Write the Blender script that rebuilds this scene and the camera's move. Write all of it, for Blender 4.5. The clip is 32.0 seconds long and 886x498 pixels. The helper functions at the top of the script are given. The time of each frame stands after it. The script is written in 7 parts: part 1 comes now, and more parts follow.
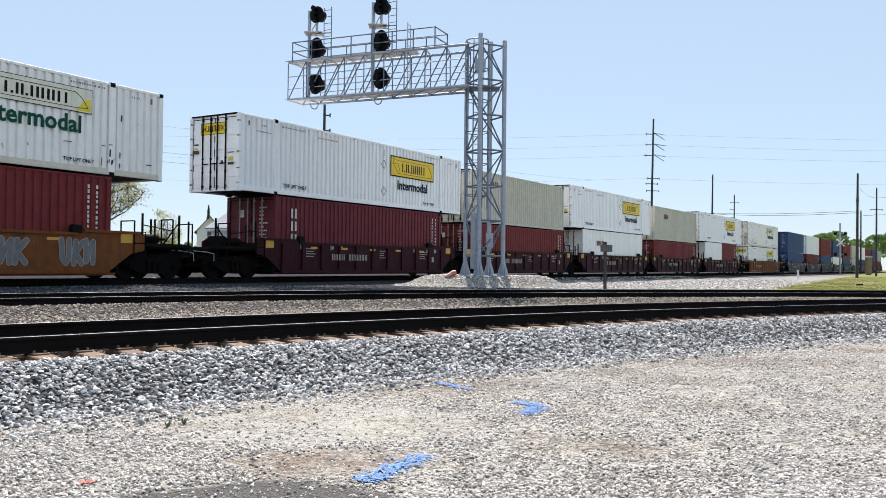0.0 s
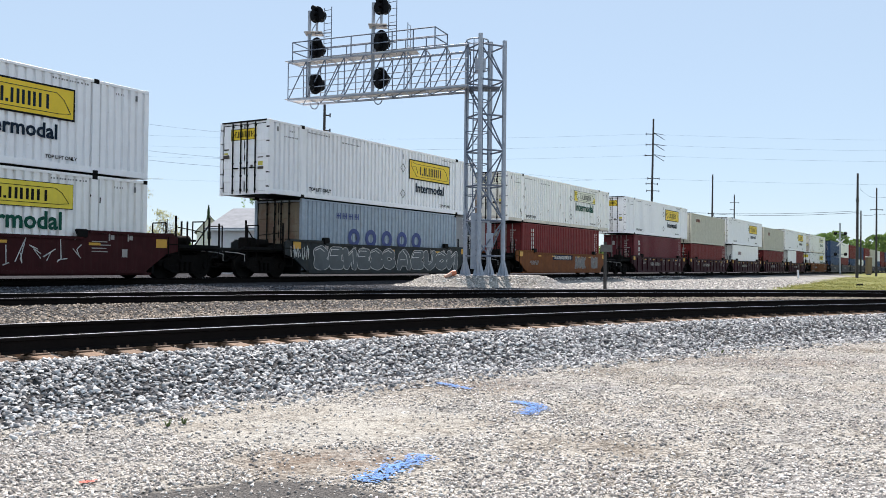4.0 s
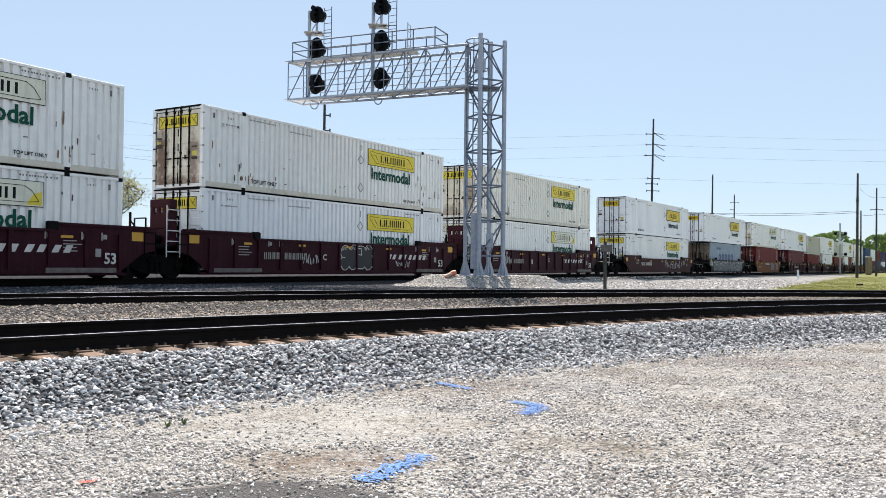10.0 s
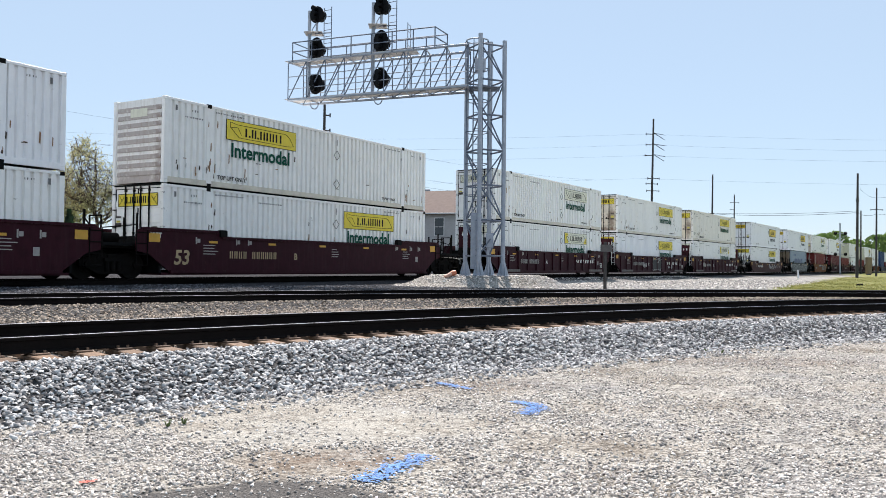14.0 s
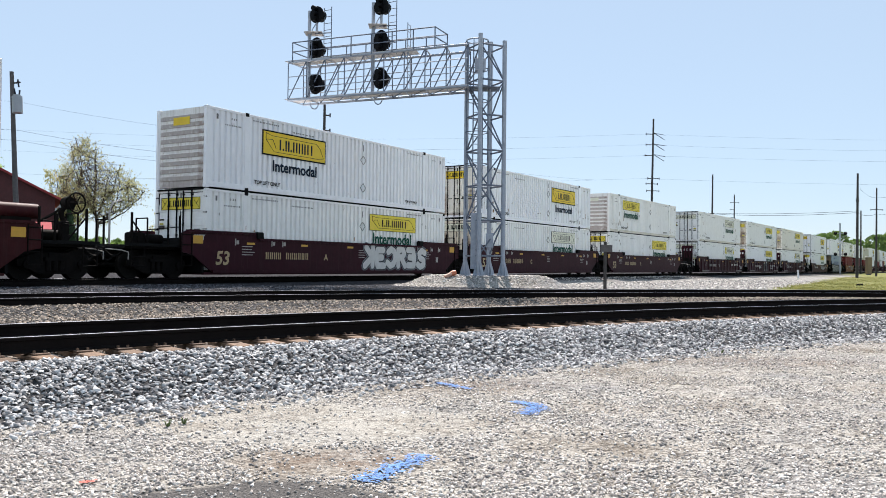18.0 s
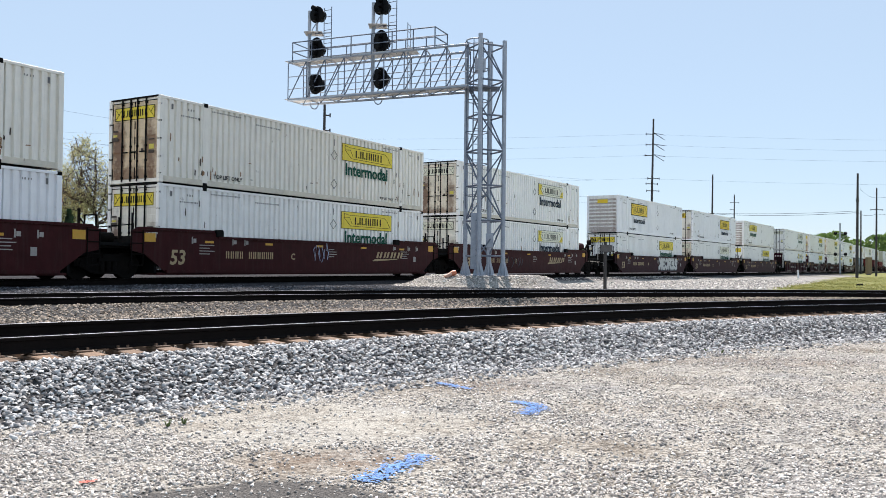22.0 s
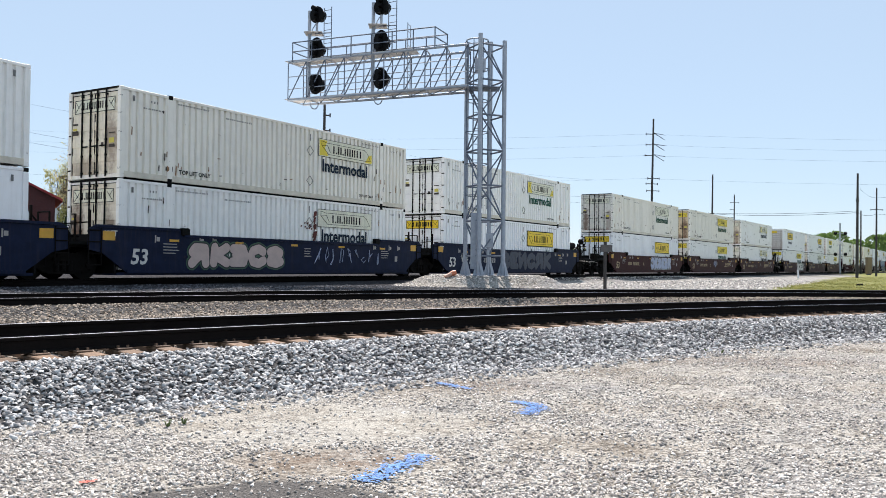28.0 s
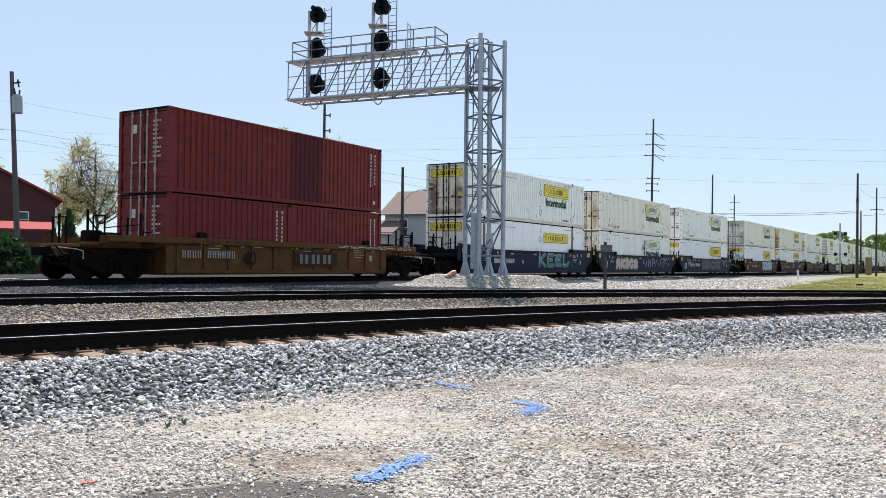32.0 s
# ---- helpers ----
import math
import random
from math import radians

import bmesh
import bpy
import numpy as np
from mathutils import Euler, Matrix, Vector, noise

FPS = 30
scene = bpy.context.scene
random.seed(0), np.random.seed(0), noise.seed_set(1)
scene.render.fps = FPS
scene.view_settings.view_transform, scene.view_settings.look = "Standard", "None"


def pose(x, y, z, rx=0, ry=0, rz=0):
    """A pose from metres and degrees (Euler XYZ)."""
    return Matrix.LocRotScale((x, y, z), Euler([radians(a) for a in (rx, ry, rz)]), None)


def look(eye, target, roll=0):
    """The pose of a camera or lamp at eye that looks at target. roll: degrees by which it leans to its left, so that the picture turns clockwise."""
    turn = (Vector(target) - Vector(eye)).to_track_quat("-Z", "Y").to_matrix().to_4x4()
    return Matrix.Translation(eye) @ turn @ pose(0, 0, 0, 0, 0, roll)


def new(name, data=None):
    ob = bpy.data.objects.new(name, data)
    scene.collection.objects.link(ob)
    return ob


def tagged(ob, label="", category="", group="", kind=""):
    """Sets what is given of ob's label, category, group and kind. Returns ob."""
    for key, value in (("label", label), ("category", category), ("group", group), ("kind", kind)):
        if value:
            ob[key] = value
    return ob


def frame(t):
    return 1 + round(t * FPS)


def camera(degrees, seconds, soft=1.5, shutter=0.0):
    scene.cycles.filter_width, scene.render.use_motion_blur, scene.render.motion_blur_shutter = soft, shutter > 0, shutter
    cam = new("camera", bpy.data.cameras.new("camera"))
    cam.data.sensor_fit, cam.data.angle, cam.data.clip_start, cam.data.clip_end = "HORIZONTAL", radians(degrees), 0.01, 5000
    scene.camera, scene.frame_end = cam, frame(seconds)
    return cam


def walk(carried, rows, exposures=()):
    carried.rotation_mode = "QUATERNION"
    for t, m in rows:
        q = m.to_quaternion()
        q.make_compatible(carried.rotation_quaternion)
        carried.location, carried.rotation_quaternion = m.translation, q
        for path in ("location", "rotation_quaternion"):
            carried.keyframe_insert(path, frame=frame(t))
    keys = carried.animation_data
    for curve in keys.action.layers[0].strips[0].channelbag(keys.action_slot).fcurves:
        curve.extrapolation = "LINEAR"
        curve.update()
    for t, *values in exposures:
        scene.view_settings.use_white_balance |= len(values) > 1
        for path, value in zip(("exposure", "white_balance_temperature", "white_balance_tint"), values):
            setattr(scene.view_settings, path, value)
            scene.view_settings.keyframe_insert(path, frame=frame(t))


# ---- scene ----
# ---- camera: it stands still on the gravel lot, beside the tracks ----
EYE = (0.0, 0.0, 1.45)
CLIP = 32.0
cam = camera(55.335, CLIP, soft=0.5)
VIEW = look(EYE, (0.0, 10.0, 1.45 + 10.0 * math.tan(0.019294)), 0.597)
walk(cam, [(0.0, VIEW), (CLIP, VIEW)], exposures=[(0.0, 0.92, 6450, 16), (CLIP, 0.92, 6450, 16)])

# ---- daylight: a high sun behind the train, clear spring sky ----
SUN_EL, SUN_AZ = radians(49.0), radians(-3.0)      # azimuth from +y towards +x
world = bpy.data.worlds.new("world")
scene.world = world
world.use_nodes = True
wn = world.node_tree.nodes
sky = wn.new("ShaderNodeTexSky")
sky.sky_type = "NISHITA"
sky.sun_disc = False
sky.sun_elevation, sky.sun_rotation = SUN_EL, SUN_AZ
sky.air_density, sky.dust_density, sky.ozone_density = 1.0, 0.0, 3.2
wn["Background"].inputs["Strength"].default_value = 0.072
haze = wn.new("ShaderNodeMix")                      # thin even haze pales the whole sky
haze.data_type = "RGBA"
haze.inputs[0].default_value, haze.inputs[7].default_value = 0.72, (4.42, 5.68, 6.55, 1.0)
world.node_tree.links.new(sky.outputs[0], haze.inputs[6])
world.node_tree.links.new(haze.outputs[2], wn["Background"].inputs["Color"])
sun_data = bpy.data.lights.new("sun", "SUN")
sun_data.energy, sun_data.angle, sun_data.color = 4.2, radians(0.55), (1.0, 0.93, 0.83)
sun = new("sun", sun_data)
sun_way = Vector((math.sin(SUN_AZ) * math.cos(SUN_EL), math.cos(SUN_AZ) * math.cos(SUN_EL), math.sin(SUN_EL)))
sun.matrix_world = look(tuple(sun_way * 200), (0, 0, 0))


# ---- materials ----
def mat(name, col, rough=0.6, metal=0.0, var=0.15, scale=3.0, fine=40.0, bump=0.0, bump_scale=60.0,
        dirt=None, dirt_amt=0.0, streak=False, rand=0.0, col2=None, spots=0.0, coords="Object", spec=0.5):
    """A procedural surface: broad and fine variation, dirt or streaks, wear spots and fine relief."""
    m = bpy.data.materials.new(name)
    m.use_nodes = True
    nt = m.node_tree
    n, l = nt.nodes, nt.links
    bsdf = n["Principled BSDF"]
    tc = n.new("ShaderNodeTexCoord")
    src = tc.outputs[coords]
    if coords == "Object":
        info = n.new("ShaderNodeObjectInfo")
        sh = n.new("ShaderNodeVectorMath")
        sh.operation = "MULTIPLY_ADD"
        cmb = n.new("ShaderNodeCombineXYZ")
        for k in range(3):
            l.new(info.outputs["Random"], cmb.inputs[k])
        sh.inputs[1].default_value = (37.0, 19.0, 53.0)
        l.new(cmb.outputs[0], sh.inputs[0])
        l.new(src, sh.inputs[2])
        src = sh.outputs[0]

    def nz(sc, detail=4.0, vec=None, rgh=0.6):
        t = n.new("ShaderNodeTexNoise")
        t.inputs["Scale"].default_value, t.inputs["Detail"].default_value = sc, detail
        t.inputs["Roughness"].default_value = rgh
        l.new(vec or src, t.inputs["Vector"])
        return t.outputs["Fac"]

    def ramp(fac, lo, hi):
        r = n.new("ShaderNodeMapRange")
        r.inputs[1].default_value, r.inputs[2].default_value = lo, hi
        l.new(fac, r.inputs[0])
        return r.outputs[0]

    def mix(fac, a, b, mode="MIX"):
        x = n.new("ShaderNodeMix")
        x.data_type, x.blend_type = "RGBA", mode
        for sock, v in ((x.inputs[0], fac), (x.inputs[6], a), (x.inputs[7], b)):
            if hasattr(v, "is_output"):
                l.new(v, sock)
            else:
                sock.default_value = v if isinstance(v, float) else (*v, 1.0)
        return x.outputs[2]

    lo = tuple(max(0.0, c * (1 - var)) for c in col)
    hi = tuple(min(1.0, c * (1 + var)) for c in (col2 or col))
    c = mix(ramp(nz(scale), 0.3, 0.7), lo, hi)
    g = mix(ramp(nz(fine, 3.0), 0.3, 0.7), tuple([1 - var * 0.8] * 3), tuple([1.0] * 3))
    c = mix(1.0, c, g, "MULTIPLY")
    if rand:
        r = n.new("ShaderNodeObjectInfo")
        c = mix(1.0, c, mix(r.outputs["Random"], tuple([1 - rand] * 3), (1.0, 1.0, 1.0)), "MULTIPLY")
    if dirt and dirt_amt:
        vec = src
        if streak:
            mp = n.new("ShaderNodeMapping")
            mp.inputs["Scale"].default_value = (6.0, 6.0, 0.35)
            l.new(src, mp.inputs[0])
            vec = mp.outputs[0]
        f = n.new("ShaderNodeMath")
        f.operation = "MULTIPLY"
        l.new(ramp(nz(1.4, 5.0, vec, 0.7), 0.5, 0.78), f.inputs[0])
        f.inputs[1].default_value = dirt_amt
        c = mix(f.outputs[0], c, dirt)
    if spots:
        f = n.new("ShaderNodeMath")
        f.operation = "MULTIPLY"
        l.new(ramp(nz(2.6, 6.0, None, 0.75), 0.655, 0.69), f.inputs[0])
        f.inputs[1].default_value = spots
        c = mix(f.outputs[0], c, (0.09, 0.05, 0.03))
    l.new(c, bsdf.inputs["Base Color"])
    rr = n.new("ShaderNodeMapRange")
    rr.inputs[3].default_value, rr.inputs[4].default_value = max(0.05, rough - 0.12), min(1.0, rough + 0.12)
    l.new(nz(scale * 2.3), rr.inputs[0])
    l.new(rr.outputs[0], bsdf.inputs["Roughness"])
    bsdf.inputs["Metallic"].default_value = metal
    bsdf.inputs["Specular IOR Level"].default_value = spec
    if bump:
        b = n.new("ShaderNodeBump")
        b.inputs["Strength"].default_value, b.inputs["Distance"].default_value = bump, 0.02
        l.new(nz(bump_scale, 5.0), b.inputs["Height"])
        l.new(b.outputs[0], bsdf.inputs["Normal"])
    return m


GRIME = (0.16, 0.13, 0.10)
RUST = (0.22, 0.09, 0.035)
M = {
    "white": mat("white_paint", (0.90, 0.91, 0.925), 0.45, var=0.03, dirt=GRIME, dirt_amt=0.12, streak=True, spots=0.25),
    "cream": mat("cream_paint", (0.87, 0.845, 0.77), 0.5, var=0.04, dirt=GRIME, dirt_amt=0.18, streak=True, spots=0.5),
    "offwhite": mat("offwhite_paint", (0.91, 0.91, 0.885), 0.5, var=0.04, dirt=GRIME, dirt_amt=0.16, streak=True, spots=0.5),
    "red": mat("box_red_paint", (0.185, 0.027, 0.027), 0.55, var=0.18, dirt=(0.06, 0.03, 0.03), dirt_amt=0.5, streak=True, spec=0.18),
    "maroonbox": mat("box_maroon_paint", (0.14, 0.021, 0.031), 0.5, var=0.18, dirt=(0.06, 0.03, 0.03), dirt_amt=0.4, streak=True, spec=0.18),
    "greygreen": mat("box_grey_beige_paint", (0.55, 0.54, 0.455), 0.55, var=0.1, dirt=GRIME, dirt_amt=0.3, streak=True, spec=0.18),
    "greyblue": mat("box_grey_blue_paint", (0.33, 0.40, 0.47), 0.55, var=0.12, dirt=(0.3, 0.24, 0.15), dirt_amt=0.4, streak=True, spec=0.18),
    "blue": mat("box_blue_paint", (0.03, 0.07, 0.17), 0.5, var=0.15, dirt=GRIME, dirt_amt=0.3, streak=True, spec=0.18),
    "wellmaroon": mat("well_maroon_paint", (0.036, 0.0065, 0.0125), 0.55, var=0.2, dirt=(0.055, 0.032, 0.034), dirt_amt=0.4, streak=True, spots=0.3, spec=0.10),
    "wellbrown": mat("well_brown_paint", (0.046, 0.0092, 0.0105), 0.55, var=0.2, dirt=(0.06, 0.045, 0.04), dirt_amt=0.4, streak=True, spots=0.3, spec=0.10),
    "wellorange": mat("well_orange_paint", (0.19, 0.066, 0.022), 0.6, var=0.2, dirt=(0.07, 0.04, 0.03), dirt_amt=0.7, streak=True, spots=0.5, spec=0.10),
    "wellmustard": mat("well_mustard_paint", (0.125, 0.060, 0.021), 0.6, var=0.2, dirt=(0.07, 0.04, 0.03), dirt_amt=0.7, streak=True, spots=0.5, spec=0.10),
    "wellblue": mat("well_blue_paint", (0.0085, 0.0145, 0.040), 0.55, var=0.2, dirt=(0.06, 0.05, 0.045), dirt_amt=0.3, streak=True, spots=0.3, spec=0.10),
    "wellgrey": mat("well_grey_paint", (0.12, 0.12, 0.13), 0.6, var=0.2, dirt=(0.10, 0.07, 0.06), dirt_amt=0.5, streak=True, spec=0.10),
    "black": mat("black_steel", (0.010, 0.010, 0.010), 0.7, var=0.3, spec=0.06),
    "truck": mat("truck_iron", (0.008, 0.007, 0.0065), 0.75, var=0.3, dirt=(0.025, 0.018, 0.013), dirt_amt=0.4, bump=0.3, spec=0.05),
    "wheel": mat("wheel_steel", (0.010, 0.009, 0.008), 0.7, 0.0, var=0.3, spec=0.06),
    "railcream": mat("dirty_cream_paint", (0.66, 0.62, 0.52), 0.55, var=0.08, dirt=GRIME, dirt_amt=0.4, spots=0.5),
    "mark": mat("grey_stencil", (0.16, 0.16, 0.16), 0.6, var=0.2),
    "yellow": mat("yellow_sign", (0.78, 0.62, 0.04), 0.45, var=0.06, dirt=GRIME, dirt_amt=0.2, streak=True),
    "gold": mat("gold_sign", (0.80, 0.56, 0.015), 0.45, var=0.05),
    "faded": mat("faded_sign", (0.76, 0.76, 0.62), 0.5, var=0.08, dirt=GRIME, dirt_amt=0.3, streak=True),
    "ink": mat("black_ink", (0.010, 0.010, 0.011), 0.6, var=0.2, spec=0.12),
    "navy": mat("navy_ink", (0.010, 0.022, 0.040), 0.6, var=0.2, spec=0.12),
    "green": mat("green_ink", (0.004, 0.075, 0.048), 0.6, var=0.15, spec=0.15),
    "dullink": mat("dull_lettering", (0.34, 0.32, 0.30), 0.5, var=0.15),
    "oldgold": mat("old_gold_lettering", (0.42, 0.31, 0.17), 0.5, var=0.15),
    "whiteink": mat("white_lettering", (0.62, 0.60, 0.57), 0.5, var=0.15),
    "reflector": mat("amber_reflector", (0.62, 0.33, 0.03), 0.4, var=0.1),
    "galv": mat("galvanised_steel", (0.37, 0.41, 0.47), 0.5, 0.2, var=0.12, scale=6.0, spec=0.3),
    # darker, bluer copy of the galvanised steel, for bars seen in shade
    "bar": mat("shaded_galvanised_bar", (0.15, 0.18, 0.23), 0.55, 0.1, var=0.15, spec=0.25),
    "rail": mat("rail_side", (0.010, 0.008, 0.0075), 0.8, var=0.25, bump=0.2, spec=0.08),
    "railtop": mat("rail_head", (0.34, 0.36, 0.40), 0.33, 1.0, var=0.12),
    "tie": mat("weathered_tie", (0.25, 0.155, 0.095), 0.85, var=0.4, scale=9.0, bump=0.5, rand=0.5),
    "plate": mat("rusty_plate", (0.24, 0.15, 0.10), 0.8, var=0.35, rand=0.4),
    # stained concrete, its dark blue-grey tint standing in for shade
    "concrete": mat("stained_shaded_concrete", (0.10, 0.125, 0.17), 0.85, var=0.25, scale=5.0, bump=0.3),
    "pole": mat("pole_wood", (0.05, 0.046, 0.046), 0.85, var=0.25, scale=5.0, bump=0.4),
    "polegrey": mat("pole_grey", (0.10, 0.095, 0.095), 0.85, var=0.2, scale=5.0),
    "wire": mat("wire", (0.04, 0.045, 0.055), 0.95, spec=0.03),
    "transformer": mat("transformer_grey", (0.33, 0.36, 0.39), 0.5, var=0.08),
    "barn": mat("dark_red_siding", (0.085, 0.020, 0.020), 0.7, var=0.15),
    "barnroof": mat("red_metal_roof", (0.36, 0.06, 0.065), 0.75, var=0.12, spec=0.1),
    "siding": mat("white_siding", (0.68, 0.69, 0.70), 0.6, var=0.05),
    "greysiding": mat("grey_siding", (0.42, 0.42, 0.42), 0.6, var=0.08),
    "shingle": mat("grey_shingles", (0.25, 0.27, 0.30), 0.9, var=0.15, scale=2.0, fine=20.0),
    "shinglebrown": mat("brown_shingles", (0.15, 0.105, 0.09), 0.9, var=0.15, fine=20.0),
    "shingledark": mat("dark_shingles", (0.07, 0.065, 0.06), 0.9, var=0.2, fine=20.0),
    "glass": mat("dark_window_glass", (0.03, 0.04, 0.05), 0.08, var=0.1),
    "bark": mat("bark", (0.085, 0.068, 0.052), 0.9, var=0.3, scale=8.0, bump=0.5),
    "leaf": mat("spring_leaves", (0.22, 0.38, 0.08), 0.6, var=0.3, scale=1.2, col2=(0.38, 0.50, 0.13)),
    "bud": mat("spring_buds", (0.50, 0.50, 0.25), 0.7, var=0.3, scale=1.2),
    "leafdark": mat("evergreen", (0.025, 0.06, 0.022), 0.7, var=0.35, scale=2.0),
    "wood_far": mat("far_foliage", (0.08, 0.16, 0.045), 0.8, var=0.35, scale=0.25, fine=2.0, col2=(0.17, 0.26, 0.07)),
    "grafw": mat("spray_white", (0.60, 0.60, 0.58), 0.5, var=0.1),
    "grafb": mat("spray_pale_blue", (0.40, 0.45, 0.60), 0.5, var=0.1),
    "graft": mat("spray_teal", (0.03, 0.155, 0.135), 0.5, var=0.1),
    "grafp": mat("spray_pink", (0.55, 0.42, 0.38), 0.5, var=0.1),
    "grafk": mat("spray_black", (0.02, 0.02, 0.022), 0.6, var=0.1),
    "orange": mat("orange_plastic", (0.65, 0.20, 0.10), 0.5, var=0.1),
    "bluepaint": mat("blue_marking_paint", (0.035, 0.20, 0.58), 0.7, var=0.2, scale=20.0),
    "redpaint": mat("red_marking_paint", (0.60, 0.12, 0.08), 0.7, var=0.2, scale=20.0),
    # grey ballast with the train's shade put into its colour
    "shadestone": mat("shaded_stone", (0.085, 0.088, 0.097), 0.9, var=0.3, scale=14.0, spec=0.05),
    "stone": mat("ballast_stone", (0.38, 0.378, 0.372), 0.9, var=0.3, scale=14.0, spec=0.05),
}

M["scuff"] = mat("scraped_paint", (0.07, 0.055, 0.045), 0.8, var=0.3, scale=9.0)
M["scraped"] = mat("dark_red_scrape", (0.10, 0.02, 0.015), 0.8, var=0.3, scale=9.0)
M["rustrun"] = mat("rust_run", (0.30, 0.17, 0.09), 0.85, var=0.35, scale=9.0)
M["weedleaf"] = mat("dull_weed_leaves", (0.11, 0.16, 0.05), 0.7, var=0.3, scale=12.0)
M["sideplate"] = mat("worn_pale_plate", (0.15, 0.125, 0.11), 0.6, var=0.35, scale=5.0)
M["welldark"] = mat("well_dark_grey_paint", (0.040, 0.047, 0.050), 0.6, var=0.25, dirt=(0.10, 0.075, 0.04), dirt_amt=0.5, streak=True, spec=0.10)
M["label"] = mat("yellow_label", (0.62, 0.53, 0.08), 0.5, var=0.1)
M["grafdark"] = mat("spray_dull_blue", (0.035, 0.045, 0.075), 0.5, var=0.2)
M["grafgreen"] = mat("spray_green", (0.03, 0.09, 0.05), 0.5, var=0.15)
M["grafslate"] = mat("spray_slate", (0.075, 0.09, 0.10), 0.5, var=0.2)
M["grafgrey"] = mat("spray_grey_blue", (0.15, 0.17, 0.20), 0.5, var=0.15)


def door_rust(name, base, blots):
    """White door paint with blots of rust round the locking gear: (across, height, half-width, half-height, strength)."""
    m = mat(name, base, 0.55, var=0.07, dirt=(0.34, 0.25, 0.15), dirt_amt=0.5, streak=True, spots=0.6)
    n, l = m.node_tree.nodes, m.node_tree.links
    bsdf = n["Principled BSDF"]
    tc, sep = n.new("ShaderNodeTexCoord"), n.new("ShaderNodeSeparateXYZ")
    l.new(tc.outputs["Object"], sep.inputs[0])
    nz = n.new("ShaderNodeTexNoise")
    nz.inputs["Scale"].default_value, nz.inputs["Detail"].default_value, nz.inputs["Roughness"].default_value = 2.6, 7.0, 0.72
    l.new(tc.outputs["Object"], nz.inputs["Vector"])

    def calc(op, a, b):
        x = n.new("ShaderNodeMath")
        x.operation = op
        for k, v in enumerate((a, b)):
            if hasattr(v, "is_output"):
                l.new(v, x.inputs[k])
            else:
                x.inputs[k].default_value = v
        return x.outputs[0]

    for y, z, ry, rz, amt in blots:
        dy = calc("DIVIDE", calc("SUBTRACT", sep.outputs[1], y), ry)
        dz = calc("DIVIDE", calc("SUBTRACT", sep.outputs[2], z), rz)
        d = calc("SQRT", calc("ADD", calc("MULTIPLY", dy, dy), calc("MULTIPLY", dz, dz)), 0.0)
        d = calc("ADD", d, calc("MULTIPLY", calc("SUBTRACT", nz.outputs["Fac"], 0.5), 3.4))
        r = n.new("ShaderNodeMapRange")
        r.inputs[1].default_value, r.inputs[2].default_value, r.inputs[3].default_value, r.inputs[4].default_value = 1.55, 0.65, 0.0, amt
        l.new(d, r.inputs[0])
        x = n.new("ShaderNodeMix")
        x.data_type = "RGBA"
        l.new(r.outputs[0], x.inputs[0])
        l.new(bsdf.inputs["Base Color"].links[0].from_socket, x.inputs[6])
        x.inputs[7].default_value = (0.135, 0.058, 0.027, 1.0)
        l.new(x.outputs[2], bsdf.inputs["Base Color"])
    return m


M["doora"] = door_rust("rusty_door_paint", (0.76, 0.70, 0.58), ((0.85, 1.05, 0.28, 1.0, 0.9), (-0.75, 1.0, 0.22, 0.8, 0.7), (0.0, 0.15, 1.3, 0.22, 0.7)))
M["doorb"] = door_rust("stained_door_paint", (0.80, 0.78, 0.70), ((0.9, 0.8, 0.22, 0.8, 0.85), (-0.9, 0.7, 0.2, 0.7, 0.5), (0.0, 0.1, 1.3, 0.15, 0.5)))
M["doord"] = door_rust("rust_stained_door_paint", (0.66, 0.53, 0.36), ((0.85, 1.1, 0.3, 1.0, 0.9), (-0.75, 1.1, 0.25, 0.9, 0.8), (0.0, 0.2, 1.3, 0.3, 0.7)))
M["doorgrey"] = door_rust("rusty_grey_door_paint", (0.20, 0.165, 0.115), ((0.7, 1.2, 0.5, 1.2, 0.7), (-0.6, 0.9, 0.5, 0.9, 0.7)))
M["postrust"] = door_rust("rusted_white_paint", (0.70, 0.66, 0.60), ((-1.3, 1.7, 0.6, 1.3, 0.95), (-1.3, 0.9, 0.6, 0.8, 0.8)))
M["nosewhite"] = door_rust("white_nose_paint", (0.84, 0.83, 0.80), ((0.0, 0.05, 1.2, 0.3, 0.55), (-1.0, 0.5, 0.15, 0.6, 0.4)))
M["doorc"] = door_rust("weathered_door_paint", (0.80, 0.74, 0.60), ((-0.8, 1.2, 0.25, 0.8, 0.6), (0.5, 0.3, 0.6, 0.35, 0.5)))


def thin_leaf(m, share):
    """Leaves let part of the light through."""
    nt = m.node_tree
    n, l = nt.nodes, nt.links
    bsdf = n["Principled BSDF"]
    tr = n.new("ShaderNodeBsdfTranslucent")
    l.new(bsdf.inputs["Base Color"].links[0].from_socket, tr.inputs["Color"])
    mx = n.new("ShaderNodeMixShader")
    mx.inputs[0].default_value = share
    l.new(bsdf.outputs[0], mx.inputs[1])
    l.new(tr.outputs[0], mx.inputs[2])
    l.new(mx.outputs[0], n["Material Output"].inputs["Surface"])


for _k in ("leaf", "bud", "leafdark", "wood_far"):
    thin_leaf(M[_k], 0.5)


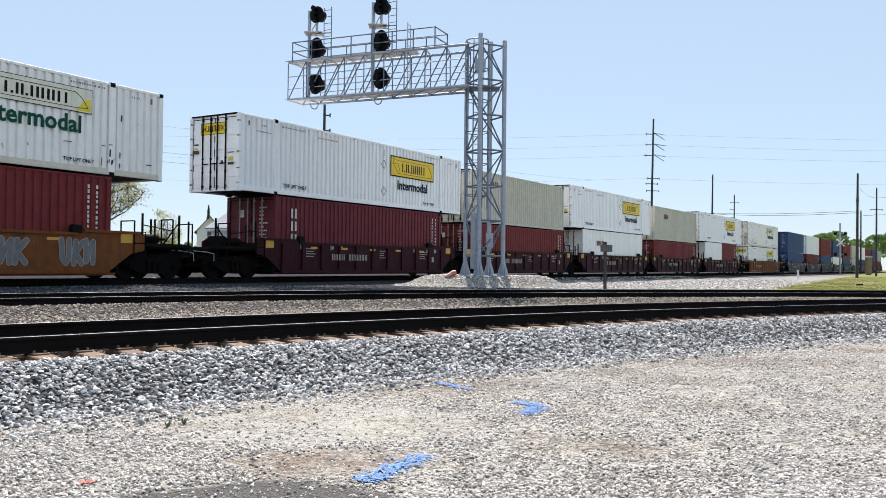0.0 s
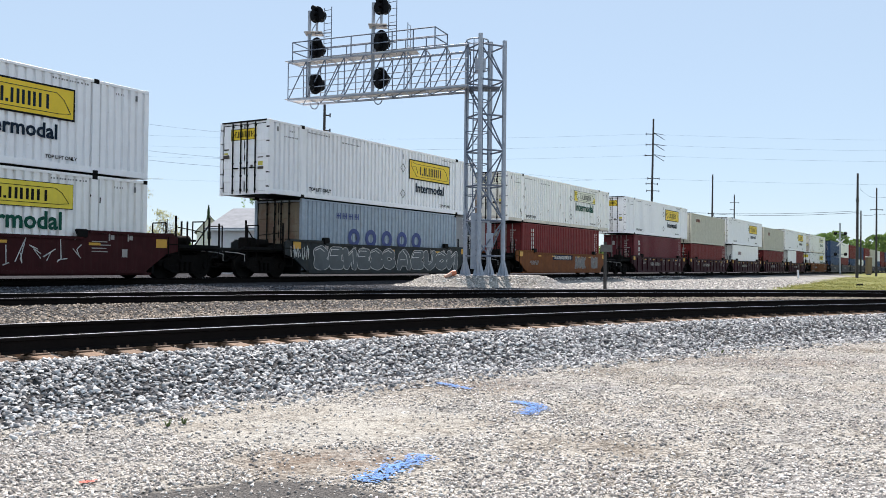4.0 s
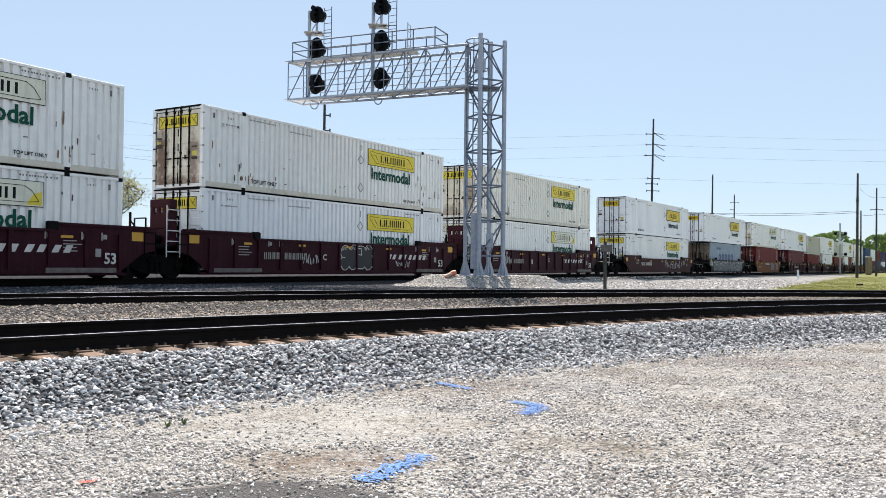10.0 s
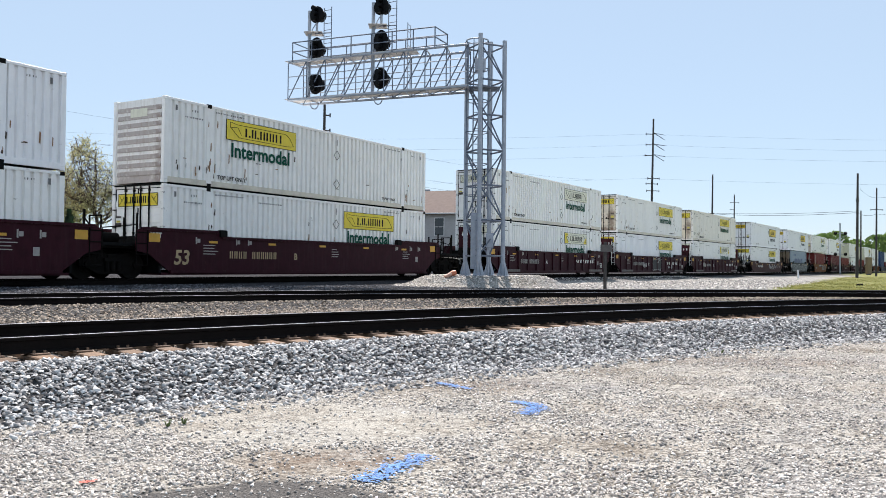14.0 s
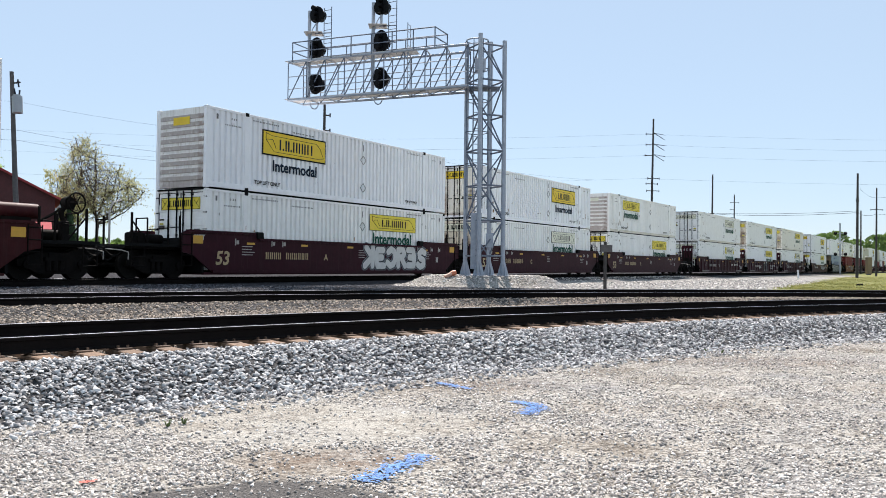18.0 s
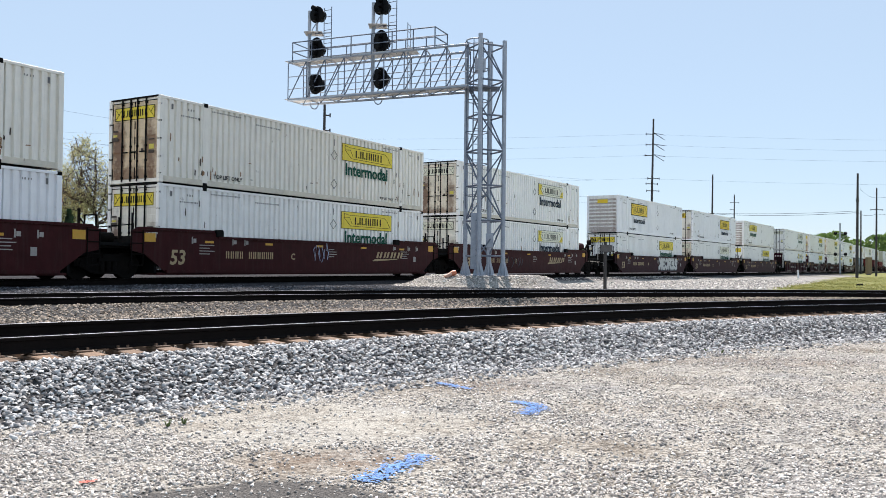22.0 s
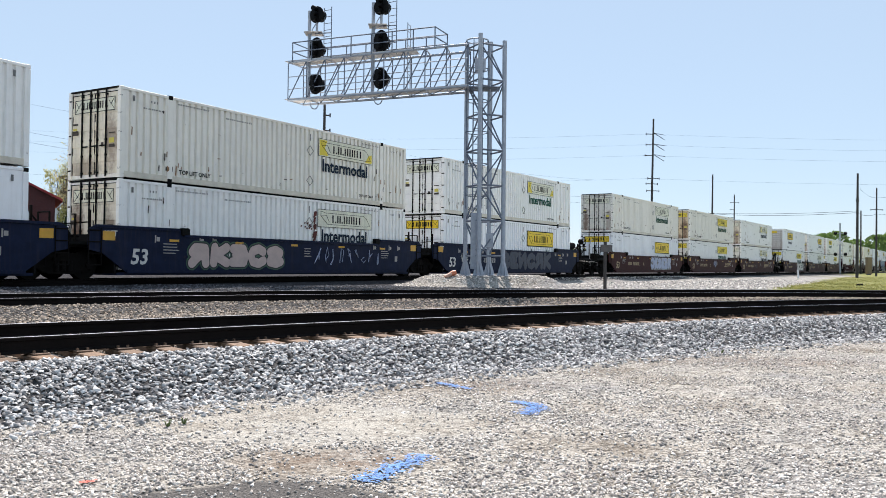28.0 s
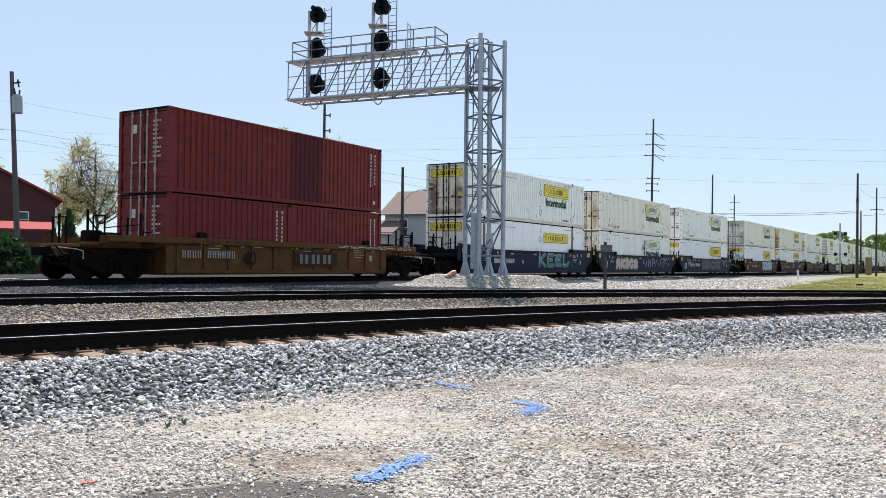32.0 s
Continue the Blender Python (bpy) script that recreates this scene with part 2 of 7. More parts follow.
def island_var(m, lo, hi, tint=None):
    """Vary joined pieces one by one."""
    nt = m.node_tree
    n, l = nt.nodes, nt.links
    bsdf = n["Principled BSDF"]
    geo = n.new("ShaderNodeNewGeometry")
    r = n.new("ShaderNodeValToRGB")
    r.color_ramp.elements[0].color, r.color_ramp.elements[1].color = (*lo, 1), (*hi, 1)
    if tint:
        e = r.color_ramp.elements.new(0.82)
        e.color = (*tint, 1)
    l.new(geo.outputs["Random Per Island"], r.inputs[0])
    x = n.new("ShaderNodeMix")
    x.data_type, x.blend_type = "RGBA", "MULTIPLY"
    x.inputs[0].default_value = 1.0
    old = bsdf.inputs["Base Color"].links[0].from_socket
    l.new(old, x.inputs[6])
    l.new(r.outputs[0], x.inputs[7])
    l.new(x.outputs[2], bsdf.inputs["Base Color"])


# ---- mesh building ----
class G:
    """Collects vertices and faces of one mesh."""

    def __init__(self):
        self.v, self.f = [], []

    def add(self, vs, fs):
        o = len(self.v)
        self.v += [tuple(p) for p in vs]
        self.f += [tuple(i + o for i in q) for q in fs]
        return self

    def box(self, x0, x1, y0, y1, z0, z1, bev=0.0):
        if bev:
            b = min(bev, (x1 - x0) / 3, (y1 - y0) / 3, (z1 - z0) / 3)
            vs = []
            for z, k in ((z0, b), (z0 + b, 0), (z1 - b, 0), (z1, b)):
                vs += [(x0 + k, y0 + k, z), (x1 - k, y0 + k, z), (x1 - k, y1 - k, z), (x0 + k, y1 - k, z)]
            fs = [(3, 2, 1, 0), (12, 13, 14, 15)]
            for r in range(3):
                for i in range(4):
                    j = (i + 1) % 4
                    fs.append((r * 4 + i, r * 4 + j, r * 4 + 4 + j, r * 4 + 4 + i))
            return self.add(vs, fs)
        return self.add([(x0, y0, z0), (x1, y0, z0), (x1, y1, z0), (x0, y1, z0), (x0, y0, z1), (x1, y0, z1), (x1, y1, z1), (x0, y1, z1)],
                        [(3, 2, 1, 0), (4, 5, 6, 7), (0, 1, 5, 4), (1, 2, 6, 5), (2, 3, 7, 6), (3, 0, 4, 7)])

    def tube(self, p, q, r, n=8, r2=None, caps=True):
        p, q = Vector(p), Vector(q)
        d = (q - p)
        if d.length < 1e-6:
            return self
        d.normalize()
        a = d.orthogonal().normalized()
        b = d.cross(a)
        r2 = r if r2 is None else r2
        vs = []
        for c, rr in ((p, r), (q, r2)):
            for i in range(n):
                t = 2 * math.pi * i / n
                vs.append(c + a * (rr * math.cos(t)) + b * (rr * math.sin(t)))
        fs = [(i, (i + 1) % n, n + (i + 1) % n, n + i) for i in range(n)]
        if caps:
            fs += [tuple(range(n - 1, -1, -1)), tuple(range(n, 2 * n))]
        return self.add(vs, fs)

    def path(self, pts, r, n=6):
        """One bent tube through the points."""
        pts = [Vector(p) for p in pts]
        V, Fc = [], []
        up = Vector((0.31, 0.17, 0.93))
        for i, p in enumerate(pts):
            d = (pts[min(i + 1, len(pts) - 1)] - pts[max(i - 1, 0)])
            d = d.normalized() if d.length > 1e-6 else Vector((1, 0, 0))
            a = d.cross(up)
            a = a.normalized() if a.length > 1e-3 else d.orthogonal().normalized()
            b = d.cross(a)
            V += [p + a * (r * math.cos(2 * math.pi * k / n)) + b * (r * math.sin(2 * math.pi * k / n)) for k in range(n)]
            if i:
                Fc += [((i - 1) * n + k, (i - 1) * n + (k + 1) % n, i * n + (k + 1) % n, i * n + k) for k in range(n)]
        Fc += [tuple(range(n - 1, -1, -1)), tuple(range((len(pts) - 1) * n, len(pts) * n))]
        return self.add(V, Fc)

    def prism(self, poly, y0, y1, plane="xz"):
        """A plate: the polygon in a plane, given thickness."""
        n = len(poly)
        if plane == "xz":
            vs = [(a, y0, b) for a, b in poly] + [(a, y1, b) for a, b in poly]
        elif plane == "yz":
            vs = [(y0, a, b) for a, b in poly] + [(y1, a, b) for a, b in poly]
        else:
            vs = [(a, b, y0) for a, b in poly] + [(a, b, y1) for a, b in poly]
        fs = [tuple(range(n)), tuple(range(2 * n - 1, n - 1, -1))] + [(i, n + i, n + (i + 1) % n, (i + 1) % n) for i in range(n)]
        return self.add(vs, fs)

    def mesh(self, name, material, smooth=False):
        me = bpy.data.meshes.new(name)
        me.from_pydata(self.v, [], self.f)
        bm = bmesh.new()
        bm.from_mesh(me)
        bmesh.ops.recalc_face_normals(bm, faces=bm.faces)
        bm.to_mesh(me)
        bm.free()
        me.materials.append(material)
        if smooth:
            me.shade_smooth()
            me.set_sharp_from_angle(angle=radians(38))
        return me


def part(name, g, material, parent, label="", at=None, smooth=False):
    me = g.mesh(name, material, smooth) if isinstance(g, G) else g
    ob = new(name, me)
    ob.parent = parent
    if at is not None:
        ob.matrix_basis = at
    if label:
        ob["label"] = label
    return ob


def thing(name, label, category, group="", kind="", at=None):
    ob = new(name)
    ob.empty_display_size = 0.3
    if at is not None:
        ob.matrix_basis = at
    return tagged(ob, label, category, group, kind)


def whole(name, g, material, label, category="", group="", kind="", at=None, smooth=False):
    ob = new(name, g.mesh(name, material, smooth) if isinstance(g, G) else g)
    if at is not None:
        ob.matrix_basis = at
    return tagged(ob, label, category, group, kind)


TEXTS = {}


def text_mesh(words, size, material, depth=0.0015, slant=0.0):
    """Lettering as a mesh, standing in the xz plane, facing -y, from its lower left corner."""
    key = (words, size, material.name, slant)
    if key not in TEXTS:
        cu = bpy.data.curves.new("lettering", "FONT")
        cu.body, cu.size, cu.extrude, cu.resolution_u, cu.offset = words, size, depth, 2, size * 0.026
        ob = bpy.data.objects.new("lettering", cu)
        scene.collection.objects.link(ob)
        me = bpy.data.meshes.new_from_object(ob.evaluated_get(bpy.context.evaluated_depsgraph_get()))
        bpy.data.objects.remove(ob)
        for v in me.vertices:
            v.co.x += slant * v.co.y
        me.transform(Matrix.Rotation(radians(90), 4, "X"))
        me.materials.clear()
        me.materials.append(material)
        TEXTS[key] = me
    return TEXTS[key]


# ---- where the train runs ----
SPEED = 10.29
RAIL_Z = 0.905
WIDE = 8.5 * 0.3048
TS = np.arange(-420.0, 700.0, 0.5)


def _track_table():
    s = np.clip(TS, -40.0, 130.0)
    head = 1.02396 - 0.00081414 * s + 0.5 * 1.1407e-5 * s * s
    i0 = int(np.argmin(abs(TS)))
    dx, dy = np.cos(head), np.sin(head)
    x = np.concatenate([[0.0], np.cumsum((dx[1:] + dx[:-1]) * 0.25)])
    y = np.concatenate([[0.0], np.cumsum((dy[1:] + dy[:-1]) * 0.25)])
    x += -4.238 - x[i0]
    y += 36.300 - y[i0]
    return x - WIDE / 2 * np.sin(head), y + WIDE / 2 * np.cos(head), head


TX, TY, TH = _track_table()


def on_track(s, side=0.0, z=0.0):
    h = float(np.interp(s, TS, TH))
    return (float(np.interp(s, TS, TX)) - side * math.sin(h), float(np.interp(s, TS, TY)) + side * math.cos(h), z)


def train_pose(s, z, half=6.0):
    """A pose on the train's track, its x along the way of travel."""
    a, b = on_track(s - half), on_track(s + half)
    c = on_track(s)
    return pose(c[0], c[1], z, 0, 0, math.degrees(math.atan2(b[1] - a[1], b[0] - a[0])))


MOVERS, ROLLERS = [], []


def runs(ob, q, z):
    """The thing runs with the train; q is its place along the train."""
    MOVERS.append((ob, q, z))
    ob.matrix_basis = train_pose(q, z)
    return ob


# ---- the two curved tracks in front ----
class Bend:
    def __init__(self, y0, h0, k, z, cant, s0, s1):
        self.y0, self.h0, self.k, self.z, self.cant, self.s0, self.s1 = y0, h0, k, z, cant, s0, s1
        self.lo, self.hi = -19.0, 27.0

    def at(self, s, side=0.0):
        c = min(max(s, self.lo), self.hi)
        h = self.h0 + self.k * c
        x = (math.sin(h) - math.sin(self.h0)) / self.k + (s - c) * math.cos(h)
        y = self.y0 - (math.cos(h) - math.cos(self.h0)) / self.k + (s - c) * math.sin(h)
        return x - side * math.sin(h), y + side * math.cos(h), self.z + self.cant * (0.5 + side / 1.505), h

    def side_of(self, X, Y):
        """Signed distance from the track's middle for arrays (positive on the far side)."""
        ss = np.arange(self.s0, self.s1, 0.5)
        P = np.array([self.at(s)[:2] + (self.at(s)[3],) for s in ss])
        best = np.full(X.shape, 1e9)
        sign = np.zeros(X.shape)
        for px, py, h in P:
            d = np.hypot(X - px, Y - py)
            sd = -(X - px) * math.sin(h) + (Y - py) * math.cos(h)
            m = d < best
            best[m] = d[m]
            sign[m] = np.sign(sd[m])
        return best * np.where(sign == 0, 1, sign)


NEAR = Bend(15.022, 0.68708, -0.01497, 0.585, 0.048, -34.0, 75.0)
MID = Bend(25.528, 0.47029, -0.0200, 0.637, 0.051, -30.0, 85.0)


# ---- ground ----
def smooth(a, b, x):
    t = np.clip((x - a) / (b - a), 0.0, 1.0)
    return t * t * (3 - 2 * t)


MAST = (1.55, 32.0)
MOUND_Z = 1.07


def train_side(X, Y):
    ss = np.arange(-120.0, 420.0, 2.0)
    px, py, h = np.interp(ss, TS, TX), np.interp(ss, TS, TY), np.interp(ss, TS, TH)
    best, out = np.full(X.shape, 1e9), np.zeros(X.shape)
    for a, b, c in zip(px, py, h):
        d = np.hypot(X - a, Y - b)
        m = d < best
        best[m] = d[m]
        out[m] = (-(X - a) * math.sin(c) + (Y - b) * math.cos(c))[m]
    return np.where(best > 60, np.sign(out) * best, out)


def mound_r(X, Y):
    return (np.abs((X - MAST[0] - 0.12) / 2.85) ** 2.6 + np.abs((Y - MAST[1] - 0.6) / 2.3) ** 2.6) ** (1 / 2.6)


def ground_height(X, Y):
    dn, dm, dt = NEAR.side_of(X, Y), MID.side_of(X, Y), train_side(X, Y)
    z = 0.36 * smooth(-3.1, -1.65, dn) - 0.04 * smooth(1.5, 1.2, abs(dn))
    z = z + 0.11 * smooth(3.0, 5.0, dn) * smooth(-3.2, -1.5, dm)
    z = z + (0.67 - z) * smooth(0.9, 1.9, dm)
    z = z + (0.715 - z) * smooth(3.6, 1.9, abs(dt)) * smooth(2.0, 4.0, dm)
    # low bank added behind the train to darken the slot under the wagons
    z = z + (0.90 - z) * smooth(2.4, 3.6, dt)
    z = z + (0.55 - z) * smooth(9.0, 12.0, dt)
    z = z - 0.20 * smooth(-2.6, -4.6, dt) * smooth(1.9, 3.2, dm) * smooth(3.5, 6.5, X)
    z = z + (MOUND_Z - z) * smooth(1.2, 0.72, mound_r(X, Y))
    return z, dn, dm, dt


def graded(lo, hi, step, far, grow=1.28):
    v = list(np.arange(lo, hi + step / 2, step))
    d, a = step, v[0]
    while a > -far:
        d *= grow
        a -= d
        v.insert(0, a)
    d, b = step, v[-1]
    while b < far:
        d *= grow
        b += d
        v.append(b)
    return np.array(v)


def build_ground():
    xs, ys = graded(-16.0, 28.0, 0.3, 2500.0), graded(2.0, 46.0, 0.3, 2500.0)
    X, Y = np.meshgrid(xs, ys, indexing="ij")
    Z, dn, dm, dt = ground_height(X, Y)
    lot = smooth(-2.6, -3.2, dn)
    rng = np.random.RandomState(5)
    Z = Z + (rng.rand(*Z.shape) - 0.5) * 0.012 * (np.hypot(X, Y) < 80)
    nx, ny = X.shape
    verts = np.stack([X, Y, Z], -1).reshape(-1, 3)
    idx = np.arange(nx * ny).reshape(nx, ny)
    faces = np.stack([idx[:-1, :-1], idx[1:, :-1], idx[1:, 1:], idx[:-1, 1:]], -1).reshape(-1, 4)
    me = bpy.data.meshes.new("ground")
    me.from_pydata(verts.tolist(), [], faces.tolist())
    me.shade_smooth()
    # which surface lies where: ballast, grass, tarmac
    ballast = smooth(-3.25, -2.7, dn) * smooth(3.2, 2.2, dm)
    ballast = np.maximum(ballast, smooth(3.4, 2.6, abs(dt)))
    ballast = np.maximum(ballast, smooth(2.0, -1.0, X) * smooth(1.0, 2.0, dm) * smooth(3.0, 1.0, dt))
    grass = smooth(-1.5, 1.5, X - 11.0 - 0.53 * (Y - 32.0)) * smooth(1.6, 2.6, dm)
    ballast = np.maximum(ballast, smooth(2.0, 3.0, dt) * smooth(44.0, 38.0, dt))
    grass = np.maximum(grass * smooth(9.0, 5.0, dt), smooth(38.0, 44.0, dt))
    mnd = smooth(1.12, 1.25, mound_r(X, Y))
    ballast = ballast * mnd
    tarmac = smooth(0.2, -0.15, (np.hypot((X + 1.1) / 0.98, (Y - 4.85) / 0.78) - 1.0))
    # alpha: dark colour for the train's shade, and for the added bank beyond
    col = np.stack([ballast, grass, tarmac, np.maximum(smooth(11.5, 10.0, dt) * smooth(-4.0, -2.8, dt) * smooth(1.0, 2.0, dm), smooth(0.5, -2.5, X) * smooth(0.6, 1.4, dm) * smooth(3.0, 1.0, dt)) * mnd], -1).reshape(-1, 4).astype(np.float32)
    att = me.color_attributes.new("zone", "FLOAT_COLOR", "POINT")
    att.data.foreach_set("color", col.ravel())
    # pale dust worn smooth by wheels, and patches of brown earth
    dust = smooth(1.2, 0.55, np.hypot((X + 1.05) / 1.55, (Y - 7.75) / 1.15))
    earth = np.maximum(smooth(1.2, 0.4, np.hypot((X + 0.75) / 0.85, (Y - 6.25) / 0.42)), 0.8 * smooth(1.2, 0.5, np.hypot((X - 0.55) / 0.9, (Y - 10.3) / 0.7)))
    earth = np.maximum(earth, 0.7 * smooth(1.2, 0.5, np.hypot((X - 5.0) / 2.2, (Y - 13.2) / 0.8)))
    soil = me.color_attributes.new("soil", "FLOAT_COLOR", "POINT")
    soil.data.foreach_set("color", np.stack([dust, earth, smooth(1.2, 2.2, dm) * smooth(-1.6, -2.6, dt) * smooth(2.5, 4.0, X), 0 * X + 1], -1).reshape(-1, 4).astype(np.float32).ravel())
    m = bpy.data.materials.new("ground")
    m.use_nodes = True
    n, l = m.node_tree.nodes, m.node_tree.links
    bsdf = n["Principled BSDF"]
    tc = n.new("ShaderNodeTexCoord")

    def nz(sc, d=5.0, r=0.6):
        t = n.new("ShaderNodeTexNoise")
        t.inputs["Scale"].default_value, t.inputs["Detail"].default_value, t.inputs["Roughness"].default_value = sc, d, r
        l.new(tc.outputs["Object"], t.inputs["Vector"])
        return t.outputs["Fac"]

    def ramp(f, *stops):
        r = n.new("ShaderNodeValToRGB")
        el = r.color_ramp.elements
        el[0].position, el[0].color = stops[0][0], (*stops[0][1], 1)
        el[1].position, el[1].color = stops[-1][0], (*stops[-1][1], 1)
        for p, c in stops[1:-1]:
            e = el.new(p)
            e.color = (*c, 1)
        l.new(f, r.inputs[0])
        return r.outputs[0]

    def mix(f, a, b, mode="MIX"):
        x = n.new("ShaderNodeMix")
        x.data_type, x.blend_type = "RGBA", mode
        if isinstance(f, float):
            x.inputs[0].default_value = f
        else:
            l.new(f, x.inputs[0])
        l.new(a, x.inputs[6])
        l.new(b, x.inputs[7])
        return x.outputs[2]

    vor = n.new("ShaderNodeTexVoronoi")
    vor.inputs["Scale"].default_value = 42.0
    l.new(tc.outputs["Object"], vor.inputs["Vector"])
    vor2 = n.new("ShaderNodeTexVoronoi")
    vor2.inputs["Scale"].default_value = 17.0
    l.new(tc.outputs["Object"], vor2.inputs["Vector"])
    lot_c = ramp(nz(0.55, 4.0), (0.34, (0.39, 0.355, 0.305)), (0.5, (0.60, 0.58, 0.53)), (0.64, (0.46, 0.46, 0.45)))
    lot_c = mix(1.0, lot_c, ramp(nz(7.0, 6.0, 0.75), (0.3, (0.60, 0.58, 0.56)), (0.7, (1.0, 1.0, 1.0))), "MULTIPLY")
    lot_c = mix(1.0, lot_c, ramp(vor2.outputs["Color"], (0.12, (0.5, 0.49, 0.49)), (0.45, (1.0, 1.0, 1.0))), "MULTIPLY")
    lot_c = mix(1.0, lot_c, ramp(vor.outputs["Color"], (0.15, (0.45, 0.44, 0.43)), (0.6, (1.0, 1.0, 1.0))), "MULTIPLY")
    soil_n = n.new("ShaderNodeVertexColor")
    soil_n.layer_name = "soil"
    sp = n.new("ShaderNodeSeparateColor")
    l.new(soil_n.outputs[0], sp.inputs[0])

    def patch(i, amt):
        a = n.new("ShaderNodeMath")
        a.operation = "MULTIPLY"
        l.new(sp.outputs[i], a.inputs[0])
        r = n.new("ShaderNodeMapRange")
        r.inputs[1].default_value, r.inputs[2].default_value, r.inputs[4].default_value = 0.35, 0.6, amt
        l.new(nz(3.2, 6.0, 0.7), r.inputs[0])
        l.new(r.outputs[0], a.inputs[1])
        return a.outputs[0]

    lot_c = mix(patch(0, 0.75), lot_c, ramp(nz(30.0, 4.0), (0.3, (0.36, 0.345, 0.305)), (0.7, (0.52, 0.505, 0.46))))
    lot_c = mix(patch(1, 0.9), lot_c, ramp(nz(22.0, 5.0), (0.3, (0.12, 0.085, 0.062)), (0.7, (0.29, 0.225, 0.175))))
    pale = ramp(nz(2.4, 7.0, 0.75), (0.32, (0.13, 0.13, 0.135)), (0.5, (0.37, 0.37, 0.365)), (0.68, (0.55, 0.55, 0.54)))
    lot_c = mix(patch(2, 1.0), lot_c, mix(1.0, pale, ramp(vor2.outputs["Color"], (0.1, (0.5, 0.5, 0.5)), (0.7, (1.0, 1.0, 1.0))), "MULTIPLY"))
    # ballast bed coloured dark so the gaps between stones read as shaded
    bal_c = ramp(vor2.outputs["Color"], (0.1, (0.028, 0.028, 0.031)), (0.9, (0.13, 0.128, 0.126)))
    grs_c = ramp(nz(1.1, 8.0, 0.7), (0.3, (0.085, 0.105, 0.035)), (0.5, (0.21, 0.22, 0.085)), (0.7, (0.36, 0.32, 0.19)))
    tar_c = ramp(nz(60.0, 4.0), (0.3, (0.04, 0.04, 0.04)), (0.75, (0.21, 0.20, 0.19)))
    zone = n.new("ShaderNodeVertexColor")
    zone.layer_name = "zone"
    sep = n.new("ShaderNodeSeparateColor")
    l.new(zone.outputs[0], sep.inputs[0])
    edge = n.new("ShaderNodeMath")
    edge.operation = "MULTIPLY_ADD"
    l.new(nz(2.2, 5.0), edge.inputs[0])
    edge.inputs[1].default_value = 0.9
    edge.inputs[2].default_value = -0.45

    def zoned(i):
        a = n.new("ShaderNodeMath")
        a.operation = "ADD"
        l.new(sep.outputs[i], a.inputs[0])
        l.new(edge.outputs[0], a.inputs[1])
        r = n.new("ShaderNodeMapRange")
        r.inputs[1].default_value, r.inputs[2].default_value = 0.35, 0.65
        l.new(a.outputs[0], r.inputs[0])
        return r.outputs[0]

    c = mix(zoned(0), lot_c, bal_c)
    # ballast colour darkened to stand in for the train's shade
    shaded_c = ramp(vor2.outputs["Color"], (0.1, (0.02, 0.02, 0.024)), (0.9, (0.08, 0.08, 0.085)))
    c = mix(zone.outputs["Alpha"], c, shaded_c)
    c = mix(zoned(1), c, grs_c)
    c = mix(zoned(2), c, tar_c)
    l.new(c, bsdf.inputs["Base Color"])
    bsdf.inputs["Roughness"].default_value = 0.92
    bsdf.inputs["Specular IOR Level"].default_value = 0.02
    b = n.new("ShaderNodeBump")
    b.inputs["Strength"].default_value, b.inputs["Distance"].default_value = 0.8, 0.02
    h = n.new("ShaderNodeMath")
    h.operation = "ADD"
    l.new(vor.outputs["Distance"], h.inputs[0])
    l.new(nz(25.0, 6.0, 0.7), h.inputs[1])
    l.new(h.outputs[0], b.inputs["Height"])
    l.new(b.outputs[0], bsdf.inputs["Normal"])
    me.materials.append(m)
    return tagged(new("ground", me), "pale crushed stone lot with grey ballast and spring grass", kind="structure")


ground = build_ground()


def rock_shapes(count=16):
    """Angular broken stones: five-sided slabs with a smaller, skewed and sloping top face."""
    rng = np.random.RandomState(11)
    tri = [(5, 6, 7), (5, 7, 8), (5, 8, 9)]
    for i in range(5):
        j = (i + 1) % 5
        tri += [(i, j, 5 + j), (i, 5 + j, 5 + i)]
    out = []
    for _ in range(count):
        a = np.arange(5) * 1.2566 + rng.uniform(-0.42, 0.42, 5)
        r = rng.uniform(0.72, 1.2, 5)
        flat = rng.uniform(0.42, 0.75)
        h = rng.uniform(0.15, 0.36)
        low = np.column_stack([r * np.cos(a), flat * r * np.sin(a), np.full(5, -h)])
        t = r * rng.uniform(0.5, 0.95, 5)
        slope = rng.uniform(-0.25, 0.25, 2)
        px, py = t * np.cos(a) + rng.uniform(-0.12, 0.12), flat * t * np.sin(a) + rng.uniform(-0.12, 0.12)
        high = np.column_stack([px, py, h + slope[0] * px + slope[1] * py])
        out.append((np.concatenate([low, high]), np.array(tri)))
    return out


ROCKS = rock_shapes()


def stones(name, P, size, material, label, seed, tilt=1.2):
    """Loose stones as one object: P their places, size their radii."""
    rng = np.random.RandomState(seed)
    VV, FF, o = [], [], 0
    for i, (p, r) in enumerate(zip(P, size)):
        v, f = ROCKS[i % len(ROCKS)]
        q = Euler(tuple((rng.rand(3) - 0.5) * np.array([tilt, tilt, 6.28]))).to_matrix()
        VV.append(v @ np.array(q).T * r + p)
        FF.append(f + o)
        o += len(v)
    V, Fc = np.concatenate(VV), np.concatenate(FF)
    me = bpy.data.meshes.new(name)
    me.vertices.add(len(V))
    me.vertices.foreach_set("co", V.ravel())
    me.loops.add(Fc.size)
    me.loops.foreach_set("vertex_index", Fc.ravel().astype(np.int32))
    me.polygons.add(len(Fc))
    me.polygons.foreach_set("loop_start", np.arange(0, Fc.size, 3, dtype=np.int32))
    me.update(calc_edges=True)
    me.materials.append(material)
    return tagged(new(name, me), label, kind="stuff")


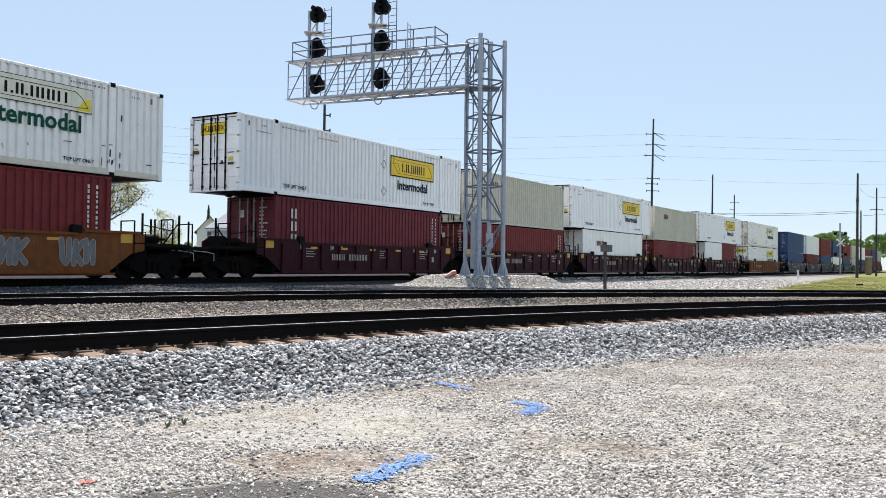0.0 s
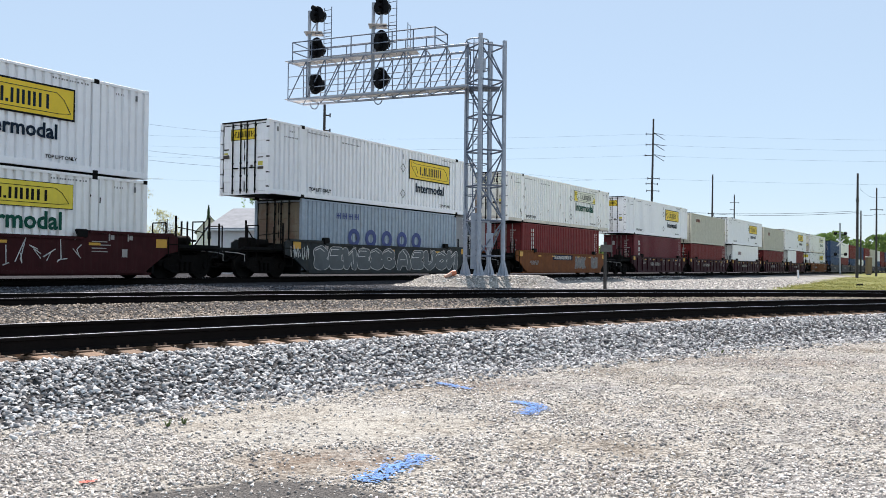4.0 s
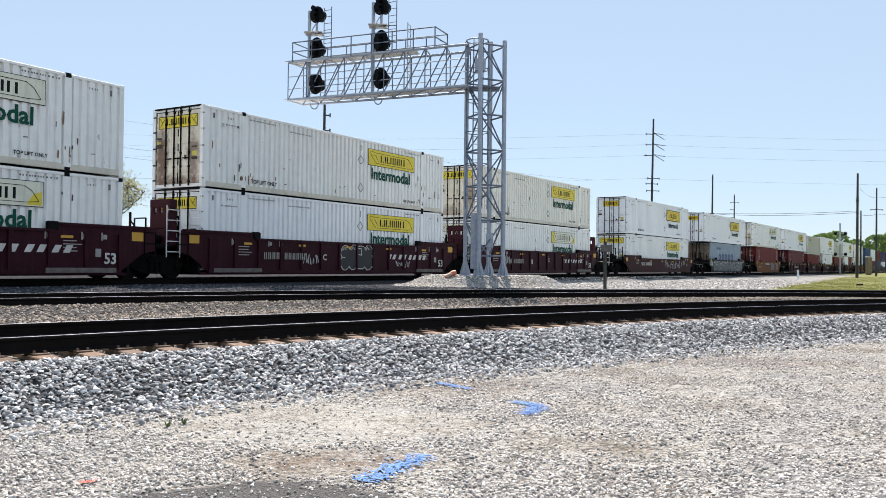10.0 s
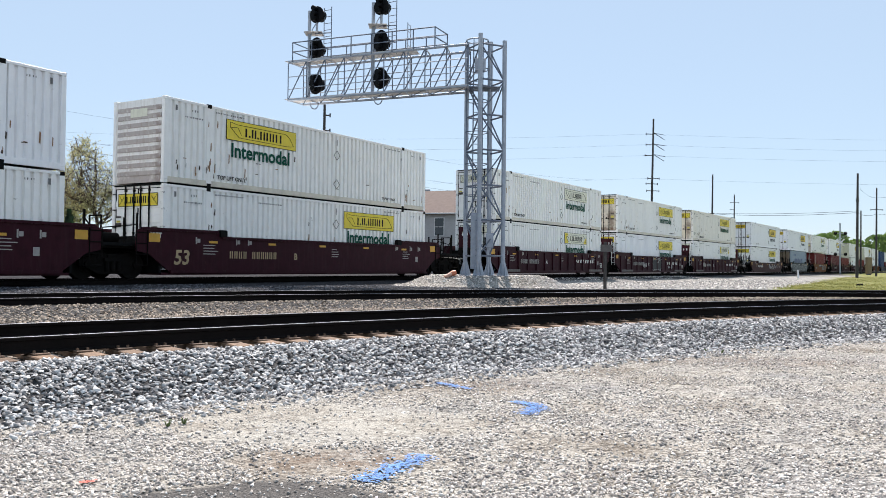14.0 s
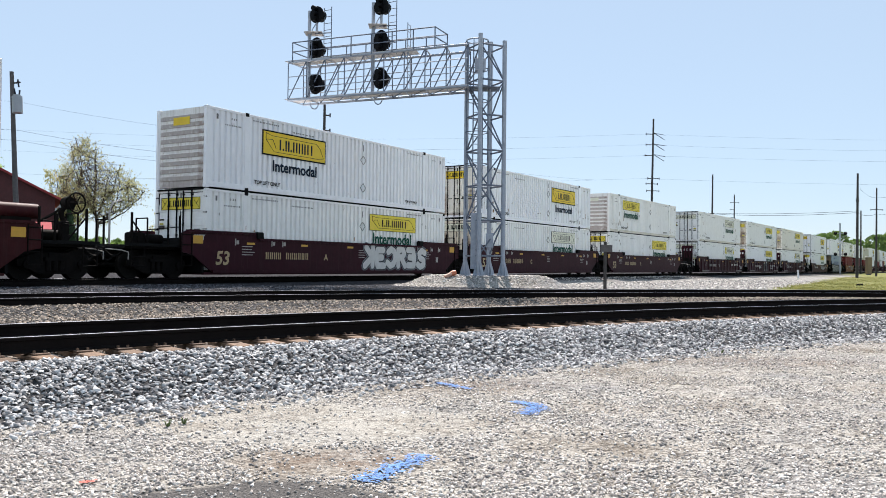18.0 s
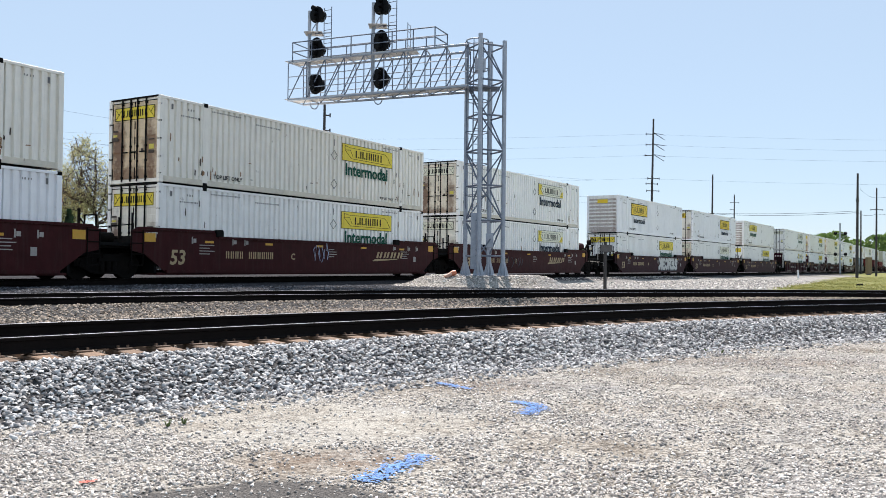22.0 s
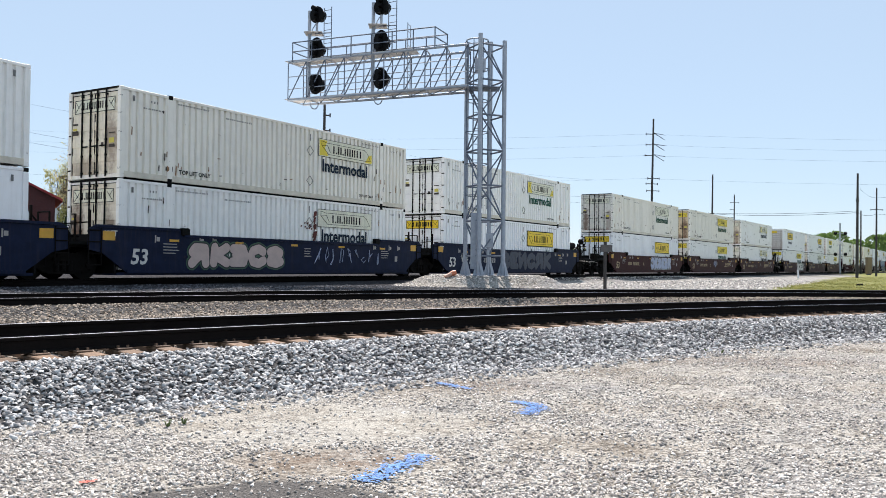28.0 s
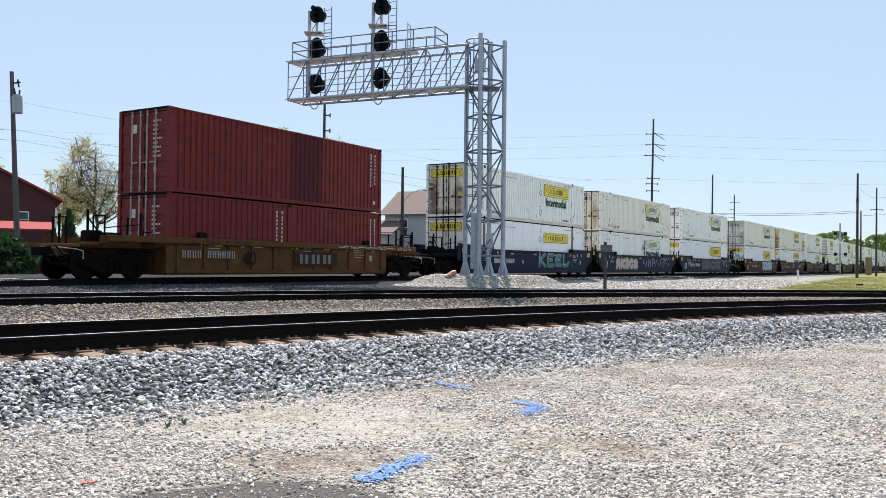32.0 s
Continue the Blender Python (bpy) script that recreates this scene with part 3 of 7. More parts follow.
def strip(track, a, b, s0, s1, per_m2, rng, grade=None):
    n = int(abs(b - a) * (s1 - s0) * per_m2)
    u, w = rng.rand(n), rng.rand(n)
    P = []
    for ui, wi in zip(u, w):
        s, d = s0 + (s1 - s0) * ui, a + (b - a) * wi
        x, y, _, _ = track.at(s, d)
        P.append((x, y))
    return np.array(P)


def build_stones():
    rng = np.random.RandomState(3)
    m1 = M["stone"]
    island_var(m1, (0.20, 0.205, 0.23), (2.05, 2.07, 2.1), (1.65, 1.66, 1.68))
    m2 = mat("tan_stone", (0.23, 0.197, 0.165), 0.9, var=0.25, scale=14.0, spec=0.05)
    island_var(m2, (0.25, 0.24, 0.23), (1.6, 1.6, 1.58), (2.1, 2.1, 2.1))
    m3 = mat("lot_stone", (0.53, 0.508, 0.48), 0.9, var=0.2, scale=14.0, spec=0.05)
    island_var(m3, (0.34, 0.34, 0.355), (1.8, 1.8, 1.8), (1.3, 1.27, 1.23))
    P = np.concatenate([strip(NEAR, -3.15, -1.32, -11, 4, 760, rng), strip(NEAR, -3.15, -1.32, 4, 26, 520, rng), strip(NEAR, -1.32, -0.95, -11, 26, 90, rng), strip(NEAR, -3.7, -3.0, -11, 20, 120, rng)])
    z = ground_height(P[:, 0], P[:, 1])[0]
    r = 0.021 + 0.027 * rng.rand(len(P)) ** 1.6
    stones("ballast", np.column_stack([P, z + r * rng.uniform(-0.2, 0.7, len(P))]), r, m1, "loose grey and white crushed-rock ballast beside the rails", 1, 1.15)
    Q = np.concatenate([strip(NEAR, 0.95, 5.5, -14, 30, 130, rng), strip(MID, -4.0, -0.95, -14, 30, 90, rng),
                        strip(NEAR, -0.65, 0.65, -11, 26, 90, rng), strip(MID, -0.65, 0.65, -14, 30, 70, rng), strip(MID, 0.95, 1.6, -14, 30, 40, rng)])
    z = ground_height(Q[:, 0], Q[:, 1])[0]
    r = 0.022 + 0.028 * rng.rand(len(Q))
    stones("ballast", np.column_stack([Q, z + r * 0.3]), r, m2, "loose tan crushed-rock ballast between the tracks", 2)
    T = strip(NEAR, -1.34, -0.84, -11, 26, 420, rng)
    rt = 0.018 + 0.02 * rng.rand(len(T))
    zt = ground_height(T[:, 0], T[:, 1])[0]
    # tan stone made darker, painting in the shade between the ties
    m4 = mat("gap_shade_stone", (0.115, 0.092, 0.075), 0.9, var=0.3, scale=14.0, spec=0.05)
    island_var(m4, (0.3, 0.3, 0.3), (1.7, 1.7, 1.7), (2.0, 1.9, 1.8))
    stones("ballast", np.column_stack([T, zt - 0.018 + 0.024 * rng.rand(len(T))]), rt, m4, "tan ballast packed between the tie ends, darkened for the gaps' shade", 7)
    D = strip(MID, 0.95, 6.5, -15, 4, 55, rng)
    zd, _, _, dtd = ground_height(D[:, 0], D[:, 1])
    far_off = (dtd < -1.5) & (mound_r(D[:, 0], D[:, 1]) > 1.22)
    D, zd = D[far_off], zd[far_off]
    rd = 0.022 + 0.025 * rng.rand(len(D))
    island_var(M["shadestone"], (0.4, 0.4, 0.42), (2.0, 2.0, 2.0))
    stones("ballast", np.column_stack([D, zd + rd * 0.3]), rd, M["shadestone"], "loose ballast beside the main line, coloured dark for the train's shade", 4)
    n = 125000
    y = 4.9 + 13.0 * rng.rand(n) ** 1.5
    x = (rng.rand(n) - 0.5) * 1.12 * y
    z, dn, _, _ = ground_height(x, y)
    dens = np.array([noise.noise((a * 0.8, b * 0.8, 3.0)) + 0.5 * noise.noise((a * 2.3, b * 2.3, 9.0)) for a, b in zip(x, y)])
    smoothed = np.hypot((x + 1.05) / 1.55, (y - 7.75) / 1.15) < 0.85 + 0.4 * dens
    keep = rng.rand(n) < np.clip(0.62 + 0.9 * dens, 0.15, 1.0) * np.where(smoothed, 0.25, 1.0)
    keep &= (np.hypot((x + 0.75) / 0.85, (y - 6.25) / 0.42) > 1.0) | (rng.rand(n) < 0.35)
    tar = np.hypot((x + 1.1) / 0.98, (y - 4.85) / 0.78) < 1.0
    k = (dn < -2.9) & keep & (~tar | (rng.rand(n) < 0.14))
    R = np.column_stack([x, y, z])[k]
    r = 0.0065 + 0.0165 * rng.rand(len(R)) ** 2.0
    R[:, 2] += r * rng.uniform(0.0, 0.4, len(R)) + 0.003
    stones("gravel", R, r, m3, "loose pale gravel on the lot", 3, 1.1)
    U = np.column_stack([rng.uniform(-1.9, 5.2, 9000), rng.uniform(28.6, 35.5, 9000)])
    zu, _, dmu, dtu = ground_height(U[:, 0], U[:, 1])
    ku = (mound_r(U[:, 0], U[:, 1]) < 1.3) & (dmu > 1.0) & (dtu < -2.0)
    U, zu = U[ku], zu[ku]
    ru = 0.02 + 0.035 * rng.rand(len(U)) ** 2
    stones("gravel", np.column_stack([U, zu + ru * 0.15]), ru, m3, "loose pale gravel heaped round the gantry's foot", 9, 0.9)
    W = np.column_stack([rng.uniform(4.0, 30.0, 14000), rng.uniform(34.0, 75.0, 14000)])
    zw, _, dmw, dtw = ground_height(W[:, 0], W[:, 1])
    kw = (dmw > 1.4) & (dtw < -1.8) & (W[:, 0] - 11.0 - 0.53 * (W[:, 1] - 32.0) < 0.5) & (mound_r(W[:, 0], W[:, 1]) > 1.25)
    W, zw = W[kw], zw[kw]
    rw = 0.03 + 0.06 * rng.rand(len(W)) ** 2
    stones("gravel", np.column_stack([W, zw + rw * 0.2]), rw, m3, "loose pale gravel bank beside the main line", 12, 0.9)
    B = np.array([(rng.uniform(-0.5, 0.5), rng.uniform(5.4, 11.5)) for _ in range(16)])
    B[:, 0] *= B[:, 1] * 1.05
    zb, dnb, _, _ = ground_height(B[:, 0], B[:, 1])
    B, zb = B[dnb < -3.1], zb[dnb < -3.1]
    rb = 0.012 + 0.014 * rng.rand(len(B))
    stones("pebbles", np.column_stack([B, zb + rb * 0.4]), rb, M["ink"], "few dark pebbles scattered on the gravel", 6, 0.6)
    return None


build_stones()

# ---- rails and ties ----
RAIL_PROFILE = ((-0.075, 0.0), (0.075, 0.0), (0.075, 0.012), (0.012, 0.035), (0.009, 0.135), (0.036, 0.147), (0.037, 0.178),
                (0.030, 0.185), (-0.030, 0.185), (-0.037, 0.178), (-0.036, 0.147), (-0.009, 0.135), (-0.012, 0.035), (-0.075, 0.012))


def rail_on(at, s0, s1, step, parent):
    """A rail swept along at(s) -> x, y, z of its head's middle, heading; the polished head is a part of its own."""
    n = int((s1 - s0) / step) + 1
    rows = [at(s0 + i * step) for i in range(n)]
    k = len(RAIL_PROFILE)
    g, h = G(), G()
    V, Fc, V2, F2 = [], [], [], []
    for x, y, z, hd in rows:
        for a, b in RAIL_PROFILE:
            V.append((x - a * math.sin(hd), y + a * math.cos(hd), z - 0.185 + b))
        for a, b in ((-0.022, 0.184), (-0.018, 0.1872), (0.018, 0.1872), (0.022, 0.184)):
            V2.append((x - a * math.sin(hd), y + a * math.cos(hd), z - 0.185 + b))
    for i in range(n - 1):
        for j in range(k):
            Fc.append((i * k + j, i * k + (j + 1) % k, (i + 1) * k + (j + 1) % k, (i + 1) * k + j))
        for j in range(3):
            F2.append((i * 4 + j, i * 4 + j + 1, i * 4 + 5 + j, i * 4 + 4 + j))
    g.add(V, Fc)
    h.add(V2, F2)
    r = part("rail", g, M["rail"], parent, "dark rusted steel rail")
    part("rail_head", h, M["railtop"], r, "polished running surface")
    return r


def build_track(track, label, s_rail, s_tie, plates):
    t = thing("railway_track", label, "track", kind="structure")
    for side in (-0.7525, 0.7525):
        rail_on(lambda s, d=side: track.at(s, d), s_rail[0], s_rail[1], 0.75, t)
    rng = random.Random(8)
    tie = G().box(-0.115, 0.115, -1.3, 1.3, -0.17, 0.0, 0.012).mesh("tie", M["tie"])
    plate = G().box(-0.095, 0.095, -0.185, 0.185, 0.0, 0.016, 0.004)
    for a in (-0.06, 0.06):
        for b in (-0.10, 0.10):
            plate.box(a - 0.012, a + 0.012, b - 0.016, b + 0.016, 0.016, 0.045)
    plate = plate.mesh("tie_plate", M["plate"])
    s = s_tie[0]
    while s < s_tie[1]:
        x, y, z, h = track.at(s)
        lean = math.degrees(math.atan2(track.cant, 1.505))
        part("tie", tie, M["tie"], t, at=pose(x, y, z - 0.203 + rng.uniform(-0.006, 0.004), lean, 0, 0) @ pose(0, 0, 0, 0, 0, math.degrees(h) + rng.uniform(-1, 1)))
        if plates:
            for side in (-0.7525, 0.7525):
                x, y, z, h = track.at(s, side)
                part("tie_plate", plate, M["plate"], t, at=pose(x, y, z - 0.199, 0, 0, math.degrees(h)))
        s += 0.495
    return t


build_track(NEAR, "curved track with rusted rails on weathered wooden ties", (-34.0, 75.0), (-12.0, 30.0), True)
build_track(MID, "curved siding track half sunk in tan ballast", (-30.0, 85.0), (-15.0, 32.0), False)

main_track = thing("railway_track", "main line track under the freight train", "track", kind="structure")
for d in (-0.7525, 0.7525):
    rail_on(lambda s, d=d: (*on_track(s, d, RAIL_Z), float(np.interp(s, TS, TH))), -120.0, 420.0, 4.0, main_track)
_tie = G().box(-0.115, 0.115, -1.3, 1.3, -0.17, 0.0, 0.012).mesh("tie", M["tie"])
for i in range(150):
    s = -30 + i * 0.5
    x, y, _ = on_track(s)
    part("tie", _tie, M["tie"], main_track, at=pose(x, y, RAIL_Z - 0.198, 0, 0, math.degrees(float(np.interp(s, TS, TH)))))


# ---- containers ----
FT = 0.3048
CACHE = {}


def cached(key, make):
    if key not in CACHE:
        CACHE[key] = make()
    return CACHE[key]


def graphic(*a, **k):
    """Painted marks too small to pick apart, joined in one part."""
    return tagged(part(*a, **k), kind="stuff")


def corrugated(L, z0, z1, y, out, pitch=0.27, depth=0.085, shape=((0.0, 0.0), (0.56, 0.0), (0.64, 1.0), (0.92, 1.0))):
    """A corrugated wall along x at y, its ribs standing out towards out (-1 or 1)."""
    g = G()
    n = max(2, int(L / pitch))
    p = L / n
    xs, ds = [], []
    for i in range(n):
        for a, d in shape:
            xs.append(-L / 2 + (i + a) * p)
            ds.append(d * depth)
    xs.append(L / 2)
    ds.append(0.0)
    V = []
    for x, d in zip(xs, ds):
        yy = y - out * d
        V += [(x, yy, z0), (x, yy, z1), (x, y - out * 0.11, z1), (x, y - out * 0.11, z0)]
    Fc = []
    for i in range(len(xs) - 1):
        a, b = 4 * i, 4 * i + 4
        Fc += [(a, b, b + 1, a + 1), (a + 2, b + 2, b + 3, a + 3), (a + 1, b + 1, b + 2, a + 2), (a + 3, b + 3, b, a)]
    return g.add(V, Fc)


def plated(L, z0, z1, y, out, pitch=1.22):
    """A flat side of butted plates with narrow seams."""
    return corrugated(L, z0, z1, y, out, pitch, 0.018, ((0.0, 0.0), (0.97, 0.0), (0.973, 1.0), (0.997, 1.0)))


def name_strokes():
    """Upright strokes and dots that stand for a painted name, across 0..1 and up 0..1."""
    cells = ((0.8, 1), (0.42, 0), (1.0, 2), (0.42, 0), (1.08, 2), (1.08, 2), (1.08, 2), (0.95, 1))
    total = sum(w for w, _ in cells)
    out, x = [], 0.0
    for w, n in cells:
        a, b = x / total, (x + w) / total
        sw = 0.27 / total
        if n == 0:
            out.append((a + 0.05 / total, a + 0.31 / total, 0.0, 0.22))
        elif n == 1:
            out.append(((a + b) / 2 - sw / 2, (a + b) / 2 + sw / 2, 0.0, 1.0))
        else:
            out += [(a + 0.10 / total, a + 0.10 / total + sw, 0.0, 1.0), (b - 0.14 / total - sw, b - 0.14 / total, 0.0, 1.0)]
        x += w
    return out


def sign_bars(g, x0, x1, z0, z1, y):
    """Plain strokes where a name stands."""
    for a, b, c, d in name_strokes():
        g.box(x0 + a * (x1 - x0), x0 + b * (x1 - x0), y - 0.004, y, z0 + c * (z1 - z0), z0 + d * (z1 - z0))
    return g


LABELS = {"white": "white", "cream": "cream", "offwhite": "off-white", "red": "dull red", "maroonbox": "maroon", "greygreen": "grey-beige",
          "greyblue": "faded grey-blue", "blue": "dark blue"}


def container(q, z, feet, H, colour, logo="", turned=False, wall="ribs", word=None, rust=False, seed=0):
    """One freight container. Its x runs along the train, its near side is at -y; turned: the doors face forward."""
    L, Wd = feet * FT, WIDE
    rng = random.Random(seed)
    mt = M[colour]
    far = "with corrugated steel sides" if wall == "ribs" else "with flat plated sides"
    extra = {"gold": " and a framed gold sign", "yellow": " and a yellow sign", "faded": " and a faded sign", "plain": " and a gold sign", "yplain": " and a yellow sign"}.get(logo, "")
    t = thing("shipping_container", f"{LABELS[colour]} {feet}-foot container {far}{extra}", "container", "containers on the train")
    hw = Wd / 2
    br, tr = (0.22, 0.10) if feet == 53 else (0.16, 0.07)

    def put(name, make, material, label="", at=None, sm=False, key=()):
        me = cached((name, feet, round(H, 2), material.name, wall, key), lambda: make().mesh(name, material, sm))
        return part(name, me, material, t, label, at)

    for sgn, k in ((-1, "n"), (1, "f")):
        y = sgn * (hw - 0.018)
        inner = L - 0.30
        if wall == "ribs":
            put("side_panel", lambda: corrugated(inner, br, H - tr, y, sgn, depth=0.085 if feet == 53 else 0.042), mt, key=k)
        else:
            put("side_panel", lambda: plated(inner, br, H - tr, y, sgn), mt, key=k)
        a, b = sorted((sgn * hw, sgn * (hw - 0.09)))
        put("bottom_rail", lambda: G().box(-L / 2 + 0.16, L / 2 - 0.16, a, b, 0.03, br, 0.008), M["railcream"] if feet == 53 and colour != "white" else mt, key=k)
        put("top_rail", lambda: G().box(-L / 2 + 0.16, L / 2 - 0.16, a, b, H - tr, H - 0.012, 0.008), mt, key=k)
        for ex in (-1, 1):
            c, d = sorted((ex * L / 2, ex * (L / 2 - 0.16)))
            put("corner_post", lambda: G().box(c, d, min(a, b) if sgn < 0 else b - 0.14, a + 0.14 if sgn < 0 else b, 0.12, H - 0.12, 0.012), mt, key=(k, ex))
            for zz in (0, 1):
                za = 0.0 if zz == 0 else H - 0.118
                put("corner_casting", lambda: G().box(min(c, d) - 0.0, max(c, d) + 0.0, a if sgn < 0 else b - 0.16, a + 0.16 if sgn < 0 else b, za, za + 0.118, 0.01), M["black"] if zz and ex > 0 and seed % 2 else mt, key=(k, ex, zz))
            if feet == 53:
                cx = ex * 20 * FT
                put("lifting_post", lambda: G().box(cx - 0.12, cx + 0.12, min(sgn * (hw + 0.004), sgn * (hw - 0.06)), max(sgn * (hw + 0.004), sgn * (hw - 0.06)), 0.12, H - 0.11, 0.006), M["postrust"] if wall == "flat" else mt, key=(k, ex))
                ya, yb = sorted((sgn * (hw + 0.008), sgn * (hw - 0.16)))
                for za, zz in ((H - 0.13, H + 0.012), (-0.012, 0.12)):
                    put("lifting_casting", lambda: G().box(cx - 0.09, cx + 0.09, ya, yb, za, zz, 0.006), M["black"], "black steel lifting casting", key=(k, ex, za))
    put("roof", lambda: G().box(-L / 2 + 0.1, L / 2 - 0.1, -hw + 0.08, hw - 0.08, H - 0.05, H - 0.02), mt)
    put("floor", lambda: G().box(-L / 2 + 0.1, L / 2 - 0.1, -hw + 0.08, hw - 0.08, 0.08, 0.16), M["black"], "dark underside")
    # ends: doors behind, a ribbed nose in front
    dx = 1 if turned else -1
    dm = M["doorgrey"] if colour == "greyblue" else M["doord"] if seed == 18 else M[("doora", "doorb", "doorc")[seed % 5 % 3]] if rust and colour in ("white", "cream", "offwhite") else mt
    e = dx * (L / 2 - 0.05)
    put("door_header", lambda: G().box(min(e, e - dx * 0.06), max(e, e - dx * 0.06), -hw + 0.14, hw - 0.14, H - 0.13, H - 0.01), mt, key=dx)
    put("door_sill", lambda: G().box(min(e, e - dx * 0.06), max(e, e - dx * 0.06), -hw + 0.14, hw - 0.14, 0.02, 0.14), mt, key=dx)
    for side in (-1, 1):
        w = hw - 0.17
        def leaf():
            y0, y1 = (side * 0.01, side * w) if side > 0 else (side * w, side * 0.01)
            poly = [(e - dx * 0.05, H - 0.14), (e - dx * 0.05, 0.15), (e, 0.15)]
            for i in range(1, 5):
                zc = 0.15 + (H - 0.3) * i / 5
                poly += [(e, zc - 0.15), (e + dx * 0.016, zc - 0.12), (e + dx * 0.016, zc + 0.12), (e, zc + 0.15)]
            return G().prism(poly + [(e, H - 0.14)], y0, y1)
        door = put("door", leaf, dm, key=(dx, side, rust))
        for ry in (0.17, 0.60):
            def rod():
                yy = side * ry
                ee = e + dx * 0.05
                g = G().tube((ee, yy, 0.06), (ee, yy, H - 0.06), 0.027, 8)
                for zc in (0.2, 0.75, 1.25, H - 0.6, H - 0.2):
                    g.box(min(e, e + dx * 0.07), max(e, e + dx * 0.07), yy - 0.035, yy + 0.035, zc - 0.03, zc + 0.03)
                g.box(min(ee, ee + dx * 0.03), max(ee, ee + dx * 0.03), min(yy, yy - side * 0.30), max(yy, yy - side * 0.30), 1.03, 1.07)
                return g
            me = cached(("lock_rod", feet, round(H, 2), dx, side, ry, colour in ("red", "maroonbox")), lambda: rod().mesh("lock_rod", M["dullink"] if colour in ("red", "maroonbox") else M["black"]))
            part("lock_rod", me, None, door, "upright door locking rod")
        if feet == 53 and not turned:
            hg = cached(("hinge", dx), lambda: G().box(e - 0.05, e + 0.02, -0.07, 0.05, -0.035, 0.035, 0.008).mesh("hinge", M["black"]))
            for zc in (0.3, 0.85, 1.45, 2.05, 2.6):
                part("hinge", hg, None, door, at=pose(0, side * (hw - 0.07), zc * H / 2.9))
    if not turned:
        def gasket():
            g = G().box(e + dx * 0.014, e, -hw + 0.12, hw - 0.12, H - 0.15, H - 0.125).box(e + dx * 0.014, e, -0.022, 0.022, 0.14, H - 0.14)
            for sy in (-1, 1):
                a2, b2 = sorted((sy * (hw - 0.175), sy * (hw - 0.145)))
                g.box(e + dx * 0.014, e, a2, b2, 0.14, H - 0.14)
            return g
        put("door_gasket", gasket, M["black"], "black rubber round the doors", key=dx)
        put("rear_header_edge", lambda: G().box(-L / 2 - 0.006, -L / 2 + 0.05, -hw + 0.1, hw - 0.1, H - 0.05, H + 0.004), M["black"], "dark worn top edge of the door frame")
    f = -e
    def nose():
        g = G().box(min(f, f + dx * 0.05), max(f, f + dx * 0.05), -hw + 0.14, hw - 0.14, 0.03, H - 0.03)
        return g
    panel = put("nose_panel", nose, M["nosewhite"] if turned else mt, key=dx)
    if turned:
        rib = cached(("noserib", round(H, 2), dx), lambda: G().box(min(f, f - dx * 0.03), max(f, f - dx * 0.03), -hw + 0.2, hw - 0.2, -0.08, 0.08, 0.012).mesh("nose_rib", M["nosewhite"]))
        for i in range(9):
            part("nose_rib", rib, None, panel, at=pose(0, 0, 0.35 + (H - 0.7) * i / 8))
        sx = f - dx * 0.034
        part("nose_sign", cached(("nosesign", logo, round(H, 2)), lambda: G().box(min(sx, sx - dx * 0.006), max(sx, sx - dx * 0.006), -0.42, 0.42, H - 0.62, H - 0.34).mesh("nose_sign", M["gold" if logo == "gold" else "faded"])), None, t, "small sign on the front end")
    yf = -hw - 0.006
    if logo:
        wlen = 3.75
        x0 = 1.6 if not turned else -5.3
        zt, zb = {"gold": (H - 0.46, H - 1.42), "plain": (H - 0.46, H - 1.42), "yplain": (H - 0.5, H - 1.12)}.get(logo, (H - 0.36, H - 1.1))
        face = {"gold": "gold", "yellow": "yellow", "faded": "faded", "plain": "gold", "yplain": "yellow"}[logo]
        fr = cached(("sign", logo, turned, round(H, 2)), lambda: G().box(x0, x0 + wlen, yf - 0.004, yf + 0.01, zb, zt).mesh("sign_panel", M["ink"]))
        sign = part("sign_panel", fr, None, t, "framed company sign on the side")
        bd = 0.055 if logo in ("gold", "plain") else 0.02
        part("sign_face", cached(("face", logo, turned, round(H, 2)), lambda: G().box(x0 + bd, x0 + wlen - bd, yf - 0.008, yf - 0.003, zb + bd, zt - bd).mesh("sign_face", M[face])), None, sign)
        if logo == "faded" and seed % 3 != 1:
            hh = zt - zb
            for key, poly in (("a", [(x0 + 0.05, zb + 0.05), (x0 + 0.62, zb + 0.05), (x0 + 0.40, zb + hh * 0.5), (x0 + 0.55, zt - 0.05), (x0 + 0.05, zt - 0.05)]),
                              ("b", [(x0 + wlen - 0.55, zb + 0.05), (x0 + wlen - 0.06, zb + 0.05), (x0 + wlen - 0.06, zb + hh * 0.6), (x0 + wlen - 0.3, zb + hh * 0.5)])):
                part("sign_patch", cached(("leftover", key, turned, round(H, 2)), lambda: G().prism(poly, yf - 0.010, yf - 0.004).mesh("sign_patch", M["yellow"])), None, sign, "yellow paint left at the sign's end")
        ink = "ink" if logo != "gold" else "navy"
        def bars():
            g = sign_bars(G(), x0 + wlen * 0.23, x0 + wlen * 0.80, zb + (zt - zb) * 0.27, zb + (zt - zb) * 0.70, yf - 0.008)
            for a, b, c, d in ((0.05, 0.88, 0.14, 0.80), (0.14, 0.80, 0.84, 0.80), (0.05, 0.62, 0.17, 0.17), (0.17, 0.17, 0.86, 0.17), (0.84, 0.80, 0.90, 0.62), (0.90, 0.62, 0.96, 0.22), (0.86, 0.17, 0.96, 0.22), (0.05, 0.88, 0.05, 0.62), (0.05, 0.62, 0.15, 0.66), (0.15, 0.66, 0.20, 0.30)):
                p0 = (x0 + wlen * a, yf - 0.010, zb + (zt - zb) * b)
                p1 = (x0 + wlen * c, yf - 0.010, zb + (zt - zb) * d)
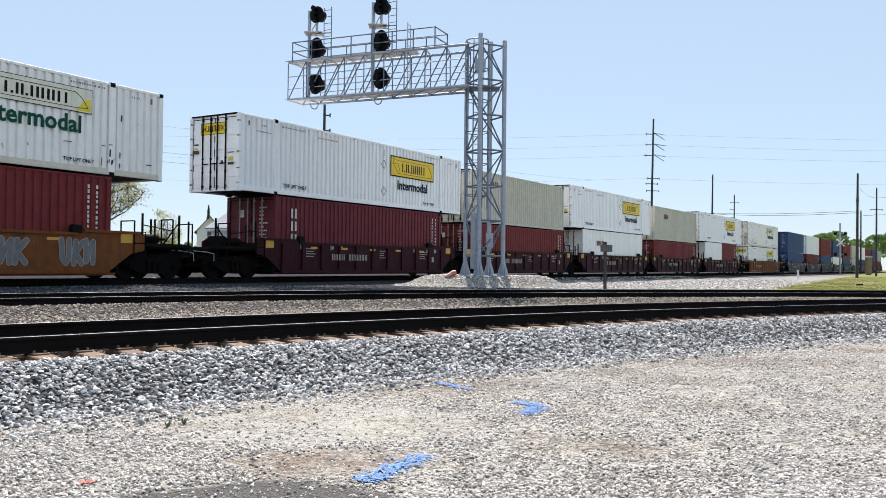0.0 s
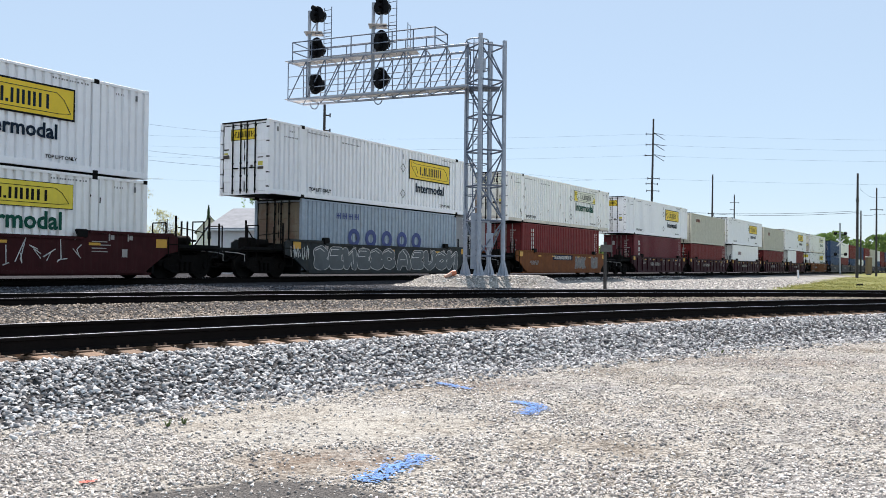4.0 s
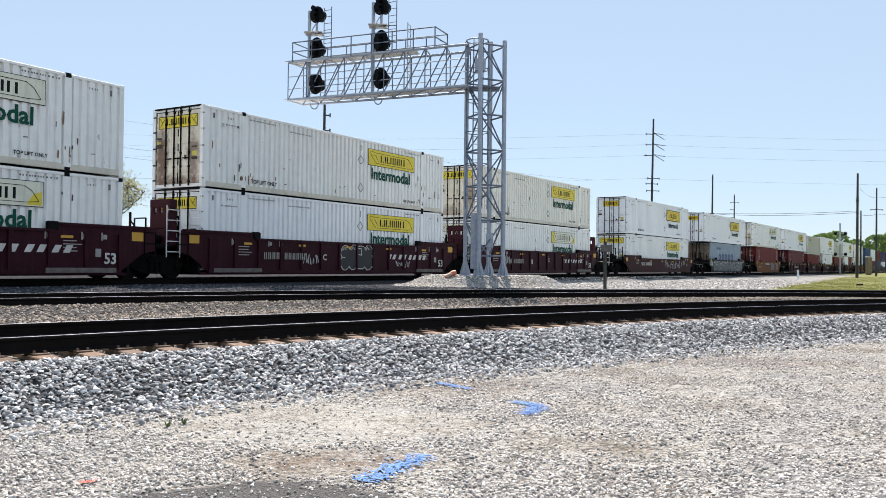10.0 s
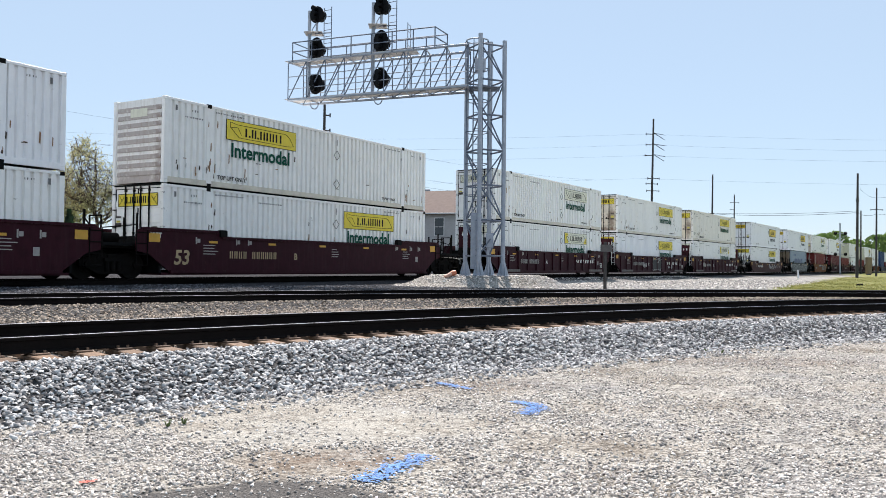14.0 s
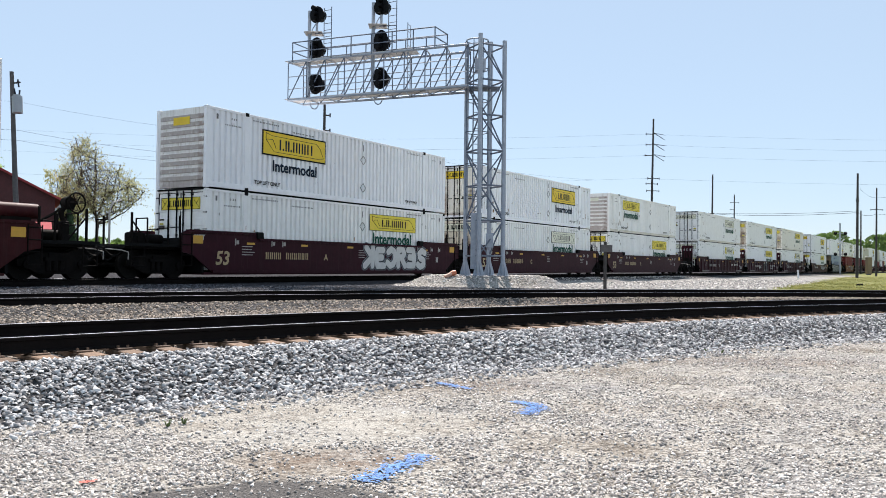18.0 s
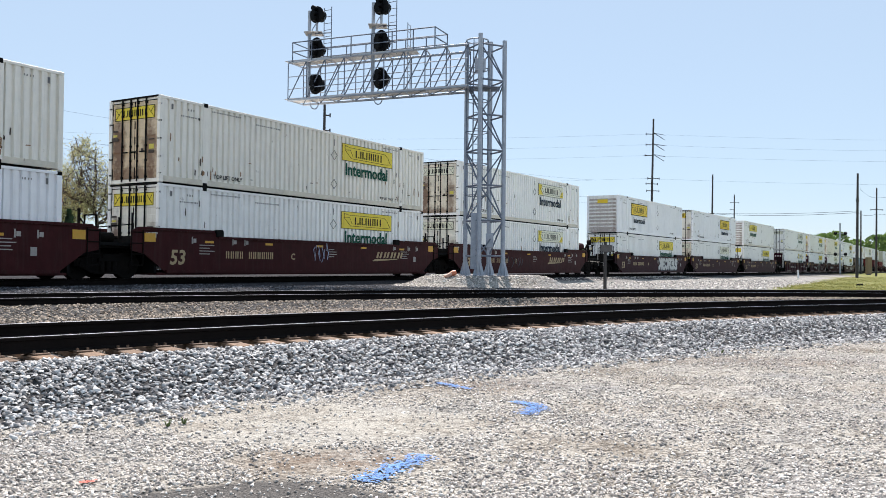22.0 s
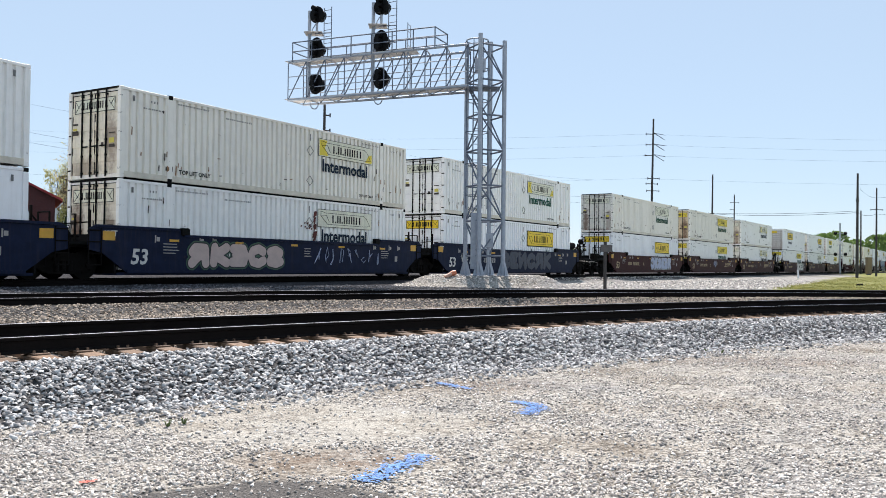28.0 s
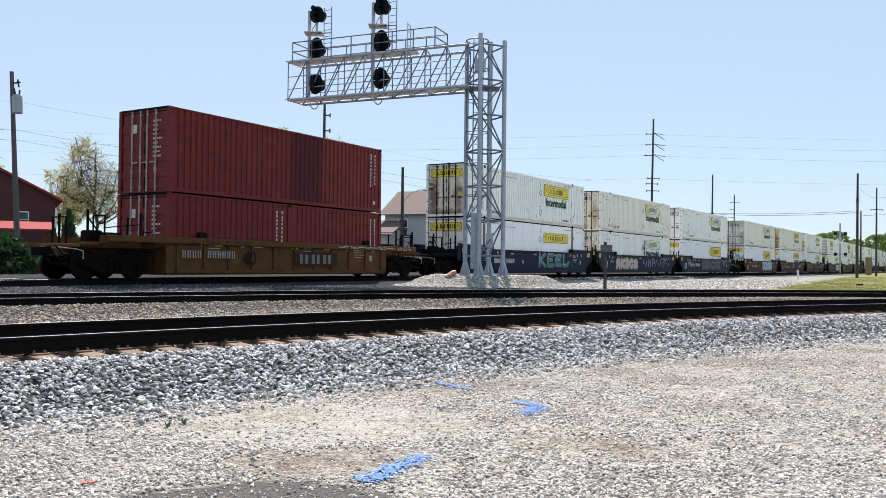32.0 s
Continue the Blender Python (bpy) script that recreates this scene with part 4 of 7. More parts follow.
                g.tube(p0, p1, 0.011, 4)
            return g
        graphic("sign_graphic", cached(("bars", logo, turned, round(H, 2)), lambda: bars().mesh("sign_graphic", M[ink])), None, sign)
        if logo != "yplain":
            tm = text_mesh("Intermodal", 0.72 if logo not in ("gold", "plain") else 0.60, M["green"] if logo == "yellow" or (logo == "faded" and seed not in (12, 13, 20, 21)) else M["navy"])
            part("lettering", tm, None, t, "painted word on the side", at=pose(x0 + (0.22 if logo not in ("gold", "plain") else 0.55), yf - 0.002, zb - (0.60 if logo not in ("gold", "plain") else 0.58)))
        # on the doors or the nose
        ds = cached(("endsign", feet, logo, round(H, 2)), lambda: G().box(-L / 2 + 0.026, -L / 2 + 0.034, -1.0 if logo != "gold" else -0.62, 1.0 if logo != "gold" else 0.72, H - 0.74, H - 0.30).mesh("door_sign", M[face if logo != "faded" else "faded"]))
        if not turned:
            es = part("door_sign", ds, None, t, "company sign across the doors")
            graphic("sign_graphic", cached(("endbars", logo, round(H, 2)), lambda: _end_bars(L, H, logo)), None, es)
    if feet == 53:
        tl = text_mesh("TOP LIFT ONLY", 0.20, M["ink"])
        part("lettering", tl, None, t, "painted lifting instruction", at=pose(-5.7, yf - 0.002, br + 0.10))
        part("lettering", text_mesh("TOP LIFT ONLY", 0.15, M["ink"]), None, t, "painted lifting instruction", at=pose(4.4, yf - 0.002, br + 0.10))
        graphic("marking", cached(("marks", round(H, 2)), lambda: _marks53(yf, H)), None, t, "rows of small stencilled marks")
        if colour != "white" or rust:
            v = seed % 6
            graphic("scuff", cached(("scuffs", v, round(H, 2)), lambda: _scuffs(yf, H, v, "scuff")), None, t, "dark scrapes in the paint")
            graphic("rust_run", cached(("runs", v, round(H, 2)), lambda: _scuffs(yf, H, v + 20, "rustrun")), None, t, "rust runs in the paint")
        if not turned:
            graphic("door_label", cached(("doorlabels", round(H, 2)), lambda: _door_labels(L, H, "label")), None, t, "yellow labels on the doors")
            graphic("door_label", cached(("doorlabels2", round(H, 2)), lambda: _door_labels(L, H, "scuff")), None, t, "small dark labels on the doors")
    elif colour in ("red", "maroonbox", "blue", "greygreen"):
        graphic("marking", cached(("marks", feet, round(H, 2)), lambda: _marks40(yf, H, L)), None, t, "white stencilled marks in columns")
        if not turned:
            graphic("door_label", cached(("doormarks", feet, round(H, 2)), lambda: _door_marks(L, H)), None, t, "small white labels and marks on the doors")
    if seed == 13:
        graphic("scrape", cached("scrape13", lambda: _scrape(yf, H)), None, t, "dark red scraped patch beside the sign")
    if word:
        graphic("lettering", word, None, t, "large painted mark on the side")
    return runs(t, q, z)


def _scuffs(y, H, v, ink):
    """Scrapes and runs: short upright strokes, most of them low on the side and along the lifting posts."""
    g, rng = G(), random.Random(100 + v)
    for i in range(rng.randint(9, 22)):
        x = rng.choice((rng.uniform(-7.9, 7.9), rng.uniform(-8.0, -5.6), rng.gauss(-6.1, 0.25), rng.gauss(6.1, 0.25)))
        x = min(max(x, -7.95), 7.95)
        z = 0.26 + abs(rng.gauss(0, 0.35)) if rng.random() < 0.75 else rng.uniform(0.4, H - 0.6)
        w, h = rng.uniform(0.012, 0.035), rng.uniform(0.04, 0.22) * (1.6 if ink == "rustrun" else 1.0)
        g.prism([(x - w, z), (x + w * 0.6, z - 0.02), (x + w, z + h), (x - w * 0.5, z + h + 0.03)], y - 0.003, y + 0.002)
    for i in range(rng.randint(2, 5)):
        x, z, w = rng.uniform(-7.6, 7.6), rng.uniform(0.35, 1.1), rng.uniform(0.05, 0.16)
        g.prism([(x - w, z), (x + w, z + 0.01), (x + w * 0.8, z + 0.035), (x - w * 0.7, z + 0.03)], y - 0.003, y + 0.002)
    return g.mesh("scuff", M[ink])


def _scrape(y, H):
    """An upright torn scrape with flecks beside it."""
    g, rng = G(), random.Random(13)
    for i in range(26):
        x, z = 1.42 + rng.gauss(0, 0.05), rng.uniform(H - 1.75, H - 0.35)
        w, h = rng.uniform(0.03, 0.09), rng.uniform(0.05, 0.2)
        g.prism([(x - w, z), (x + w * 0.7, z - 0.03), (x + w, z + h), (x - w * 0.6, z + h * 0.8)], y - 0.003 - 0.0001 * i, y + 0.002)
    for i in range(12):
        x, z = 1.0 + rng.gauss(0, 0.16), H - 1.15 + rng.gauss(0, 0.1)
        g.prism([(x - 0.04, z), (x + 0.03, z - 0.01), (x + 0.04, z + 0.06), (x - 0.02, z + 0.07)], y - 0.003 - 0.0001 * i, y + 0.002)
    return g.mesh("scrape", M["scraped"])


def _door_labels(L, H, ink):
    g = G()
    x = -L / 2 + 0.022
    rows = ((-0.98, -0.74, 1.12, 1.28), (0.88, 1.08, 1.62, 1.69)) if ink == "label" else ((-1.0, -0.72, 0.98, 1.08), (-0.46, -0.34, 1.02, 1.16), (0.82, 1.14, 1.46, 1.60), (0.84, 1.1, 1.78, 1.84), (-1.0, -0.72, 1.42, 1.46))
    for a, b, c, d in rows:
        g.box(x - 0.004, x, a, b, c, d)
    return g.mesh("door_label", M[ink])


def _door_marks(L, H):
    """Small pale labels and rows of marks on a coloured box's doors."""
    g, rng = G(), random.Random(17)
    x = -L / 2 + 0.024
    g.box(x - 0.004, x, 0.38, 0.60, H - 0.82, H - 0.52)
    g.box(x - 0.004, x, -0.62, -0.50, 0.72, 0.90)
    for i in range(9):
        z = H - 0.42 - i * 0.15
        y = -0.45
        while y > -0.95 + rng.uniform(0.0, 0.3):
            w = rng.uniform(0.03, 0.07)
            g.box(x - 0.004, x, y - w, y, z - 0.06, z)
            y -= w + 0.03
    return g.mesh("door_label", M["whiteink"])


def _end_bars(L, H, logo):
    """The framed name across the doors, read from behind."""
    g = G()
    x = -L / 2 + 0.024
    a, b = (-0.62, 0.62) if logo != "gold" else (-0.45, 0.52)
    for u0, u1, v0, v1 in name_strokes():
        g.box(x - 0.006, x, b - u1 * (b - a), b - u0 * (b - a), H - 0.63 + 0.23 * v0, H - 0.63 + 0.23 * v1)
    y0, y1 = (-1.0, 1.0) if logo != "gold" else (-0.62, 0.72)
    for c, d, e, f in ((y0, y1, H - 0.74, H - 0.72), (y0, y1, H - 0.32, H - 0.30), (y0, y0 + 0.02, H - 0.74, H - 0.30), (y1 - 0.02, y1, H - 0.74, H - 0.30)):
        g.box(x - 0.006, x, c, d, e, f)
    for c, d in ((y0 + 0.05, 1), (y1 - 0.05, -1)):
        g.tube((x, c, H - 0.68), (x, c + d * 0.26, H - 0.40), 0.010, 4)
        g.tube((x, c, H - 0.36), (x, c + d * 0.16, H - 0.55), 0.010, 4)
    return g.mesh("sign_graphic", M["ink"])


def _marks53(y, H):
    g = G()
    rng = random.Random(4)
    for x0, x1, z, h in ((-5.8, -4.4, H - 0.20, 0.05), (-3.6, -2.3, H - 0.34, 0.05), (4.6, 5.8, H - 0.19, 0.05), (-6.9, -6.6, H - 0.30, 0.07), (-7.2, -6.4, H - 0.55, 0.05), (6.8, 7.1, H - 0.28, 0.06)):
        x = x0
        while x < x1:
            w = rng.uniform(0.025, 0.06)
            g.box(x, min(x + w, x1), y - 0.003, y, z - h, z)
            x += w + rng.uniform(0.03, 0.08)
    g.box(-7.62, -7.54, y - 0.004, y, H - 0.42, H - 0.24)
    g.box(7.54, 7.62, y - 0.004, y, H - 0.42, H - 0.24)
    g.box(1.05, 1.09, y - 0.004, y, H - 0.55, H - 0.28)
    for zc in (H - 0.95, 0.72):
        for j in range(4):
            a0, a1 = j * math.pi / 2, (j + 1) * math.pi / 2
            g.tube((1.07 + 0.2 * math.cos(a0), y - 0.002, zc + 0.2 * math.sin(a0)), (1.07 + 0.2 * math.cos(a1), y - 0.002, zc + 0.2 * math.sin(a1)), 0.012, 4)
    return g.mesh("marking", M["mark"])


def _marks40(y, H, L):
    g = G()
    rng = random.Random(6)
    for x in (L / 2 - 0.55, L / 2 - 0.85):
        z = H - 0.3
        while z > H - 1.7:
            h = rng.uniform(0.07, 0.12)
            g.box(x, x + 0.07, y - 0.003, y, z - h, z)
            z -= h + rng.uniform(0.02, 0.09)
    g.box(L / 2 - 0.62, L / 2 - 0.50, y - 0.003, y, 0.35, 0.5)
    return g.mesh("marking", M["whiteink"])


def column_word(n, x, z0, z1, y, w=0.34):
    """A name painted downwards, as plain strokes."""
    g = G()
    h = (z1 - z0) / n
    for i in range(n):
        for a, b in ((0.0, 0.30), (0.66, 0.96)):
            g.box(x + a * w, x + b * w, y - 0.004, y, z0 + i * h + h * 0.12, z0 + (i + 1) * h - h * 0.12)
    return g.mesh("lettering", M["whiteink"])


def row_word(n, x0, x1, z0, z1, y, ink, slant=0.0):
    """A painted name as pairs of plain strokes; a slanting one stands on a tapering flourish."""
    g = G()
    w = (x1 - x0) / n
    for i in range(n):
        for p in (0.08, 0.52):
            a = x0 + (i + p) * w
            g.prism([(a, z0), (a + w * 0.25, z0), (a + w * 0.25 + slant, z1), (a + slant, z1)], y - 0.004, y)
    if slant and ink == "oldgold":
        g.prism([(x0 - 0.25, z0 - 0.16), (x1 - 0.55, z0 - 0.07), (x1 - 0.35, z0 - 0.03), (x0 - 0.05, z0 - 0.05)], y - 0.004, y)
    return g.mesh("lettering", M[ink])


def rings(n, x0, x1, z, y, ink):
    """A row of heavy ring shapes."""
    g = G()
    w = (x1 - x0) / n
    for i in range(n):
        c = x0 + (i + 0.5) * w
        for j in range(16):
            a0, a1 = 2 * math.pi * j / 16, 2 * math.pi * (j + 1) / 16
            q = [(c + 0.42 * math.cos(a0), z + 0.40 * math.sin(a0)), (c + 0.42 * math.cos(a1), z + 0.40 * math.sin(a1)), (c + 0.20 * math.cos(a1), z + 0.20 * math.sin(a1)), (c + 0.20 * math.cos(a0), z + 0.20 * math.sin(a0))]
            g.prism(q, y - 0.004, y)
    for i in range(4):
        for k in (0.0, 0.12, 0.24):
            g.box(-3.9 + i * 0.42 + k, -3.9 + i * 0.42 + k + 0.05, y - 0.004, y, 2.2, 2.46)
        g.box(-3.9 + i * 0.42, -3.9 + i * 0.42 + 0.29, y - 0.0045, y, 2.31, 2.35)
    return g.mesh("lettering", M[ink])


# ---- well wagons ----
def sill_shape(half, over, low, high, step_up, step_len):
    """Outline of a well wagon's side: deep in the middle, cut up over the trucks, stepped up at the ends."""
    e = half + over
    r = [(-half + 0.5, low), (half - 0.5, low), (half - 0.3, low + 0.04), (half + 0.55, low + 0.62), (e, low + 0.72), (e, high + step_up - 0.12), (e - 0.25, high + step_up),
         (half - step_len + 0.18, high + step_up), (half - step_len, high)]
    return r + [(-a, b) for a, b in reversed(r[5:])] + [(-e, low + 0.72), (-half - 0.55, low + 0.62), (-half + 0.3, low + 0.04)]


def square_shape(half, over, low, high):
    """Outline of an older well wagon's side: square ends, the top band running out over the trucks."""
    e = half + over
    r = [(half + 0.1, low), (half + 0.1, high - 0.24), (e, high - 0.24), (e, high)]
    return r + [(-a, b) for a, b in reversed(r)]


def wheelset(r=0.455):
    g = G().tube((0, -0.95, 0), (0, 0.95, 0), 0.085, 10)
    for s in (-1, 1):
        y = s * 0.72
        a, b = sorted((y - s * 0.0, y + s * 0.13))
        g.tube((0, a, 0), (0, b, 0), r, 28)
        g.tube((0, y - s * 0.03, 0), (0, y, 0), r + 0.028, 28)
        g.tube((0, y + s * 0.13, 0), (0, y + s * 0.15, 0), r * 0.42, 16)
        for k in range(6):
            t = k * math.pi / 3
            g.box(r * 0.62 * math.cos(t) - 0.03, r * 0.62 * math.cos(t) + 0.03, min(y + s * 0.13, y + s * 0.145), max(y + s * 0.13, y + s * 0.145), r * 0.62 * math.sin(t) - 0.03, r * 0.62 * math.sin(t) + 0.03)
    return g.mesh("wheelset", M["wheel"], True)


def side_frame(y0, y1):
    p = [(-1.18, 0.42), (-1.18, 0.60), (-0.95, 0.66), (-0.55, 0.80), (0.55, 0.80), (0.95, 0.66), (1.18, 0.60), (1.18, 0.42), (0.95, 0.40), (0.62, 0.22), (0.40, 0.17), (-0.40, 0.17), (-0.62, 0.22), (-0.95, 0.40)]
    g = G().prism(p, y0, y1)
    s = -1 if y0 < 0 else 1
    yo = y0 if s < 0 else y1
    for x in (-0.89, 0.89):
        g.tube((x, yo, 0.455), (x, yo + s * 0.06, 0.455), 0.13, 12)
    for x in (-0.22, 0.0, 0.22):
        g.tube((x, yo + s * 0.02, 0.26), (x, yo + s * 0.02, 0.56), 0.075, 10)
    g.box(-0.36, 0.36, min(yo, yo + s * 0.1), max(yo, yo + s * 0.1), 0.56, 0.66)
    return g


def add_truck(car, x):
    frame_me = cached("truck_frame", lambda: G().box(-0.2, 0.2, -1.12, 1.12, 0.56, 0.80, 0.03).mesh("bolster", M["truck"]))
    tr = part("truck", frame_me, None, car, "dark cast-steel wheel truck", at=pose(x, 0, 0))
    for k, (a, b) in enumerate(((-1.08, -0.94), (0.94, 1.08))):
        part("side_frame", cached(("side_frame", k), lambda: side_frame(a, b).mesh("side_frame", M["truck"])), None, tr)
    for wx in (-0.89, 0.89):
        w = part("wheelset", cached("wheelset", wheelset), None, tr, at=pose(wx, 0, 0.455))
        ROLLERS.append((w, wx))
    return tr


def well_wagon(q, feet, colour, ribbed=False, ends=(True, True), reach=(1.75, 1.75), high=1.47, number=None, numcol="whiteink", marks=True, deckcol=None, low=0.19, label="", square=False, letter=""):
    """A well wagon: x along the train, z = 0 on the rails. ends: whether it owns a truck in front / behind; reach: from the well's end to the truck."""
    t = thing("well_wagon", label, "rail wagon", "wagons of the train")
    half = feet * FT / 2 + 0.12
    mt = M[colour]
    up, sl = (0.20, 2.6) if feet == 53 else (0.10, 1.4)
    for s, k in ((-1, "n"), (1, "f")):
        y0, y1 = sorted((s * 1.40, s * 1.46))
        def side():
            g = G().prism(square_shape(half, 2.6, low, high) if square else sill_shape(half, 1.05, low, high, up, sl), y0, y1)
            yo = s * 1.46
            g.box(-half + 0.3, half - 0.3, min(yo, yo + s * 0.07), max(yo, yo + s * 0.07), low, low + 0.10)
            g.box(-half + sl, half - sl, min(s * 1.36, yo + s * 0.06), max(s * 1.36, yo + s * 0.06), high - 0.07, high + 0.01)
            for ex in (-1, 1) if not square else ():
                a, b = sorted((ex * (half - sl + 0.2), ex * (half + 0.8)))
                g.box(a, b, min(s * 1.36, yo + s * 0.06), max(s * 1.36, yo + s * 0.06), high + up - 0.07, high + up + 0.01)
            return g
        sill = part("side_sill", cached(("sill", feet, colour, k, high, low, square), lambda: side().mesh("side_sill", mt)), None, t)
        if ribbed and s < 0:
            rib = cached(("rib", colour, high), lambda: G().box(-0.05, 0.05, -1.53, -1.46, low + 0.1, high - 0.07, 0.012).mesh("side_post", mt))
            n = int(2 * half / 1.22)
            for i in range(n + 1):
                part("side_post", rib, None, sill, at=pose(-half + 0.35 + i * (2 * half - 0.7) / n, 0, 0))
        if s < 0:
            rf = cached("reflector", lambda: G().box(-0.2, 0.2, -1.472, -1.46, -0.04, 0.04).mesh("reflector", M["reflector"]))
            for i in range(5):
                part("reflector", rf, None, sill, "amber reflective strip" if i == 0 else "", at=pose(-half + 2.2 + i * (2 * half - 4.4) / 4, 0 if not ribbed else -0.03, high - 0.20))
    part("well_floor", cached(("wellfloor", feet, colour, low), lambda: G().box(-half, half, -1.40, 1.40, low - 0.06, low + 0.02).mesh("well_floor", mt)), None, t)
    er = cached("end_reflector", lambda: G().box(-0.22, 0.22, -1.474, -1.458, -0.14, 0.14).mesh("end_reflector", M["reflector"]))
    gc = cached(("guide", high), lambda: G().box(-0.16, 0.16, -1.53, -1.36, -0.02, 0.24, 0.03).mesh("corner_guide", M["black"]))
    for ex in (-1, 1):
        if not square:
            part("end_reflector", er, None, t, "amber reflective plate", at=pose(ex * (half + 0.35), 0, high - 0.12))
        part("corner_guide", gc, None, t, "dark steel corner guide", at=pose(ex * (half - sl - 0.05), 0, high))
    for i, ex in enumerate((1, -1)):
        rc = reach[i]
        own = ends[i]
        mid_x = half + rc
        def platform():
            a, b = sorted((ex * (half + 0.02), ex * (half + 0.10)))
            g = G().box(a, b, -1.40, 1.40, low, high - 0.05)
            a, b = sorted((ex * (half + 0.1), ex * (mid_x + (1.35 if own else -0.1))))
            g.box(a, b, -1.15, 1.15, 0.98, 1.10, 0.02)
            a2, b2 = sorted((ex * (half + 0.1), ex * (mid_x + (1.5 if own else 0.2))))
            g.box(a2, b2, -0.32, 0.32, 0.72, 0.98, 0.03)
            for yy in (-1.25, 1.25):
                g.box(a, b, yy - 0.1, yy + 0.1, 1.06, 1.16)
            return g
        part("end_platform", cached(("platform", feet, colour, ex, own, rc, high), lambda: platform().mesh("end_platform", M["black"] if deckcol is None else M[deckcol])), None, t, "end platform over the wheels")
        if own:
            add_truck(t, ex * mid_x)
            xr = ex * (mid_x + 0.6)
            irons = [((xr, yy, 1.1), (xr, yy, 1.98), 0.03) for yy in (-1.3, -0.75, 0.6, 1.3)]
            irons += [((xr, -1.3, 1.98), (xr, -0.75, 1.98), 0.022), ((xr, 0.6, 1.98), (xr, 1.3, 1.98), 0.022),
                      ((ex * (mid_x - 0.7), -1.35, 1.15), (ex * (mid_x - 0.7), -1.35, 2.12), 0.04), ((ex * (mid_x - 0.2), -1.35, 1.15), (ex * (mid_x - 0.2), -1.35, 1.95), 0.035),
                      ((ex * (mid_x + 1.05), -1.1, 1.1), (ex * (mid_x + 1.05), -1.1, 2.15), 0.045), ((ex * (mid_x + 1.05), 0.3, 1.1), (ex * (mid_x + 1.05), 0.3, 2.05), 0.04),
                      ((ex * (mid_x + 1.05), -1.1, 1.9), (ex * (mid_x + 0.35), -1.1, 1.12), 0.025), ((ex * (mid_x - 0.7), -1.35, 1.75), (ex * (mid_x + 0.6), -1.3, 1.6), 0.018)]
            for j, (pa, pb, rr) in enumerate(irons):
                part("grab_iron", cached(("iron", feet, ex, rc, j), lambda: G().tube(pa, pb, rr, 6).mesh("grab_iron", M["truck"])), None, t)
            xm = ex * mid_x
            part("brake_cylinder", cached(("cylinder", feet, ex, rc), lambda: G().tube((xm - 0.42, -0.78, 1.32), (xm + 0.36, -0.78, 1.32), 0.16, 14).tube((xm + 0.36, -0.78, 1.32), (xm + 0.72, -0.78, 1.32), 0.04, 8).mesh("brake_cylinder", M["truck"], True)), None, t, "dark brake cylinder on the end platform")
            part("valve_box", cached(("valve", feet, ex, rc), lambda: G().box(xm - 0.95, xm - 0.55, -1.12, -0.62, 1.08, 1.52, 0.04).box(xm - 0.86, xm - 0.66, -1.16, -1.12, 1.2, 1.4, 0.01).mesh("valve_box", M["truck"])), None, t, "bolted brake valve")
            def hose(y0, drop):
                pts = [(ex * (mid_x + 1.1 + 0.85 * k / 9), y0, 1.02 - drop * math.sin(math.pi * k / 9)) for k in range(10)]
                return G().path(pts, 0.03, 6)
            for j, (y0, drop) in enumerate(((-0.55, 0.42), (-0.85, 0.28))):
                part("air_hose", cached(("hose", feet, ex, rc, j), lambda: hose(y0, drop).mesh("air_hose", M["black"])), None, t, "hanging rubber air hose")
            xe = ex * (mid_x + 1.42)
            part("cut_lever", cached(("cutlever", feet, ex, rc), lambda: G().path([(xe, -1.42, 0.62), (xe, -1.42, 0.86), (xe, -1.1, 0.92), (xe, -0.25, 0.98)], 0.02, 6).mesh("cut_lever", M["dullink"])), None, t, "pale bent uncoupling lever")
            def stirrup():
                g = G()
                for dx2 in (0.75, 1.25):
                    g.tube((ex * (mid_x + dx2), -1.36, 1.05), (ex * (mid_x + dx2), -1.36, 0.42), 0.02, 6)
                for zz in (0.42, 0.72):
                    g.tube((ex * (mid_x + 0.75), -1.36, zz), (ex * (mid_x + 1.25), -1.36, zz), 0.02, 6)
                return g
            part("sill_step", cached(("stirrup", feet, ex, rc), lambda: stirrup().mesh("sill_step", M["truck"])), None, t, "dark hanging step")
            def coupler():
                xa, xb = ex * (mid_x + 1.2), ex * (mid_x + 2.05)
                g = G().box(min(xa, xb), max(xa, xb), -0.1, 0.1, 0.78, 0.95, 0.02)
                g.box(min(xb, xb - ex * 0.35), max(xb, xb - ex * 0.35), -0.2, 0.2, 0.72, 1.02, 0.04)
                for i2 in range(6):
                    a0 = -0.35 - i2 * 0.08
                    g.tube((ex * (mid_x + 1.2 + i2 * 0.13), -0.3, 0.75 - 0.3 * math.sin(i2 * math.pi / 6)), (ex * (mid_x + 1.33 + i2 * 0.13), -0.3, 0.75 - 0.3 * math.sin((i2 + 1) * math.pi / 6)), 0.025, 6)
                return g
            part("coupler", cached(("coupler", feet, ex, rc), lambda: coupler().mesh("coupler", M["truck"])), None, t, "knuckle coupler and air hose")
        def steps():
            g = G()
            xx = ex * (half + 0.85)
            for dx2 in (-0.22, 0.22):
                g.tube((xx + dx2, -1.48, 0.45), (xx + dx2, -1.48, high + 0.1), 0.018, 6)
            for zz in (0.45, 0.8, 1.15, 1.5):
                g.tube((xx - 0.22, -1.48, zz), (xx + 0.22, -1.48, zz), 0.018, 6)
            return g
        part("ladder", cached(("steps", feet, ex, high), lambda: steps().mesh("ladder", M["truck"])), None, t, "steel ladder rungs")
